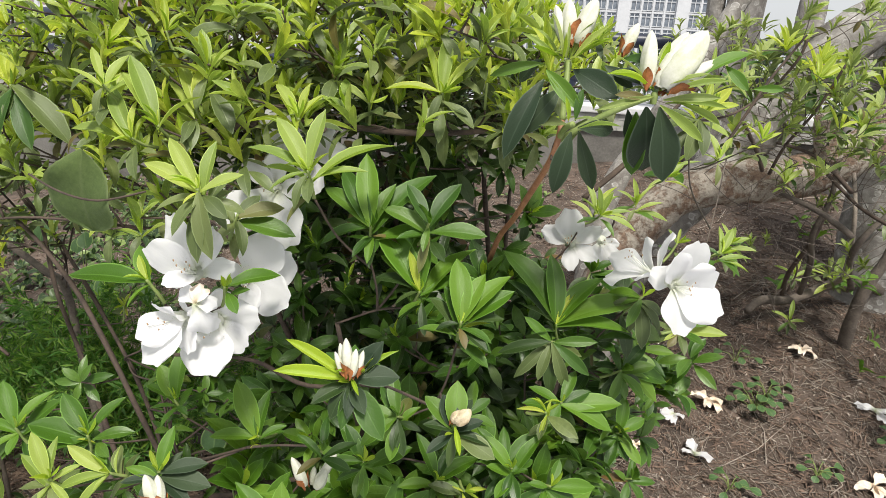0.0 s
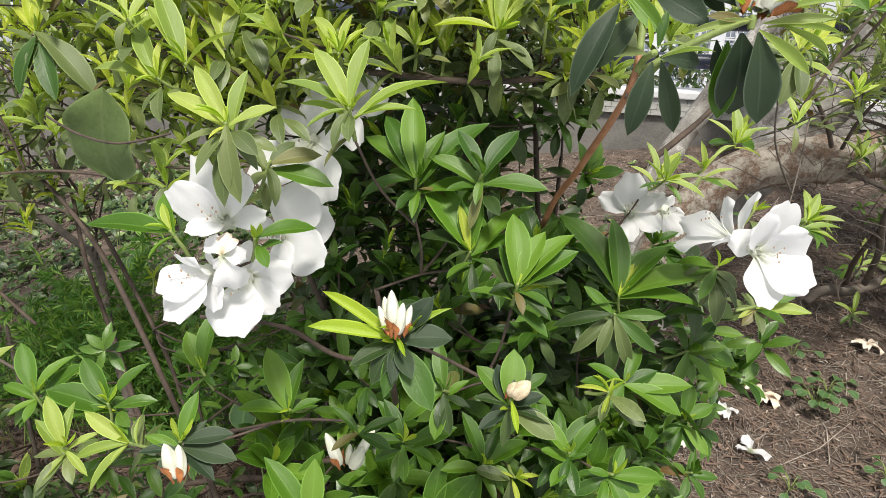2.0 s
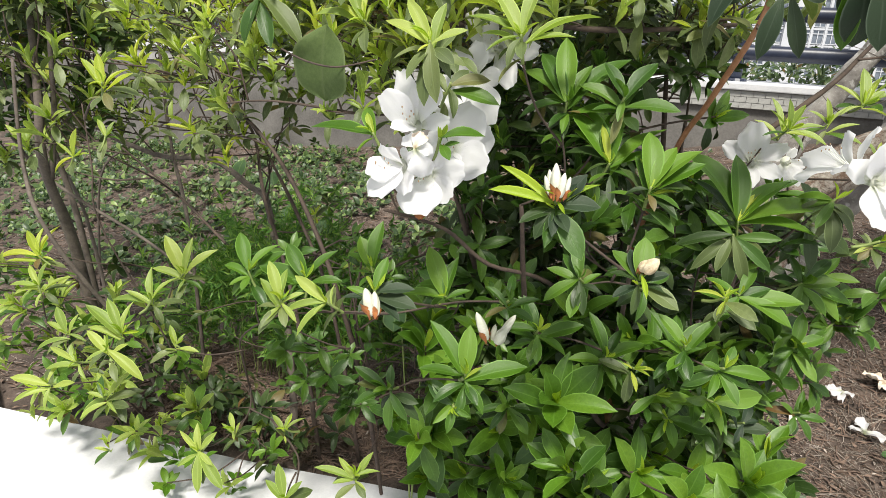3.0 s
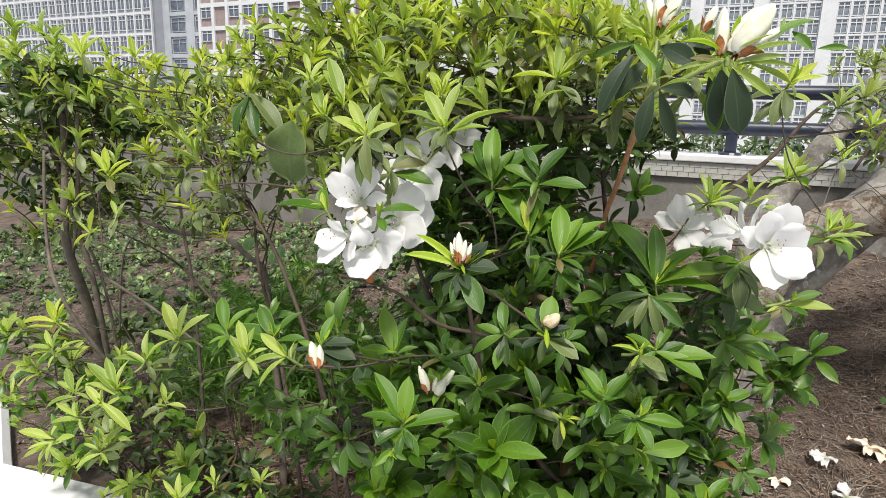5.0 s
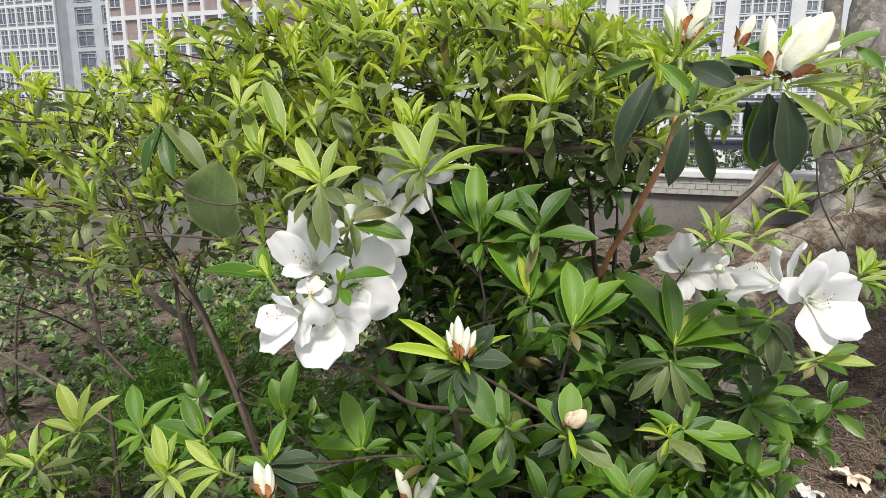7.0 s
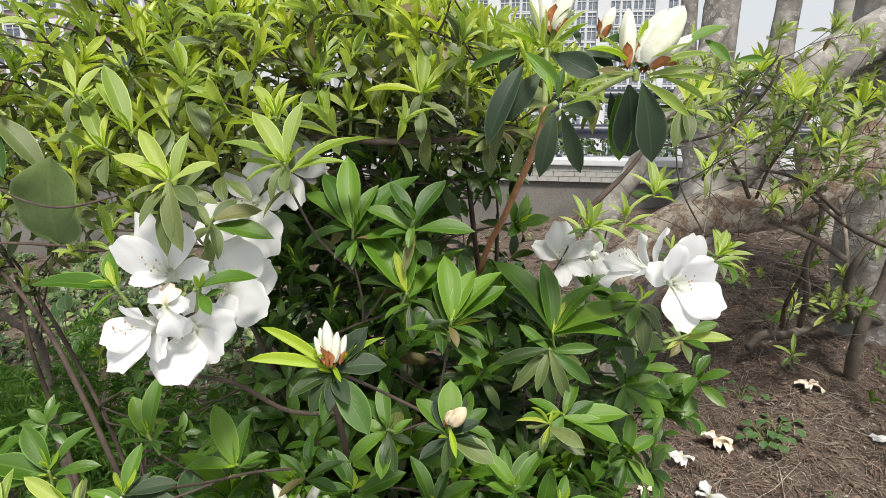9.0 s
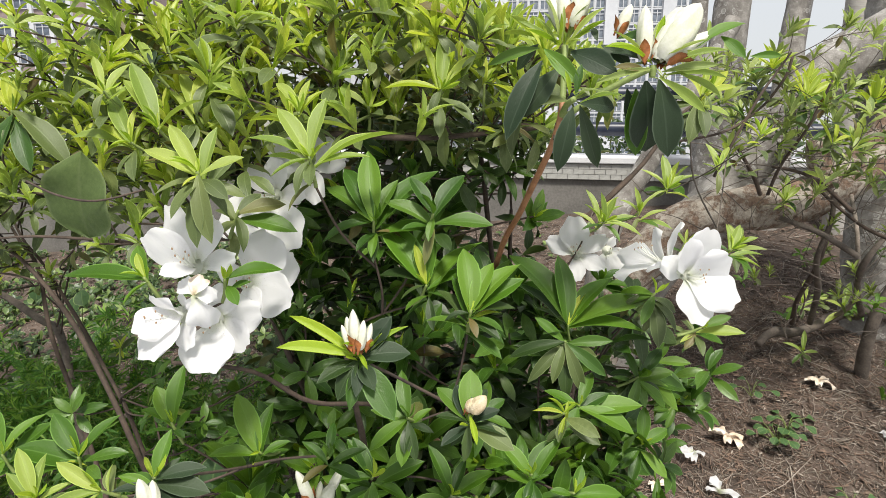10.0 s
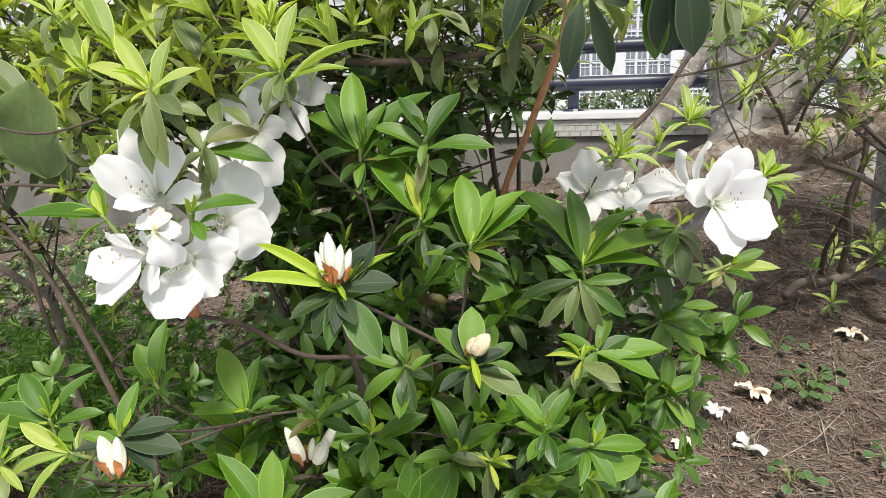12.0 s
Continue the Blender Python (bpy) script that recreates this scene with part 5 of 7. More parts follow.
# ---- flowers and buds ----
def petal_arrays(width=0.6, curl=0.35, cup=0.25, ruffle=0.03, seed=0, rows=14, cols=11):
    """A petal one unit long: a narrow claw that widens into a broad, blunt, wavy lobe with a groove along its middle."""
    verts, uvs, faces = [], [], []
    for i in range(rows + 1):
        s = i / rows
        k = min(1.0, s / 0.70)
        w = 0.5 * width * (0.14 + 0.86 * k * k * (3 - 2 * k)) * (1 - 0.34 * max(0.0, (s - 0.70) / 0.30) ** 2)
        for j in range(cols):
            c = 2 * j / (cols - 1) - 1
            edge = s * s * abs(c) ** 1.5
            end = s ** 5 * (0.05 * noise.noise((c * 2.4, seed, 1.7)) + 0.022 * noise.noise((c * 6.0, seed, 5.1)) - 0.03 * math.exp(-(c / 0.22) ** 2))
            side = 1 + 0.12 * noise.noise((s * 4.0, seed, 9 if c > 0 else 2))
            z = 0.10 * math.sin(s * 2.6) - curl * 0.45 * s ** 3 + cup * (1 - s) * c * c * 0.25
            z += ruffle * edge * math.sin(c * 4.2 + s * 7 + seed) - 0.012 * s * math.exp(-(c / 0.16) ** 2) + 0.035 * noise.noise((s * 3.2, c * 1.7, seed)) * s
            verts.append((s * (1 - 0.17 * abs(c) ** 2.6 * s * s) + end, c * w * side, z))
            uvs.append((s, 0.5 + 0.5 * c))
    for i in range(rows):
        for j in range(cols - 1):
            k = i * cols + j
            faces.append((k, k + cols, k + cols + 1, k + 1))
    return np.array(verts), np.array(uvs), np.array(faces)


PETALS = []
for i in range(7):
    v, uv, f = petal_arrays(0.58 + 0.05 * (i % 3), 0.04 + 0.07 * (i % 4), 0.3, 0.06, i * 2.1, 16, 13)
    holder = mesh_object("petal", v, f, PETAL, None, uv)
    PETALS.append(holder.data)
    bpy.data.objects.remove(holder)


def flower(plant, centre, tips, axis=None, stamens=6, broad=0.9, label="open white azalea flower"):
    """A funnel-shaped flower of five spreading petals with its stamens. Tips are in millimetres from the throat."""
    centre = Vector(centre)
    ways = [Vector(t) / 1000 for t in tips]
    axis = Vector(axis).normalized() if axis else (-sum(ways, Vector()).normalized() + Vector((0, -1.5, 0.3))).normalized()
    foot = centre - axis * 0.020
    v, f = tube_arrays([foot - axis * 0.012, foot, centre - axis * 0.010], [0.0025, 0.004, 0.009], 10)
    head = tagged(mesh_object("flower", [tuple(q) for q in v], f, PETAL, plant, [(0.2, 0.5)] * len(v)), label)
    for i, w in enumerate(ways):
        ob = place(head, new("petal", PETALS[(2 * i + rng.randrange(7)) % 7]))
        way = centre + w - foot
        ob.matrix_basis = leaf_matrix(foot, way * 1.03, axis) @ Matrix.Diagonal((1, broad * rng.uniform(0.92, 1.08), 1, 1))
    side = axis.orthogonal().normalized()
    other = axis.cross(side)
    for i in range(stamens):
        a = 6.28 * i / stamens + rng.random()
        r = rng.uniform(0.003, 0.009)
        out = axis * rng.uniform(0.012, 0.030) + (math.cos(a) * side + math.sin(a) * other) * r + Vector((0, 0, 0.004))
        v, f = tube_arrays([centre - axis * 0.012, centre + out * 0.5 - Vector((0, 0, 0.002)), centre + out], [0.0005, 0.0005, 0.0004], 5)
        st = mesh_object("stamen", [tuple(q) for q in v], f, FILAMENT, head)
        bm = bmesh.new()
        bmesh.ops.create_uvsphere(bm, u_segments=6, v_segments=5, radius=0.0008, matrix=Matrix.Translation(centre + out) @ Matrix.Diagonal((1, 1, 1.7, 1)))
        part("anther", bm, ANTHER, st)
    return head


def bud(plant, base, way, fat=0.32, bracts=3, label="closed white flower bud with brown scales", material=None, size=1.0):
    """A closed bud: rolled petals that overlap in a spindle, with brown scales at the foot."""
    base, way = Vector(base), Vector(way) / 1000 * size
    axis = way.normalized()
    side = axis.orthogonal().normalized()
    other = axis.cross(side)
    verts, faces, sides, rows = [], [], 20, 12
    for i in range(rows + 1):
        s = i / rows
        r = way.length * fat * (math.sin(math.pi * min(1.0, 0.12 + 0.88 * s) ** 0.95) ** 0.6) * (0.97 if i else 0.7)
        for k in range(sides):
            a = 6.2832 * k / sides + 1.3 * s
            rr = max(0.0004, r * (1 + 0.26 * abs(math.sin(2.5 * a - 2 * s)) - 0.13 + 0.06 * noise.noise((a * 1.5, s * 4, base.x * 50))))
            verts.append(tuple(base + axis * way.length * s + rr * (math.cos(a) * side + math.sin(a) * other)))
    for i in range(rows):
        for k in range(sides):
            k2 = (k + 1) % sides
            faces.append((i * sides + k, i * sides + k2, (i + 1) * sides + k2, (i + 1) * sides + k))
    faces.append(tuple(range(rows * sides, rows * sides + sides)))
    ob = tagged(mesh_object("bud", verts, faces, material or BUD_WHITE, plant), label)
    for i in range(bracts):
        a = 6.28 * i / max(1, bracts) + rng.random() * 0.8
        out = math.cos(a) * side + math.sin(a) * other
        wide = way.length * fat
        v, uv, f = blade_arrays(0.44, -0.22, -0.4, 7, 5, 0.5, rng.uniform(-0.6, 0.6), 0.05)
        m = np.array(leaf_matrix(base + out * wide * 0.6 - axis * 0.004, axis * min(0.026, way.length * 0.62) * rng.uniform(0.7, 1.15) + out * wide * rng.uniform(0.2, 0.6), out))
        mesh_object("bud_scale", v @ m[:3, :3].T + m[:3, 3], f, BRACT, ob)
    return ob


flower(bush, (0.127, 0.982, 0.824), [(-17, 1, 57), (-29, -23, 35), (-9, -30, -3), (26, 9, 45), (41, 15, 6)], (0.05, -0.85, 0.45), broad=0.80)
flower(bush, (0.113, 0.968, 0.773), [(-14, -36, -4), (-5, -38, -33), (-5, -20, 27), (18, -1, 21), (22, -9, -28)], (-0.30, -0.94, 0.05), broad=1.30)
flower(bush, (0.139, 0.994, 0.761), [(10, -37, -42), (35, 4, -26), (47, 13, 11), (16, 4, 37), (-9, -13, 14)], (0.15, -0.97, 0.05), broad=1.25)
flower(bush, (0.140, 1.068, 0.780), [(33, 4, 61), (48, 31, 24), (55, -11, -13), (15, -17, -23), (-29, -5, 19)], (0.35, -0.90, 0.20), broad=1.10)
flower(bush, (0.129, 1.167, 0.869), [(42, 3, 4), (42, -41, -59), (-40, -57, -38), (-27, -10, 35), (8, -3, 49)], (0.1, -0.95, 0.1), broad=0.90)
flower(bush, (0.134, 1.240, 0.910), [(-32, -30, 47), (63, 9, -1), (47, 10, 32), (33, -24, -52), (-24, -46, -15)], (0.2, -0.9, 0.3), broad=0.90)
flower(bush, (0.515, 1.425, 0.757), [(-46, -5, 22), (-7, -19, 61), (46, 2, 27), (5, -15, -41), (45, -8, -21)], (-0.05, -0.9, 0.35), broad=0.85)
flower(bush, (0.569, 1.457, 0.755), [(25, -10, -32), (9, 14, 21), (-15, -18, -38), (27, 6, -5), (-22, 13, 6)], (0.2, -0.9, 0.1), 3)
flower(bush, (0.608, 1.224, 0.796), [(-45, 43, 1), (-48, 22, -23), (-5, 18, 36), (29, 18, 45), (-16, -20, -7)], (-0.80, 0.0, 0.50), broad=0.80)
flower(bush, (0.651, 1.221, 0.777), [(-38, -13, 21), (-12, -18, 48), (16, 8, 60), (36, -8, 28), (45, -24, -24), (-1, -39, -45)], (0.50, -0.82, 0.15), broad=1.15)
bud(bush, (0.323, 0.906, 0.780), (-4, 5, 32), 0.15, 2)
bud(bush, (0.327, 0.904, 0.780), (2, 5, 24), 0.16, 2)
bud(bush, (0.318, 0.905, 0.781), (-8, 3, 18), 0.15, 3)
bud(bush, (0.330, 0.909, 0.780), (3, 8, 19), 0.15, 3)
bud(bush, (0.319, 0.910, 0.779), (-7, 5, 25), 0.15, 1)
bud(bush, (0.227, 1.021, 0.546), (-19, 5, 34), 0.16, 2)
bud(bush, (0.239, 1.024, 0.542), (9, 11, 22), 0.28, 1)
bud(bush, (0.239, 1.036, 0.546), (15, 19, 29), 0.14, 0)
bud(bush, (0.233, 1.027, 0.544), (-1, 10, 19), 0.20, 0)
bud(bush, (0.132, 0.884, 0.616), (-11, 3, 31), 0.20, 2)
bud(bush, (0.136, 0.885, 0.616), (-8, 11, 25), 0.20, 3)
bud(bush, (0.406, 0.985, 0.692), (6, 4, 13), 0.36, 2, "swelling cream flower bud with drying petals", BUD_TAN)
bud(bush, (0.410, 0.984, 0.692), (13, 3, 17), 0.34, 1, "swelling cream flower bud with drying petals", BUD_TAN)
bud(bush, (-0.104, 1.284, 1.072), (-17, 3, 40), 0.26, 3)
bud(bush, (-0.100, 1.284, 1.072), (5, 3, 30), 0.24, 2)
for x, y, z, fat, scales in ((-4, 8, 44, 0.19, 3), (16, 8, 46, 0.20, 3), (-14, 10, 38, 0.15, 1)):
    bud(tall_stem, (0.482 + x / 2500, 1.155, 1.062), (x, y, z), fat, scales)
bud(tall_stem, (0.537, 1.153, 1.055), (12, 6, 30), 0.20, 3)
for x, y, z, fat, scales in ((-2, 10, 54, 0.15, 2), (36, 16, 56, 0.23, 3), (24, 22, 54, 0.18, 1), (48, 18, 30, 0.13, 2)):
    bud(tall_stem, (0.562 + x / 2500, 1.115, 1.024), (x, y, z), fat, scales)
# slender young leaves that crowd round the tall buds, except upright ones towards the camera
for centre, number, reach in (((0.482, 1.157, 1.045), 13, 0.050), ((0.570, 1.117, 1.020), 15, 0.056)):
    collar = limb("shoot", [Vector(centre) - Vector((0, 0, 0.012)), Vector(centre) - Vector((0, 0, 0.004)), centre], [0.003, 0.004, 0.003], STEM_GREEN, tall_stem, 7)
    for i in range(number):
        a, e = 2.4 * i, radians(rng.uniform(15, 85))
        way = Vector((math.cos(a) * math.sin(e), math.sin(a) * math.sin(e), math.cos(e))) * reach * rng.uniform(0.5, 1.0)
        if way.y < -0.35 * way.length and e < 1.1:
            continue
        leaf(collar, Vector(centre) + way * 0.12, way, (0, -0.2, 1), "pale" if i % 3 else "lime", 0.85)
# withered petals between the open flowers
for at, ways, m in (((0.140, 0.968, 0.797), [(-18, 2, 14), (6, 0, 20), (20, 2, 0), (-6, -4, -16), (14, -6, -30)], WILTED),):
    heart = thing("withered_flower", "crumpled withered beige flower between fresh white blooms", "flower", "", at)
    for i, w in enumerate(ways):
        v, uv, f = petal_arrays(0.9, 0.5, 0.9, 0.35, i * 3.3, 10, 9)
        m4 = np.array(leaf_matrix(at, Vector(w) / 1000, (0.2, -1, 0.4)))
        mesh_object("petal", v @ m4[:3, :3].T + m4[:3, 3], f, m if i == 1 else PETAL, heart, uv)


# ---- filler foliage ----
# About where the camera stands; foliage is left out in cones from here.
VIEW_EYE = Vector((0.48, 0.46, 0.965))
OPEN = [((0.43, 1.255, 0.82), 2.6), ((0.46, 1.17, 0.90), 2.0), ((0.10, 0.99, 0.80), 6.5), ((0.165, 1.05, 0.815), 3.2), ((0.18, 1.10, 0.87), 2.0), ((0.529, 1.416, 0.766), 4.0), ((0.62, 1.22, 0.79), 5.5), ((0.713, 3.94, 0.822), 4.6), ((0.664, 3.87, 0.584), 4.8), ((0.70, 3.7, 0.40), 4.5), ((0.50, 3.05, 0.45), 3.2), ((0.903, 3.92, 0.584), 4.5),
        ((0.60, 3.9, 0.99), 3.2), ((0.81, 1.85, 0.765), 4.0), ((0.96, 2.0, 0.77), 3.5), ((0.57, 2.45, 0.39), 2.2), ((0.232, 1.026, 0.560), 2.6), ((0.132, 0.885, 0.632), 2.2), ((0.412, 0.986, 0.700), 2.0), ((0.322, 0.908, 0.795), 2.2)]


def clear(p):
    """Gaps in the foliage along the camera's sight lines, so that the open flowers, wall and soil show."""
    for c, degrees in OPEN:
        a, b = p - VIEW_EYE, Vector(c) - VIEW_EYE
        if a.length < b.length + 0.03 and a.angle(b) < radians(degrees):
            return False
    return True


def cloud(parent, kind, number, lo, hi, length, per, tilt, label, keep=None, spread=(25, 75), lean=-0.25, key=None):
    fol = Foliage(kind)
    n = tries = 0
    while n < number and tries < number * 40:
        tries += 1
        p = Vector([rng.uniform(a, b) for a, b in zip(lo, hi)])
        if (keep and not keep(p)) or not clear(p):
            continue
        n += 1
        axis = Vector((rng.gauss(0, tilt), rng.gauss(lean, tilt), 1.0))
        fol.whorl(p, axis, length * rng.uniform(0.75, 1.2), rng.randint(*per), spread)
        if key:
            FEET[key].append(p)
    return fol.done("foliage", parent, label)


def crown(p):
    """The clipped dome of the middle bush."""
    top = 1.19 - 0.30 * ((p.x - 0.06) / 0.66) ** 2 + 0.10 * (p.y - 1.3) + 0.03 * noise.noise((p.x * 5, p.y * 5, 0))
    return top - 0.10 < p.z < top and -0.55 < p.x - 0.12 < 0.46


def under(p):
    top = 1.08 - 0.30 * ((p.x - 0.12) / 0.62) ** 2
    return p.z < top


def gap(p):
    """Leaves thin out round the opening beside the red stem."""
    return not (0.32 < p.x < 0.60 and 0.70 < p.z < 0.90 and p.y > 1.35)


def low_slope(p):
    """The low foliage bulges towards the kerb and falls off at its sides."""
    return p.z < 0.52 - 1.5 * max(0.0, p.x - 0.50) and p.y > 1.08 + 0.10 * abs(p.x - 0.35) - 0.05 * (p.z > 0.3)


def low_left(p):
    return p.z < 0.16 + 0.26 * min(1.0, max(0.0, (-0.34 - p.x) * 4)) and p.z < 0.44


def ragged(p):
    return noise.noise((p.x * 3.1, p.y * 3.1, p.z * 3.1 + 4)) > -0.08


def tufts(parent, kind, number, lo, hi, length, lean, label, keep=None, key=None, tilt=0.35, per=(5, 8), apart=0.045, older="dark"):
    """Whole shoots past counting, each with room round it: upright new leaves over drooping older ones."""
    new_leaves, old_leaves, hearts = Foliage(kind, 6, 5), Foliage(older, 5, 3), Foliage("lime", 5, 3)
    n = tries = 0
    while n < number and tries < number * 60:
        tries += 1
        p = Vector([rng.uniform(a, b) for a, b in zip(lo, hi)])
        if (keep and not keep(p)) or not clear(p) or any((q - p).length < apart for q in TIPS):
            continue
        n += 1
        TIPS.append(p)
        axis = Vector((rng.gauss(0, tilt), rng.gauss(lean, tilt), 1.0))
        new_leaves.tuft(p, axis, length * rng.uniform(0.75, 1.2), old_leaves, hearts, per)
        FEET[key].append(p)
    new_leaves.done("foliage", parent, label)
    old_leaves.done("foliage", parent, "dull olive older leaves")
    hearts.done("foliage", parent, "lime green youngest leaves")


def shell(p):
    """The front face of the crown, bulging towards the path."""
    front = 1.10 + 0.28 * abs(p.x - 0.10) + 0.35 * max(0.0, p.z - 0.97) + 0.05 * noise.noise((p.x * 6, p.z * 6, 3))
    return crown_top(p) and front < p.y < front + 0.22 and p.z > (0.86 + 0.10 * min(1.0, max(0.0, (p.x - 0.02) / 0.12)) + 0.03 * noise.noise((p.x * 7, 1, 3)))


def crown_top(p):
    return p.z < 1.17 - 0.30 * ((p.x - 0.06) / 0.66) ** 2 + 0.10 * (p.y - 1.3)


tufts(bush, "young", 130, (-0.34, 1.05, 0.88), (0.62, 1.6, 1.18), 0.047, -0.2, "yellow-green new leaves", shell, "bush", 0.35, (6, 9), 0.040)
tufts(bush, "olive", 90, (-0.34, 1.05, 0.86), (0.62, 1.6, 1.14), 0.049, -0.3, "fresh green leaves", shell, "bush", 0.35, (6, 9), 0.040)
tufts(bush, "olive", 22, (-0.34, 1.06, 0.80), (0.04, 1.34, 0.94), 0.046, -0.4, "fresh green leaves", None, "bush")
tufts(bush, "green", 34, (0.06, 1.24, 0.62), (0.50, 1.5, 0.92), 0.058, -0.5, "mature green leaves", gap, "bush", older="deep")
tufts(bush, "young", 170, (-0.42, 1.20, 0.92), (0.68, 2.0, 1.28), 0.044, -0.2, "yellow-green new leaves", crown, "bush", 0.3, apart=0.038)
tufts(bush, "olive", 130, (-0.42, 1.18, 0.88), (0.68, 2.0, 1.25), 0.047, -0.2, "fresh green leaves", crown, "bush", 0.35, apart=0.038)
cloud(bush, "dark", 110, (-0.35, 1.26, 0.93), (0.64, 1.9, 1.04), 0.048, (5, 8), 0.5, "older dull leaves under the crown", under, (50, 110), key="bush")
# Dark fill behind the shoots; its colour carries the shade between them.
cloud(bush, "deep", 230, (-0.35, 1.32, 0.86), (0.64, 1.9, 1.02), 0.048, (6, 8), 0.5, "older leaves darkened for shade under the crown", under, (50, 110), key="bush")
cloud(bush, "green", 170, (0.04, 1.24, 0.40), (0.60, 1.6, 0.86), 0.056, (6, 8), 0.5, "mature green leaves", gap, (35, 95), -0.4, key="bush")
cloud(bush, "green", 14, (0.60, 1.42, 0.32), (0.75, 1.62, 0.62), 0.056, (6, 8), 0.5, "mature green leaves", None, (35, 95), -0.4, key="bush")
cloud(bush, "deep", 330, (0.00, 1.30, 0.24), (0.60, 1.85, 0.84), 0.054, (6, 8), 0.6, "older leaves darkened for shade", gap, (40, 110), -0.4, key="bush")
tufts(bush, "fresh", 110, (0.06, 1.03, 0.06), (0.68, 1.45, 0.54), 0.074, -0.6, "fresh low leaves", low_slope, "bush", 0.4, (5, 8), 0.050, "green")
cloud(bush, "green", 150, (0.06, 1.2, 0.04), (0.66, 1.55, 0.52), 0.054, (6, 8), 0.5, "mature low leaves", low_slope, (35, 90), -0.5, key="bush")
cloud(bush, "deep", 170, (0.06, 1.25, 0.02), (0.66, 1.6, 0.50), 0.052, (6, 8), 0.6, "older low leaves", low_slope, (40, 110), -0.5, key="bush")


def left_crown(p):
    top = 1.05 + 0.05 * noise.noise((p.x * 4, p.y * 4, 5)) + 0.08 * (p.y - 1.3) - 0.06 * (p.x < -0.75)
    return top - 0.19 < p.z < top


def hanging(p):
    """Ragged skirts of leaves under the left crown, with gaps between them."""
    return p.z > 0.76 - 0.30 * noise.noise((p.x * 3.3, p.y * 2, 8.5)) - 0.10 * (p.x < -0.75) and noise.noise((p.x * 5, p.y * 5, p.z * 5)) > -0.25


tufts(bush_left, "young", 40, (-1.15, 1.10, 0.66), (-0.30, 1.45, 1.08), 0.044, -0.3, "yellow-green new leaves", hanging, "left", apart=0.055)
tufts(bush_left, "olive", 62, (-1.15, 1.10, 0.58), (-0.30, 1.45, 1.04), 0.046, -0.3, "fresh green leaves", hanging, "left", apart=0.055)
tufts(bush_left, "olive", 30, (-1.0, 1.0, 0.10), (-0.30, 1.22, 0.44), 0.052, -0.4, "yellow-green low leaves", low_left, "left", apart=0.055, older="green")
tufts(bush_left, "young", 150, (-1.9, 1.20, 0.84), (-0.36, 2.1, 1.2), 0.043, -0.2, "yellow-green new leaves", left_crown, "left", apart=0.055)
tufts(bush_left, "pale", 120, (-1.9, 1.22, 0.82), (-0.36, 2.1, 1.15), 0.046, -0.2, "fresh green leaves", left_crown, "left", apart=0.055)
cloud(bush_left, "dark", 90, (-1.8, 1.22, 0.88), (-0.36, 2.0, 1.0), 0.042, (5, 7), 0.5, "older dull leaves", None, (50, 110), key="left")
cloud(bush_left, "dark", 45, (-1.15, 1.15, 0.60), (-0.34, 1.5, 0.88), 0.044, (4, 7), 0.5, "older drooping leaves", hanging, (60, 120), key="left")
cloud(bush_left, "deep", 40, (-1.8, 1.3, 0.86), (-0.36, 1.9, 0.98), 0.047, (5, 7), 0.5, "older leaves darkened for shade", None, (50, 115), key="left")
cloud(bush_left, "olive", 16, (-1.0, 1.0, 0.10), (-0.24, 1.2, 0.44), 0.042, (6, 8), 0.5, "new low leaves", low_left, (30, 80), -0.5, key="left")
cloud(bush_left, "fresh", 40, (-1.0, 1.02, 0.06), (-0.22, 1.24, 0.42), 0.044, (6, 8), 0.5, "fresh low leaves", low_left, (30, 85), -0.5, key="left")
cloud(bush_left, "deep", 90, (-1.0, 1.10, 0.03), (-0.2, 1.34, 0.40), 0.044, (6, 8), 0.6, "older low leaves", low_left, (40, 110), key="left")
cloud(bush_left, "green", 50, (-0.18, 1.06, 0.30), (0.10, 1.34, 0.58), 0.045, (5, 7), 0.6, "mature low leaves", None, (40, 100), -0.5, key="left")


def corner(p):
    """The dense bush at the corner of the bed, with two leaders that stand above it."""
    return noise.noise((p.x * 4, p.y * 4, p.z * 4 + 2)) > -0.25 and ((p.x + 0.97) / 0.21) ** 2 + ((p.y - 1.24) / 0.2) ** 2 + ((p.z - 0.88) / 0.24) ** 2 < 1


cloud(bush_corner, "deep", 45, (-1.2, 1.04, 0.64), (-0.66, 1.44, 1.04), 0.058, (6, 9), 0.5, "dark mature leaves", corner, (45, 120), -0.4, key="corner")
cloud(bush_corner, "green", 40, (-1.2, 1.04, 0.66), (-0.66, 1.44, 1.06), 0.050, (6, 8), 0.5, "dull mature leaves", corner, (45, 110), -0.4, key="corner")
tufts(bush_corner, "olive", 34, (-1.2, 1.04, 0.72), (-0.66, 1.44, 1.12), 0.050, -0.4, "fresh green leaves", corner, "corner", apart=0.05, older="green")
for lx, ly, lz, top in ((-0.96, 1.17, 0.96, 1.13), (-0.84, 1.19, 0.95, 1.10)):
    tip, low = Foliage("olive", 6, 5), Foliage("dark", 5, 3)
    for k in range(7):
        z = lz + (top - lz) * k / 6
        (tip if k > 3 else low).whorl((lx, ly, z), (0.1, -0.1, 1), 0.064 - 0.003 * k, 8, (25 if k > 3 else 45, 60 if k > 3 else 95))
    FEET["corner"].append(Vector((lx, ly, lz + 0.08)))
    tip.done("foliage", bush_corner, "yellow-green tips of the leaders")
    low.done("foliage", bush_corner, "older leaves of the leaders")

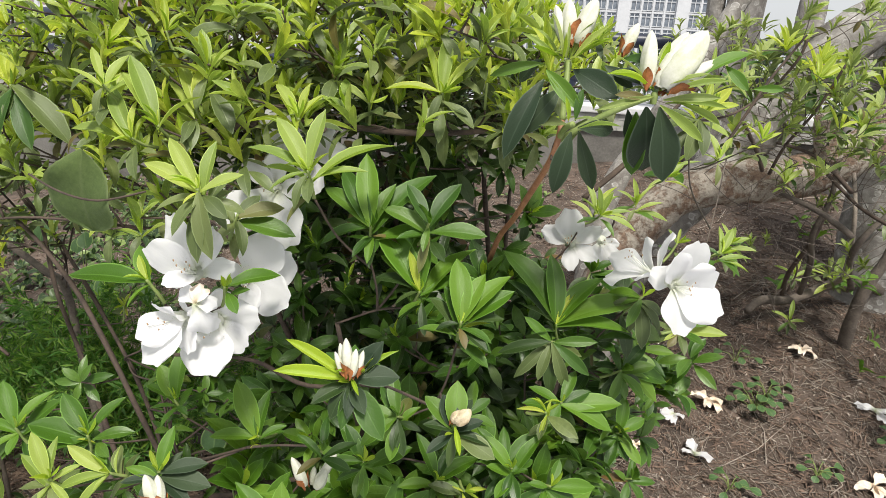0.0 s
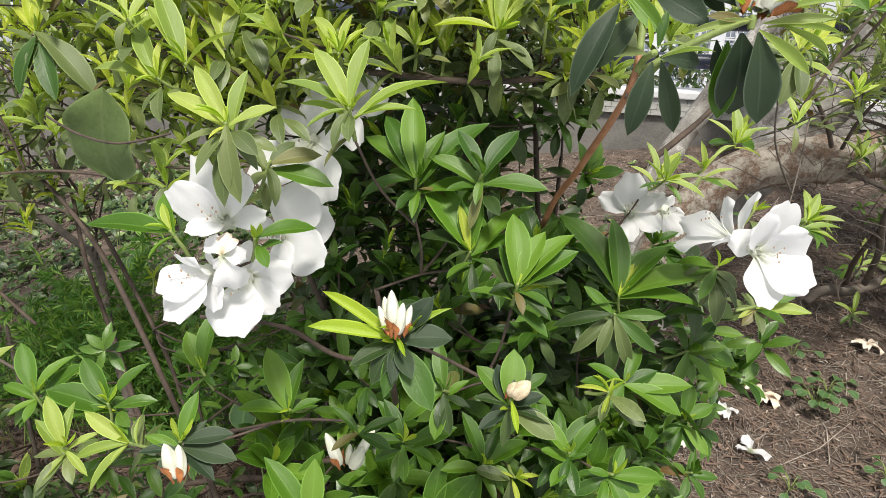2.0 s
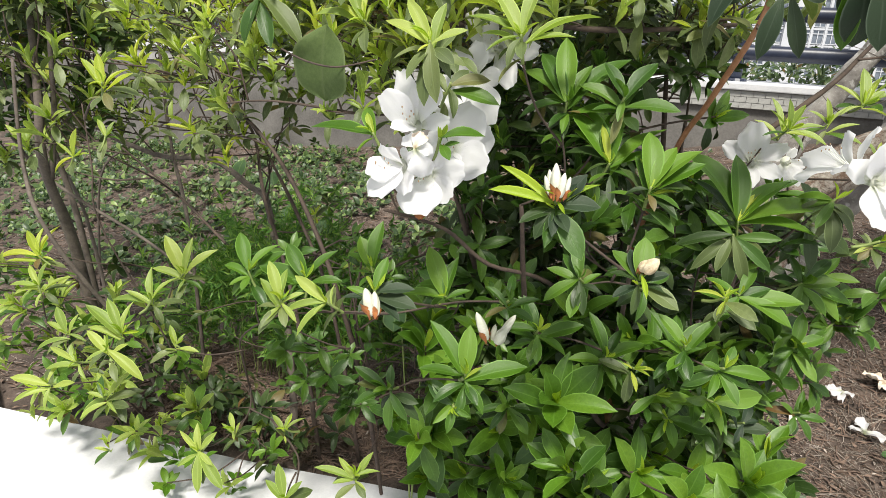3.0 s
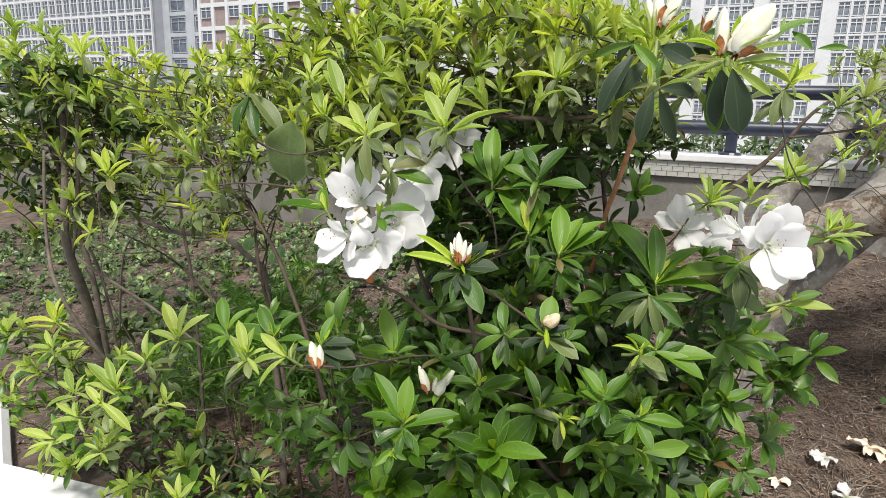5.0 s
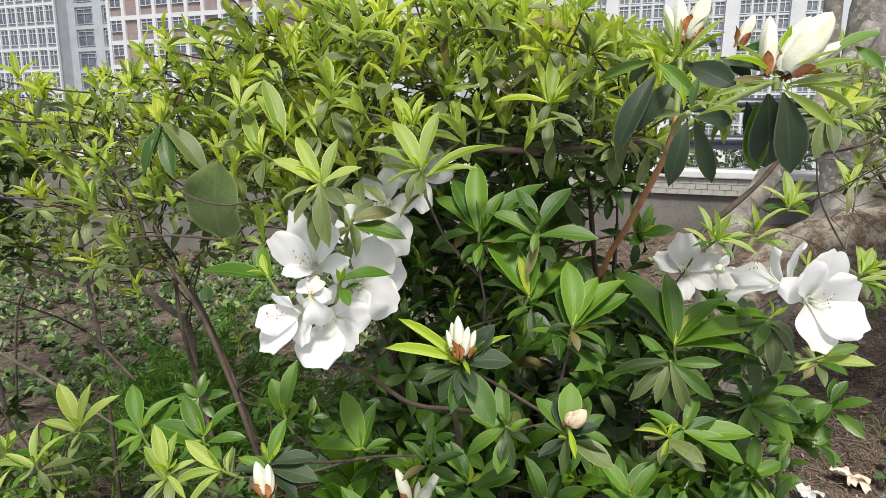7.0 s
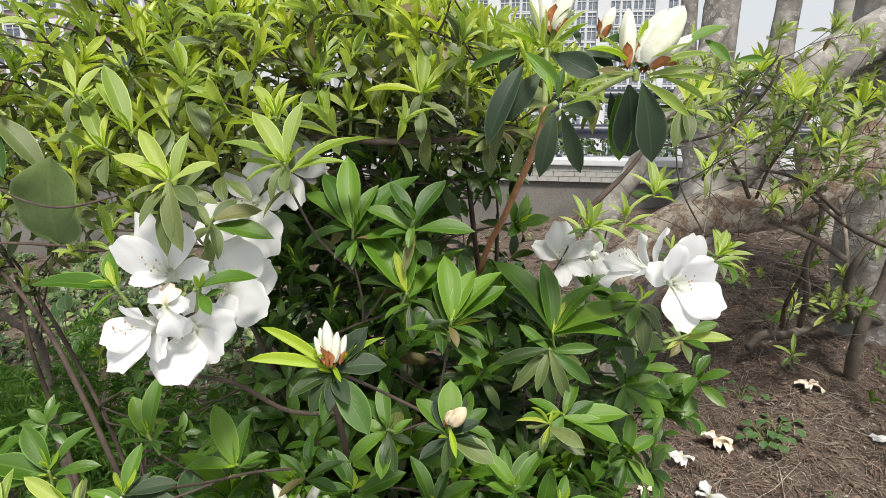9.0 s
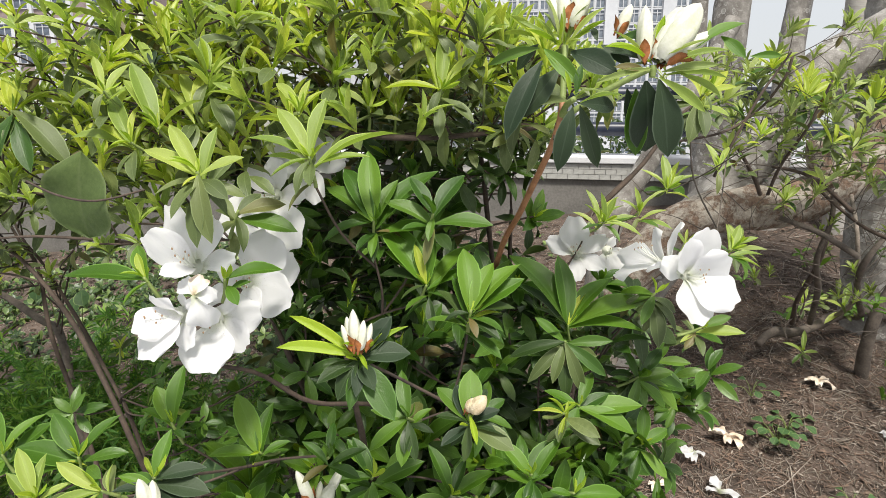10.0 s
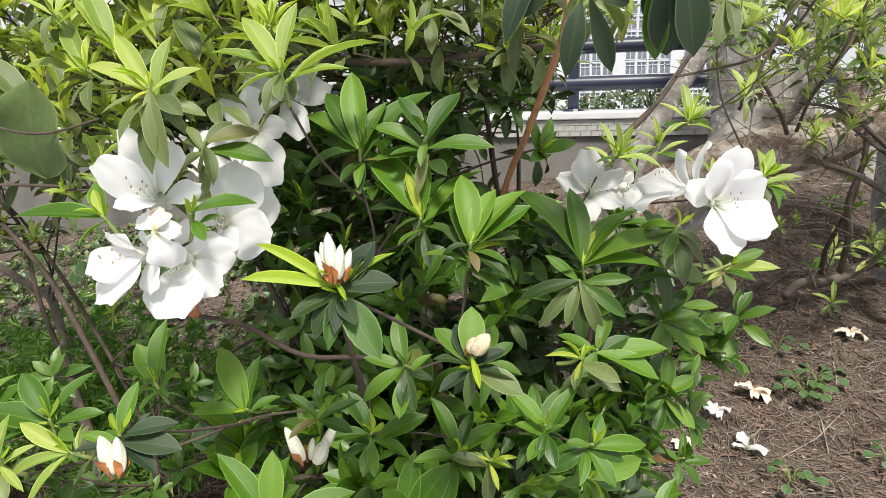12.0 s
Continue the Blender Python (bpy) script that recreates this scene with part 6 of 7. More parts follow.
tufts(bush_right, "pale", 60, (0.86, 1.80, 0.80), (1.7, 2.6, 1.16), 0.042, -0.2, "pale new leaves", ragged, "right", 0.4, (8, 13), 0.05)
cloud(bush_right, "pale", 64, (0.80, 1.75, 0.86), (1.95, 2.9, 1.16), 0.043, (6, 9), 0.4, "pale new leaves", ragged, key="right")
cloud(bush_right, "pale", 45, (0.76, 1.7, 0.82), (1.95, 2.9, 1.05), 0.043, (5, 8), 0.5, "fresh leaves", ragged, (30, 90), key="right")
cloud(bush_right, "dark", 34, (0.86, 1.8, 0.80), (1.95, 2.9, 1.05), 0.043, (5, 8), 0.5, "older leaves", ragged, (40, 110), key="right")
tufts(bush_right, "pale", 34, (1.15, 2.1, 0.40), (1.8, 2.7, 0.95), 0.042, -0.2, "pale new leaves", ragged, "right", 0.4, (8, 13))
cloud(bush_right, "fresh", 24, (1.15, 2.3, 0.25), (1.95, 2.9, 0.62), 0.042, (5, 7), 0.5, "fresh low leaves", ragged, (30, 90), key="right")
cloud(bush_right, "fresh", 14, (1.30, 1.9, 0.16), (1.7, 2.3, 0.5), 0.046, (6, 8), 0.5, "fresh low leaves", None, (30, 90), key="right")


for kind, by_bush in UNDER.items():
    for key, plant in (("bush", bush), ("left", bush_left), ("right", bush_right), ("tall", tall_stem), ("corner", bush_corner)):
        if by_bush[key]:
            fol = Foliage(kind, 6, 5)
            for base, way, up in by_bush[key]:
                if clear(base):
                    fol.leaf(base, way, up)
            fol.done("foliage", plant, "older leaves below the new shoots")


def twigs(key, parent, thick=1.0, material=TWIG):
    """Thin twigs that branch from the woody frame out to every tuft of leaves, joined."""
    verts, faces = [], []
    grown = list(WOOD[key])
    for p in sorted(FEET[key], key=lambda q: min((q - w).length for w in WOOD[key])):
        near = min(grown, key=lambda q: (q - p).length + (0.12 if q.z > p.z else 0) + (0.25 if q.y < p.y + 0.02 else 0))
        gap = (near - p).length
        mid = near.lerp(p, 0.5) + Vector((rng.uniform(-1, 1), rng.uniform(-1, 1), rng.uniform(-0.6, 0.4))) * 0.12 * gap
        r = 0.0013 + 0.0045 * min(gap, 0.25)
        v, f = tube_arrays([near, mid, p], [r * thick, r * 0.8 * thick, 0.0014 * thick], 5, 0.2, 3)
        faces += [tuple(i + len(verts) for i in q) for q in f]
        verts += [tuple(q) for q in v]
        grown += [near.lerp(mid, 0.5), mid, mid.lerp(p, 0.5)]
    tagged(mesh_object("twig", verts, faces, material, parent), "thin brown twigs", kind="stuff")


def dry_twigs(number, xs, zs, offset, reach):
    """A tangle of bare wiry twigs round the leaning trunk."""
    verts, faces = [], []
    for _ in range(number):
        p = Vector((rng.uniform(*xs), 0, rng.uniform(*zs)))
        p.y = 1.35 + 0.62 * p.x + rng.uniform(*offset)
        a, up = rng.uniform(0, 6.28), rng.uniform(-0.3, 0.9)
        line, d = [p], Vector((math.cos(a), 0.6 * math.sin(a), up)).normalized()
        for k in range(3):
            d = (d + Vector((rng.gauss(0, 0.3), rng.gauss(0, 0.3), rng.gauss(0.05, 0.3)))).normalized()
            line.append(line[-1] + d * rng.uniform(*reach))
        v, f = tube_arrays(line, [0.0013, 0.0011, 0.0009, 0.0006], 5, 0.2, 3)
        faces += [tuple(i + len(verts) for i in q) for q in f]
        verts += [tuple(q) for q in v]
        FEET["right"].append(p)
    tagged(mesh_object("dry_twig", verts, faces, GREY_BARK, bush_right), "bare wiry grey twigs", kind="stuff")


dry_twigs(45, (0.82, 1.6), (0.62, 1.0), (-0.1, 0.25), (0.03, 0.07))
dry_twigs(50, (1.10, 1.85), (0.25, 0.85), (-0.05, 0.45), (0.04, 0.09))
twigs("bush", bush)
twigs("left", bush_left)
twigs("corner", bush_corner)
twigs("right", bush_right, 0.6, GREY_BARK)
twigs("tall", tall_stem)


# ---- trees ----
def bark_material():
    """Grey bark freckled with pale lichen, each spot with a lighter rim."""
    n = Nodes("lichen_grey_bark")
    patch, fine = n.noise(16.0, 5, 0.65), n.noise(110.0, 6, 0.75)
    where = n.add("ShaderNodeTexCoord").outputs["Object"]
    bent = n.mix(0.035, where, n.add("ShaderNodeTexNoise", {"Vector": where, "Scale": 30.0}).outputs["Color"], "ADD")
    cell = n.add("ShaderNodeTexVoronoi", {"Vector": bent, "Scale": 34.0}).outputs["Distance"]
    small = n.add("ShaderNodeTexVoronoi", {"Vector": bent, "Scale": 90.0}).outputs["Distance"]
    colour = n.ramp(patch, [(0.32, (0.12, 0.105, 0.095)), (0.50, (0.25, 0.235, 0.215)), (0.68, (0.42, 0.40, 0.375))])
    ring = n.ramp(cell, [(0.0, (0.35, 0.35, 0.35)), (0.26, (0.35, 0.35, 0.35)), (0.34, (1, 1, 1)), (0.42, (0, 0, 0))])
    spots = n.maths("MULTIPLY", ring, n.ramp(n.noise(11.0, 3, 0.6), [(0.44, (0, 0, 0)), (0.56, (1, 1, 1))]))
    colour = n.mix(n.maths("MULTIPLY", spots, 0.9), colour, (0.60, 0.59, 0.56, 1))
    colour = n.mix(n.maths("MULTIPLY", n.ramp(small, [(0.12, (1, 1, 1)), (0.24, (0, 0, 0))]), 0.45), colour, (0.46, 0.45, 0.42, 1))
    colour = n.mix(n.maths("MULTIPLY", fine, 0.45), colour, (0.07, 0.06, 0.052, 1))
    sh = n.add("ShaderNodeBsdfPrincipled", {"Base Color": colour, "Roughness": 0.85, "Normal": n.bump(n.maths("ADD", n.maths("MULTIPLY", patch, 0.8), fine), 0.8, 0.006)})
    return n.finish(sh.outputs[0])


def peeling_lit_bark():
    """Brown bark with pale peeled patches, widened to paint in sunlight on the limb."""
    n = Nodes("peeling_lit_brown_bark")
    fine = n.noise(90.0, 6, 0.75)
    brown = n.ramp(fine, [(0.32, (0.070, 0.040, 0.026)), (0.68, (0.27, 0.18, 0.125))])
    pale = n.ramp(fine, [(0.3, (0.22, 0.185, 0.15)), (0.7, (0.44, 0.40, 0.34))])
    patch = n.maths("ADD", n.noise(22.0, 6, 0.75), n.maths("MULTIPLY", fine, 0.12))
    lit_flakes = n.ramp(patch, [(0.50, (0, 0, 0)), (0.60, (1, 1, 1))])
    colour = n.mix(lit_flakes, brown, pale)
    height = n.maths("ADD", n.maths("MULTIPLY", lit_flakes, 0.5), fine)
    sh = n.add("ShaderNodeBsdfPrincipled", {"Base Color": colour, "Roughness": 0.75, "Normal": n.bump(height, 0.8, 0.005)})
    return n.finish(sh.outputs[0])


BARK = bark_material()
BARK_BROWN = peeling_lit_bark()
PALM = surface("ringed_palm_bark", (0.20, 0.185, 0.17), (0.44, 0.42, 0.39), 3.0, 0.85, 0.6, 0.004, fine=14, stretch=(0.5, 0.5, 9.0))

tree = thing("leaning_tree", "gnarled leaning tree with a lichen-mottled grey trunk and low brown limb", "tree", "trees behind the bed", (0.58, 2.17, 0.02))
limb("trunk", [(0.60, 2.20, -0.02), (0.64, 2.22, 0.22), (0.73, 2.29, 0.45), (0.84, 2.34, 0.60), (0.937, 2.381, 0.711), (1.032, 2.420, 0.829), (1.118, 2.452, 0.939), (1.200, 2.476, 1.055), (1.283, 2.494, 1.133), (1.416, 2.540, 1.206), (1.557, 2.573, 1.296), (1.9, 2.7, 1.6)],
     [0.085, 0.078, 0.072, 0.070, 0.070, 0.070, 0.070, 0.072, 0.074, 0.074, 0.072, 0.06], BARK, tree, 18, 0.20, 4)
limb("limb", [(0.56, 2.14, 0.0), (0.60, 2.16, 0.25), (0.665, 2.19, 0.46), (0.735, 2.222, 0.585), (0.800, 2.238, 0.655), (0.880, 2.250, 0.702), (0.998, 2.282, 0.718), (1.112, 2.312, 0.730), (1.223, 2.341, 0.769), (1.330, 2.368, 0.840), (1.411, 2.390, 0.960), (1.472, 2.412, 1.108), (1.55, 2.45, 1.4)],
     [0.075, 0.066, 0.060, 0.058, 0.058, 0.060, 0.060, 0.060, 0.058, 0.060, 0.060, 0.056, 0.05], BARK_BROWN, tree, 18, 0.24, 8)
limb("limb", [(0.62, 2.40, 0.25), (0.645, 2.50, 0.55), (0.702, 2.574, 0.683), (0.760, 2.629, 0.778), (0.818, 2.678, 0.875), (0.91, 2.74, 1.02), (1.06, 2.83, 1.30)], [0.05, 0.042, 0.038, 0.036, 0.035, 0.033, 0.03], BARK, tree, 14, 0.15, 6)
limb("limb", [(1.213, 2.304, 0.795), (1.185, 2.299, 0.858), (1.168, 2.286, 0.912)], [0.036, 0.030, 0.026], BARK_BROWN, tree, 14, 0.2, 3)

tree = thing("upright_tree", "upright tree trunk with pale mottled grey bark behind the bed", "tree", "trees behind the bed", (1.17, 3.5, 0.3))
limb("trunk", [(1.17, 3.45, 0.28), (1.20, 3.52, 0.9), (1.225, 3.58, 1.35), (1.24, 3.6, 1.7), (1.23, 3.6, 2.6)], [0.095, 0.086, 0.080, 0.076, 0.07], BARK, tree, 18, 0.12, 2)
limb("limb", [(1.18, 3.56, 0.7), (1.12, 3.6, 1.05), (1.10, 3.62, 1.4), (1.08, 3.6, 1.9)], [0.05, 0.042, 0.038, 0.035], BARK, tree, 12, 0.12, 6)
tree = thing("upright_tree", "slender upright tree trunk with spotted grey bark behind the bed", "tree", "trees behind the bed", (1.5, 3.6, 0.3))
limb("trunk", [(1.46, 3.55, 0.3), (1.50, 3.6, 0.97), (1.53, 3.68, 1.3), (1.57, 3.75, 1.6), (1.63, 3.8, 2.4)], [0.066, 0.062, 0.058, 0.054, 0.05], BARK, tree, 14, 0.12, 9)
tree = thing("upright_tree", "stout tree trunk with flaking grey bark and lichen behind the bed", "tree", "trees behind the bed", (1.61, 2.76, 0.25))
limb("trunk", [(1.61, 2.74, 0.15), (1.600, 2.77, 0.50), (1.592, 2.798, 0.812), (1.575, 2.808, 1.153), (1.57, 2.80, 1.5), (1.58, 2.80, 2.4)], [0.12, 0.112, 0.108, 0.106, 0.105, 0.10], BARK, tree, 18, 0.16, 12)
tree = thing("palm_tree", "slim ringed pale grey palm trunk behind the bed", "tree", "trees behind the bed", (1.75, 3.5, 0.3))
limb("trunk", [(1.75, 3.5, 0.3), (1.740, 3.502, 0.937), (1.718, 3.502, 1.206), (1.713, 3.50, 1.483), (1.70, 3.5, 2.4)], [0.055, 0.05, 0.048, 0.047, 0.045], PALM, tree, 14, 0.03, 5)


# ---- street trees beyond the railing ----
def street_trees():
    """The tops of dark trees in the street below, seen between the wall and the rail."""
    fol = Foliage("deep", 4, 3)
    for _ in range(5200):
        x, y = rng.uniform(-9.0, 15.0), rng.uniform(24.0, 27.0)
        top = 0.45 + 0.9 * noise.noise((x * 0.35, y * 0.35, 6.0)) + 0.35 * noise.noise((x * 1.3, y * 1.3, 2.0))
        z = top - rng.uniform(0.0, 1.0) ** 2 * 4.0
        way = Vector((rng.gauss(0, 1), rng.gauss(-0.3, 1), rng.gauss(0.2, 0.8))).normalized()
        fol.leaf((x, y, z), way * rng.uniform(0.25, 0.5), (rng.gauss(0, 0.6), -0.5, 1.0))
    ob = fol.done("tree_crowns", None, "dark green crowns of street trees beyond the railing")
    tagged(ob, "dark green crowns of street trees beyond the railing", "tree", kind="stuff")


street_trees()


# ---- ground cover, litter, small things ----
def cover_patch():
    fol = Foliage("cover", 4, 3)
    for _ in range(4200):
        x, y = rng.uniform(-4.2, -0.12), rng.uniform(1.4, 3.75)
        if y < bed_edge(x) + 0.05 or (y < 1.9 and rng.random() < 0.65):
            continue
        if noise.noise((x * 2.2, y * 2.2, 7)) < (-0.3 if x < -1.0 else 0.0):
            continue
        z = ground_height(x, y)
        fol.whorl((x, y, z + rng.uniform(0.01, 0.05 + 0.10 * max(0.0, noise.noise((x * 4, y * 4, 3))))), (rng.gauss(0, 0.4), rng.gauss(-0.4, 0.4), 1), rng.uniform(0.016, 0.055), rng.randint(3, 6), (30, 85))
    for _ in range(60):
        x, y = rng.uniform(-0.1, 0.7), rng.uniform(2.2, 3.7)
        fol.whorl((x, y, ground_height(x, y) + 0.03), (0, -0.3, 1), 0.03, 4, (45, 85))
    ob = fol.done("ground_cover", None, "low dark green creeping plants covering the soil")
    tagged(ob, category="ground cover")


cover_patch()


def fern(x, y, fronds, height, spread):
    """A feathery plant: arching stalks with side sprays of short fine needles."""
    plant = thing("asparagus_fern", "feathery bright green asparagus fern growing from the soil", "fern", "ferns under the azaleas", (x, y, ground_height(x, y)))
    fol = Foliage("needle", 2, 3)
    base = Vector((x, y, ground_height(x, y)))
    verts, faces = [], []

    def stalk(pts, r):
        v, f = tube_arrays(pts, [r, r * 0.8, r * 0.5], 3)
        faces.extend(tuple(i + len(verts) for i in q) for q in f)
        verts.extend(tuple(q) for q in v)

    for _ in range(fronds):
        a, h = rng.uniform(0, 6.28), height * rng.uniform(0.55, 1.1)
        out = Vector((math.cos(a), math.sin(a), 0)) * spread * rng.uniform(0.3, 1.0)
        root = base + Vector((rng.uniform(-1, 1), rng.uniform(-1, 1), 0)) * spread * 0.35
        pts = [root, root + out * 0.4 + Vector((0, 0, h * 0.65)), root + out + Vector((0, 0, h))]
        stalk(pts, 0.0011)
        cross = Vector((-math.sin(a), math.cos(a), 0.0))
        for k in range(9):
            s = 0.25 + 0.75 * k / 8
            p = pts[0].lerp(pts[1], min(1, 2 * s)) if s < 0.5 else pts[1].lerp(pts[2], 2 * s - 1)
            way = (cross * (1 if k % 2 else -1) + 0.5 * out.normalized() + Vector((0, 0, rng.uniform(0.0, 0.6)))).normalized() * rng.uniform(0.03, 0.065) * (1.3 - 0.7 * s)
            stalk([p, p + way * 0.5 + Vector((0, 0, 0.003)), p + way], 0.0006)
            for j in range(6):
                fol.whorl(p + way * (0.2 + 0.16 * j), way, rng.uniform(0.020, 0.038), 3, (25, 70))
    fol.done("frond", plant, "fine feathery needles")
    tagged(mesh_object("stalk", verts, faces, STEM_GREEN, plant), kind="stuff")


for fx, fy, n, h, sp in ((-0.55, 1.58, 30, 0.50, 0.14), (-0.36, 1.52, 30, 0.46, 0.14), (-0.70, 1.70, 24, 0.48, 0.15), (-0.46, 1.50, 26, 0.46, 0.12),
                         (-0.80, 1.50, 18, 0.34, 0.13), (-0.30, 1.80, 18, 0.36, 0.14), (-0.62, 1.52, 24, 0.46, 0.12), (-0.24, 1.66, 22, 0.40, 0.13), (-0.85, 1.62, 22, 0.42, 0.14), (-0.42, 1.62, 26, 0.46, 0.14)):
    fern(fx, fy, round(n * 0.6), h, sp)


def litter(name, label, number, lo, hi, size, radius, material, bend=0.25):
    verts, faces = [], []
    n = 0
    while n < number:
        x, y = rng.uniform(lo[0], hi[0]), rng.uniform(lo[1], hi[1])
        if y < bed_edge(x) + 0.02:
            continue
        n += 1
        a, length, r = rng.uniform(0, 6.28), rng.uniform(*size), rng.uniform(*radius)
        d = Vector((math.cos(a), math.sin(a), 0)) * length / 2
        mid = Vector((x, y, 0))
        sideways = Vector((-d.y, d.x, 0)) * rng.uniform(-bend, bend)
        line = []
        for p in (mid - d, mid + sideways, mid + d):
            p.z = ground_height(p.x, p.y) + r * 0.8 + rng.uniform(0, 0.006)
            line.append(p)
        k = len(verts)
        for p in line:
            for c in range(3):
                t = 2.094 * c
                verts.append(tuple(p + Vector((-d.y, d.x, 0)).normalized() * r * math.cos(t) + Vector((0, 0, r * math.sin(t)))))
        for i in (0, 3):
            for c in range(3):
                c2 = (c + 1) % 3
                faces.append((k + i + c, k + i + c2, k + i + 3 + c2, k + i + 3 + c))
    tagged(mesh_object(name, verts, faces, material), label, "litter", kind="stuff")


litter("straw_litter", "dry straw and broken twigs strewn over the soil", 13000, (-2.6, 1.2), (2.4, 3.8), (0.008, 0.05), (0.0003, 0.0010), STRAW)
litter("twig_litter", "brown twigs and bark scraps on the soil", 17000, (-2.6, 1.2), (2.4, 3.8), (0.006, 0.036), (0.0006, 0.0024), LITTER_DARK)
litter("dead_stem_litter", "long dry bent stems lying on the soil", 90, (0.5, 1.7), (2.2, 3.6), (0.08, 0.28), (0.0008, 0.002), STRAW, 0.6)


litter("fine_twig_litter", "thin dry twigs tangled over the soil", 3200, (0.5, 1.55), (2.0, 2.9), (0.02, 0.09), (0.0004, 0.0013), PALE_TWIG, 0.5)
litter("bark_litter", "dark broken twigs and bark over the soil", 5000, (0.5, 1.55), (2.0, 2.9), (0.01, 0.06), (0.0006, 0.0020), LITTER_DARK, 0.4)
litter("bark_litter", "dark broken twigs and bark over the soil", 5000, (-0.9, 1.25), (0.2, 1.7), (0.01, 0.06), (0.0006, 0.0020), LITTER_DARK, 0.4)


def crumbs(name, number, size, material, label):
    """Soil crumbs and small stones, some in drifts."""
    verts, faces = [], []
    while len(verts) < number * 6:
        x, y = rng.uniform(-1.2, 2.2), rng.uniform(1.25, 3.2)
        if y < bed_edge(x) + 0.01 or noise.noise((x * 2.5, y * 2.5, 9)) < rng.uniform(-0.5, 0.5):
            continue
        r = rng.uniform(*size)
        c = Vector((x, y, ground_height(x, y) + r * 0.3))
        k = len(verts)
        for d in ((1, 0, 0), (-1, 0, 0), (0, 1, 0), (0, -1, 0), (0, 0, 0.8), (0, 0, -0.8)):
            verts.append(tuple(c + Vector(d) * r * rng.uniform(0.6, 1.3)))
        for a, b in ((0, 2), (2, 1), (1, 3), (3, 0)):
            faces.append((k + a, k + b, k + 4))
            faces.append((k + b, k + a, k + 5))
    tagged(mesh_object(name, verts, faces, material, smooth=False), label, "soil", kind="stuff")


crumbs("soil_crumbs", 16000, (0.0015, 0.007), SOIL, "crumbs of dark soil on the bed")
crumbs("grit", 22000, (0.0008, 0.0032), GRIT, "pale grit and crumbs scattered on the soil")


def dead_leaves(name, number, size, material, label):
    fol = Foliage("dark", 3, 3)
    for _ in range(number):
        x = rng.uniform(-1.3, 2.3)
        y = rng.uniform(bed_edge(x) + 0.02, 3.7)
        a = rng.uniform(0, 6.28)
        fol.leaf((x, y, ground_height(x, y) + 0.006), Vector((math.cos(a), math.sin(a), rng.uniform(-0.1, 0.5))) * rng.uniform(*size), (rng.gauss(0, 0.7), rng.gauss(0, 0.7), 1))
    ob = mesh_object(name, np.concatenate(fol.verts), np.concatenate(fol.faces), material, None, np.concatenate(fol.uvs))
    tagged(ob, label, "litter", kind="stuff")


dead_leaves("dead_leaf_litter", 4600, (0.008, 0.026), LITTER_DARK, "shrivelled brown dead leaves on the soil")
dead_leaves("bark_chip_litter", 3600, (0.004, 0.016), STRAW, "pale chips of bark and leaf bits on the soil")


def fallen_flower(x, y, size, material, label, turn):
    """A dropped, crumpled flower lying on the soil."""
    head = thing("fallen_flower", label, "flower", "fallen flowers", (x, y, ground_height(x, y)))
    base = Vector((x, y, ground_height(x, y) + 0.008))
    for i in range(5):
        a = turn + 1.0 * i + rng.uniform(-0.5, 0.5)
        v, uv, f = petal_arrays(0.6, rng.uniform(-0.2, 0.5), 0.9, 0.22, rng.uniform(0, 9), 12, 9)
        way = Vector((math.cos(a), math.sin(a), rng.uniform(-0.02, 0.45))) * size * rng.uniform(0.55, 1.05)
        m = np.array(leaf_matrix(base, way, (0, 0, 1)))
        mesh_object("petal", v @ m[:3, :3].T + m[:3, 3], f, material, head, uv)


for x, y, s, m, label in ((0.921, 1.935, 0.045, PETAL, "crumpled white azalea flower dropped on the soil"), (0.882, 2.069, 0.042, PETAL, "torn white azalea flower dropped on the soil"),
                          (0.985, 2.145, 0.046, WILTED, "withered beige azalea flower on the soil"), (1.307, 2.394, 0.042, WILTED, "dried tan azalea flower on the soil"),
                          (1.44, 2.17, 0.045, PETAL, "limp white azalea flower dropped among twigs"), (1.341, 1.906, 0.045, WILTED, "withered beige azalea flower on the soil"),
                          (0.774, 1.953, 0.025, WILTED, "small dried tan azalea flower on the soil")):
    fallen_flower(x, y, s * 1.3, m, label, rng.uniform(0, 6))


def weed(x, y, leaves, size, height):
    plant = thing("weed", "small round-leaved green weed sprouting from the soil", "weed", "weeds on the soil", (x, y, ground_height(x, y)))
    base = Vector((x, y, ground_height(x, y)))
    for i in range(leaves):
        a = 2.4 * i
        reach = size * (0.4 + 1.3 * i / leaves)
        tip = base + Vector((math.cos(a) * reach, math.sin(a) * reach, height * rng.uniform(0.5, 1.0)))
        limb("stalk", [base, base.lerp(tip, 0.5) + Vector((0, 0, 0.01)), tip], [0.0012, 0.001, 0.0008], STEM_GREEN, plant, 5)
        v, uv, f = blade_arrays(rng.uniform(0.7, 0.85), 0.25, 0.15, 6, 5, 0.75)
        m = np.array(leaf_matrix(tip, Vector((math.cos(a), math.sin(a), rng.uniform(-0.3, 0.2))) * size * rng.uniform(0.7, 1.1), (0, -0.3, 1)))
        mesh_object("leaf", v @ m[:3, :3].T + m[:3, 3], f, LEAF["weed"], plant, uv)


weed(1.115, 2.14, 18, 0.034, 0.06)
weed(1.16, 2.20, 9, 0.036, 0.05)
weed(1.22, 1.93, 9, 0.028, 0.035)
weed(1.098, 2.335, 6, 0.034, 0.05)
weed(0.983, 1.819, 8, 0.032, 0.045)
weed(0.70, 1.90, 5, 0.028, 0.04)
weed(1.45, 2.05, 7, 0.028, 0.04)

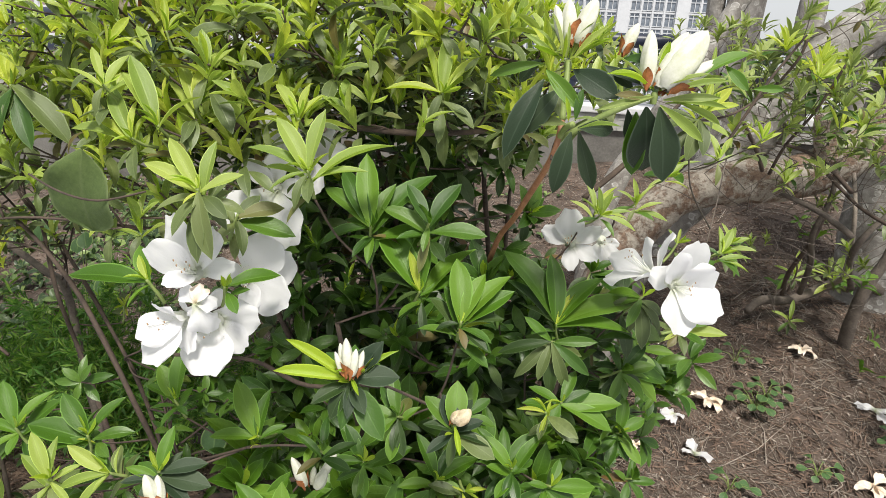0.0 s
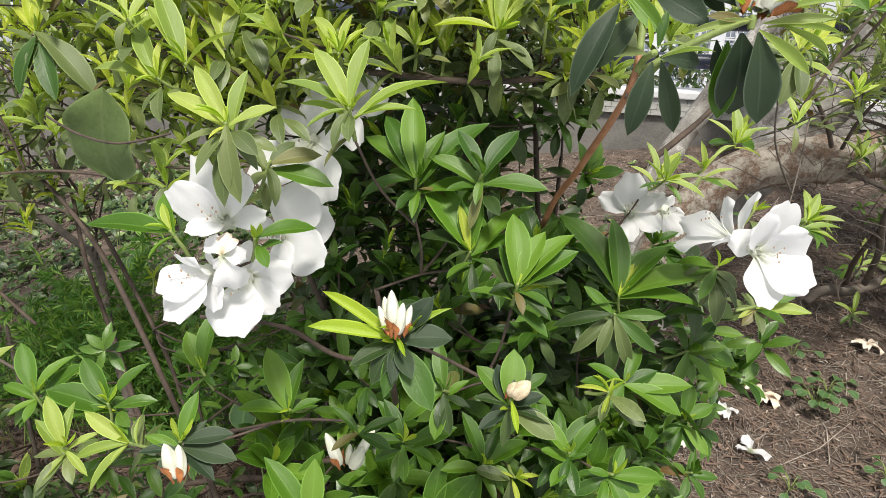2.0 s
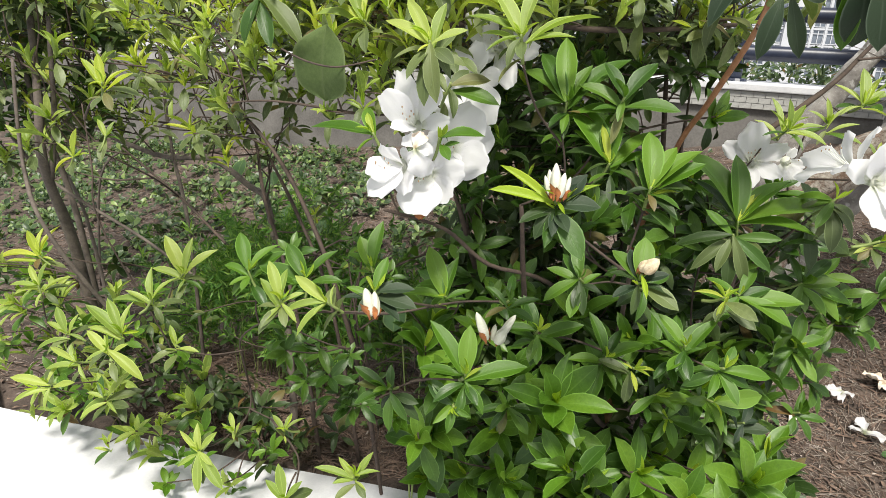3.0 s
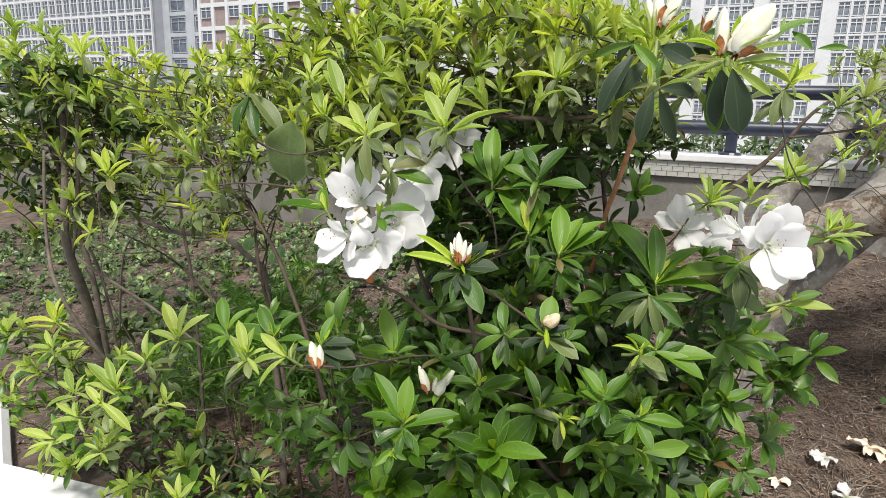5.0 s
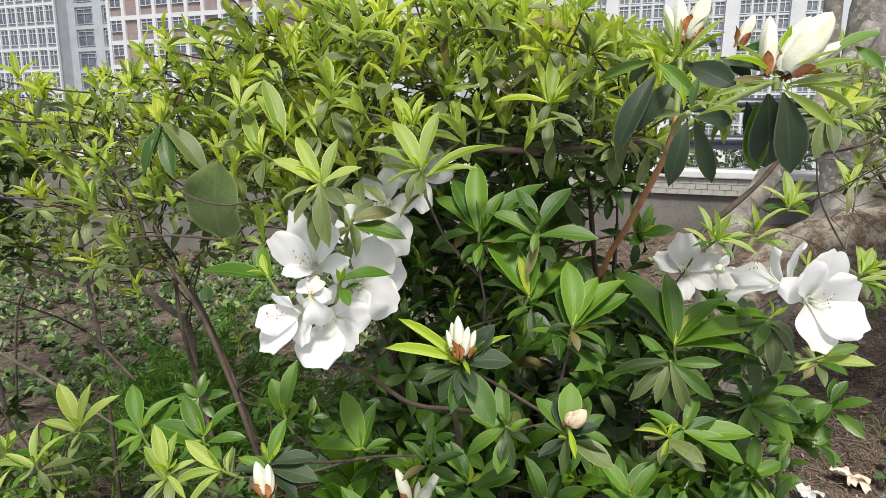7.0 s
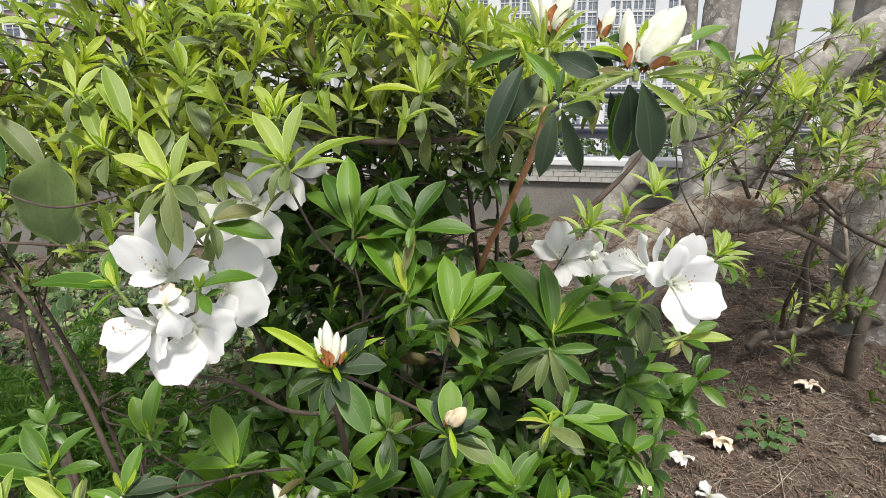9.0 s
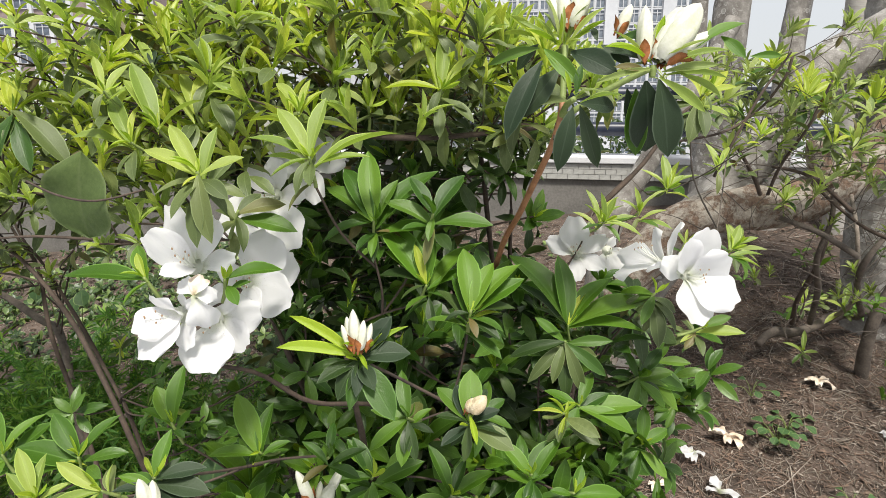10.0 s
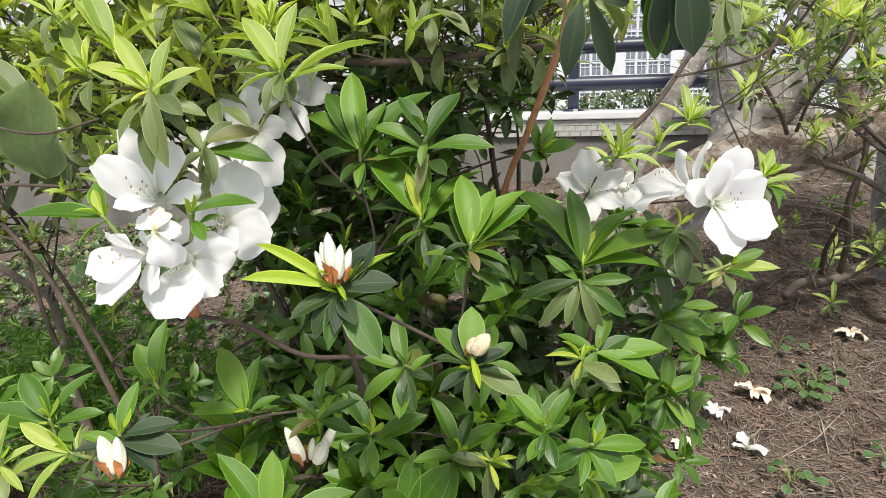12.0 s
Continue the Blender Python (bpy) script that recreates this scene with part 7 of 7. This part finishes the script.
# broad-leaved seedlings under the bushes
for x, y, leaves in ((-0.98, 2.02, ((-0.03, -0.05, 0.50, 0.07), (0.05, 0.0, 0.46, 0.06), (-0.02, 0.06, 0.42, 0.06))), (-0.72, 1.88, ((0.0, -0.03, 0.42, 0.075), (0.06, 0.04, 0.36, 0.06), (-0.06, 0.02, 0.38, 0.06))),
                     (0.03, 1.22, ((0.03, -0.03, 0.50, 0.06), (-0.03, -0.01, 0.47, 0.055)))):
    plant = thing("seedling", "broad-leaved dark green seedling growing under the azaleas", "seedling", "seedlings under the azaleas", (x, y, ground_height(x, y)))
    base = Vector((x, y, ground_height(x, y)))
    for dx, dy, dz, size in leaves:
        tip = base + Vector((dx, dy, dz))
        limb("stalk", [base, base.lerp(tip, 0.5) + Vector((0, 0, 0.02)), tip], [0.002, 0.0016, 0.0012], STEM_GREEN, plant, 6)
        v, uv, f = blade_arrays(0.72, 0.3, 0.15, 8, 7, 0.3, 0.1, 0.02)
        m = np.array(leaf_matrix(tip, Vector((dx * 4 + 0.2, -0.6, -0.35)).normalized() * size, (0, -0.5, 1)))
        mesh_object("leaf", v @ m[:3, :3].T + m[:3, 3], f, LEAF["weed"], plant, uv)
# dead orange petals caught among the twigs
for at, way in (((0.112, 1.04, 0.712), (0.004, -0.006, -0.022)),):
    petal = thing("dead_petal", "curled orange dead petal caught among the twigs", "petal", "", at)
    v, uv, f = petal_arrays(0.75, 0.6, 0.9, 0.2, at[0] * 40, 8, 7)
    m = np.array(leaf_matrix(at, way, (0.2, -1, 0.3)))
    mesh_object("petal", v @ m[:3, :3].T + m[:3, 3], f, BRACT, petal, uv)

limb("twig", [(-0.10, 1.035, 0.895), (-0.05, 1.022, 0.882), (0.0, 1.018, 0.878), (0.05, 1.03, 0.89)], [0.0014, 0.0013, 0.0013, 0.0011], TWIG, bush, 6)
# broad dull leaf hanging in the left crown
for w, at, way in ((0.86, (-0.030, 1.04, 0.930), (-0.012, -0.012, -0.100)),):
    v, uv, f = blade_arrays(w, 0.22, 0.16, 14, 9, 0.25, 0.35, 0.05)
    m = np.array(leaf_matrix(at, way, (0.1, -1, 0.35)))
    tagged(mesh_object("broad_leaf", v @ m[:3, :3].T + m[:3, 3], f, LEAF["broad"], bush, uv), "broad dull green leaf")
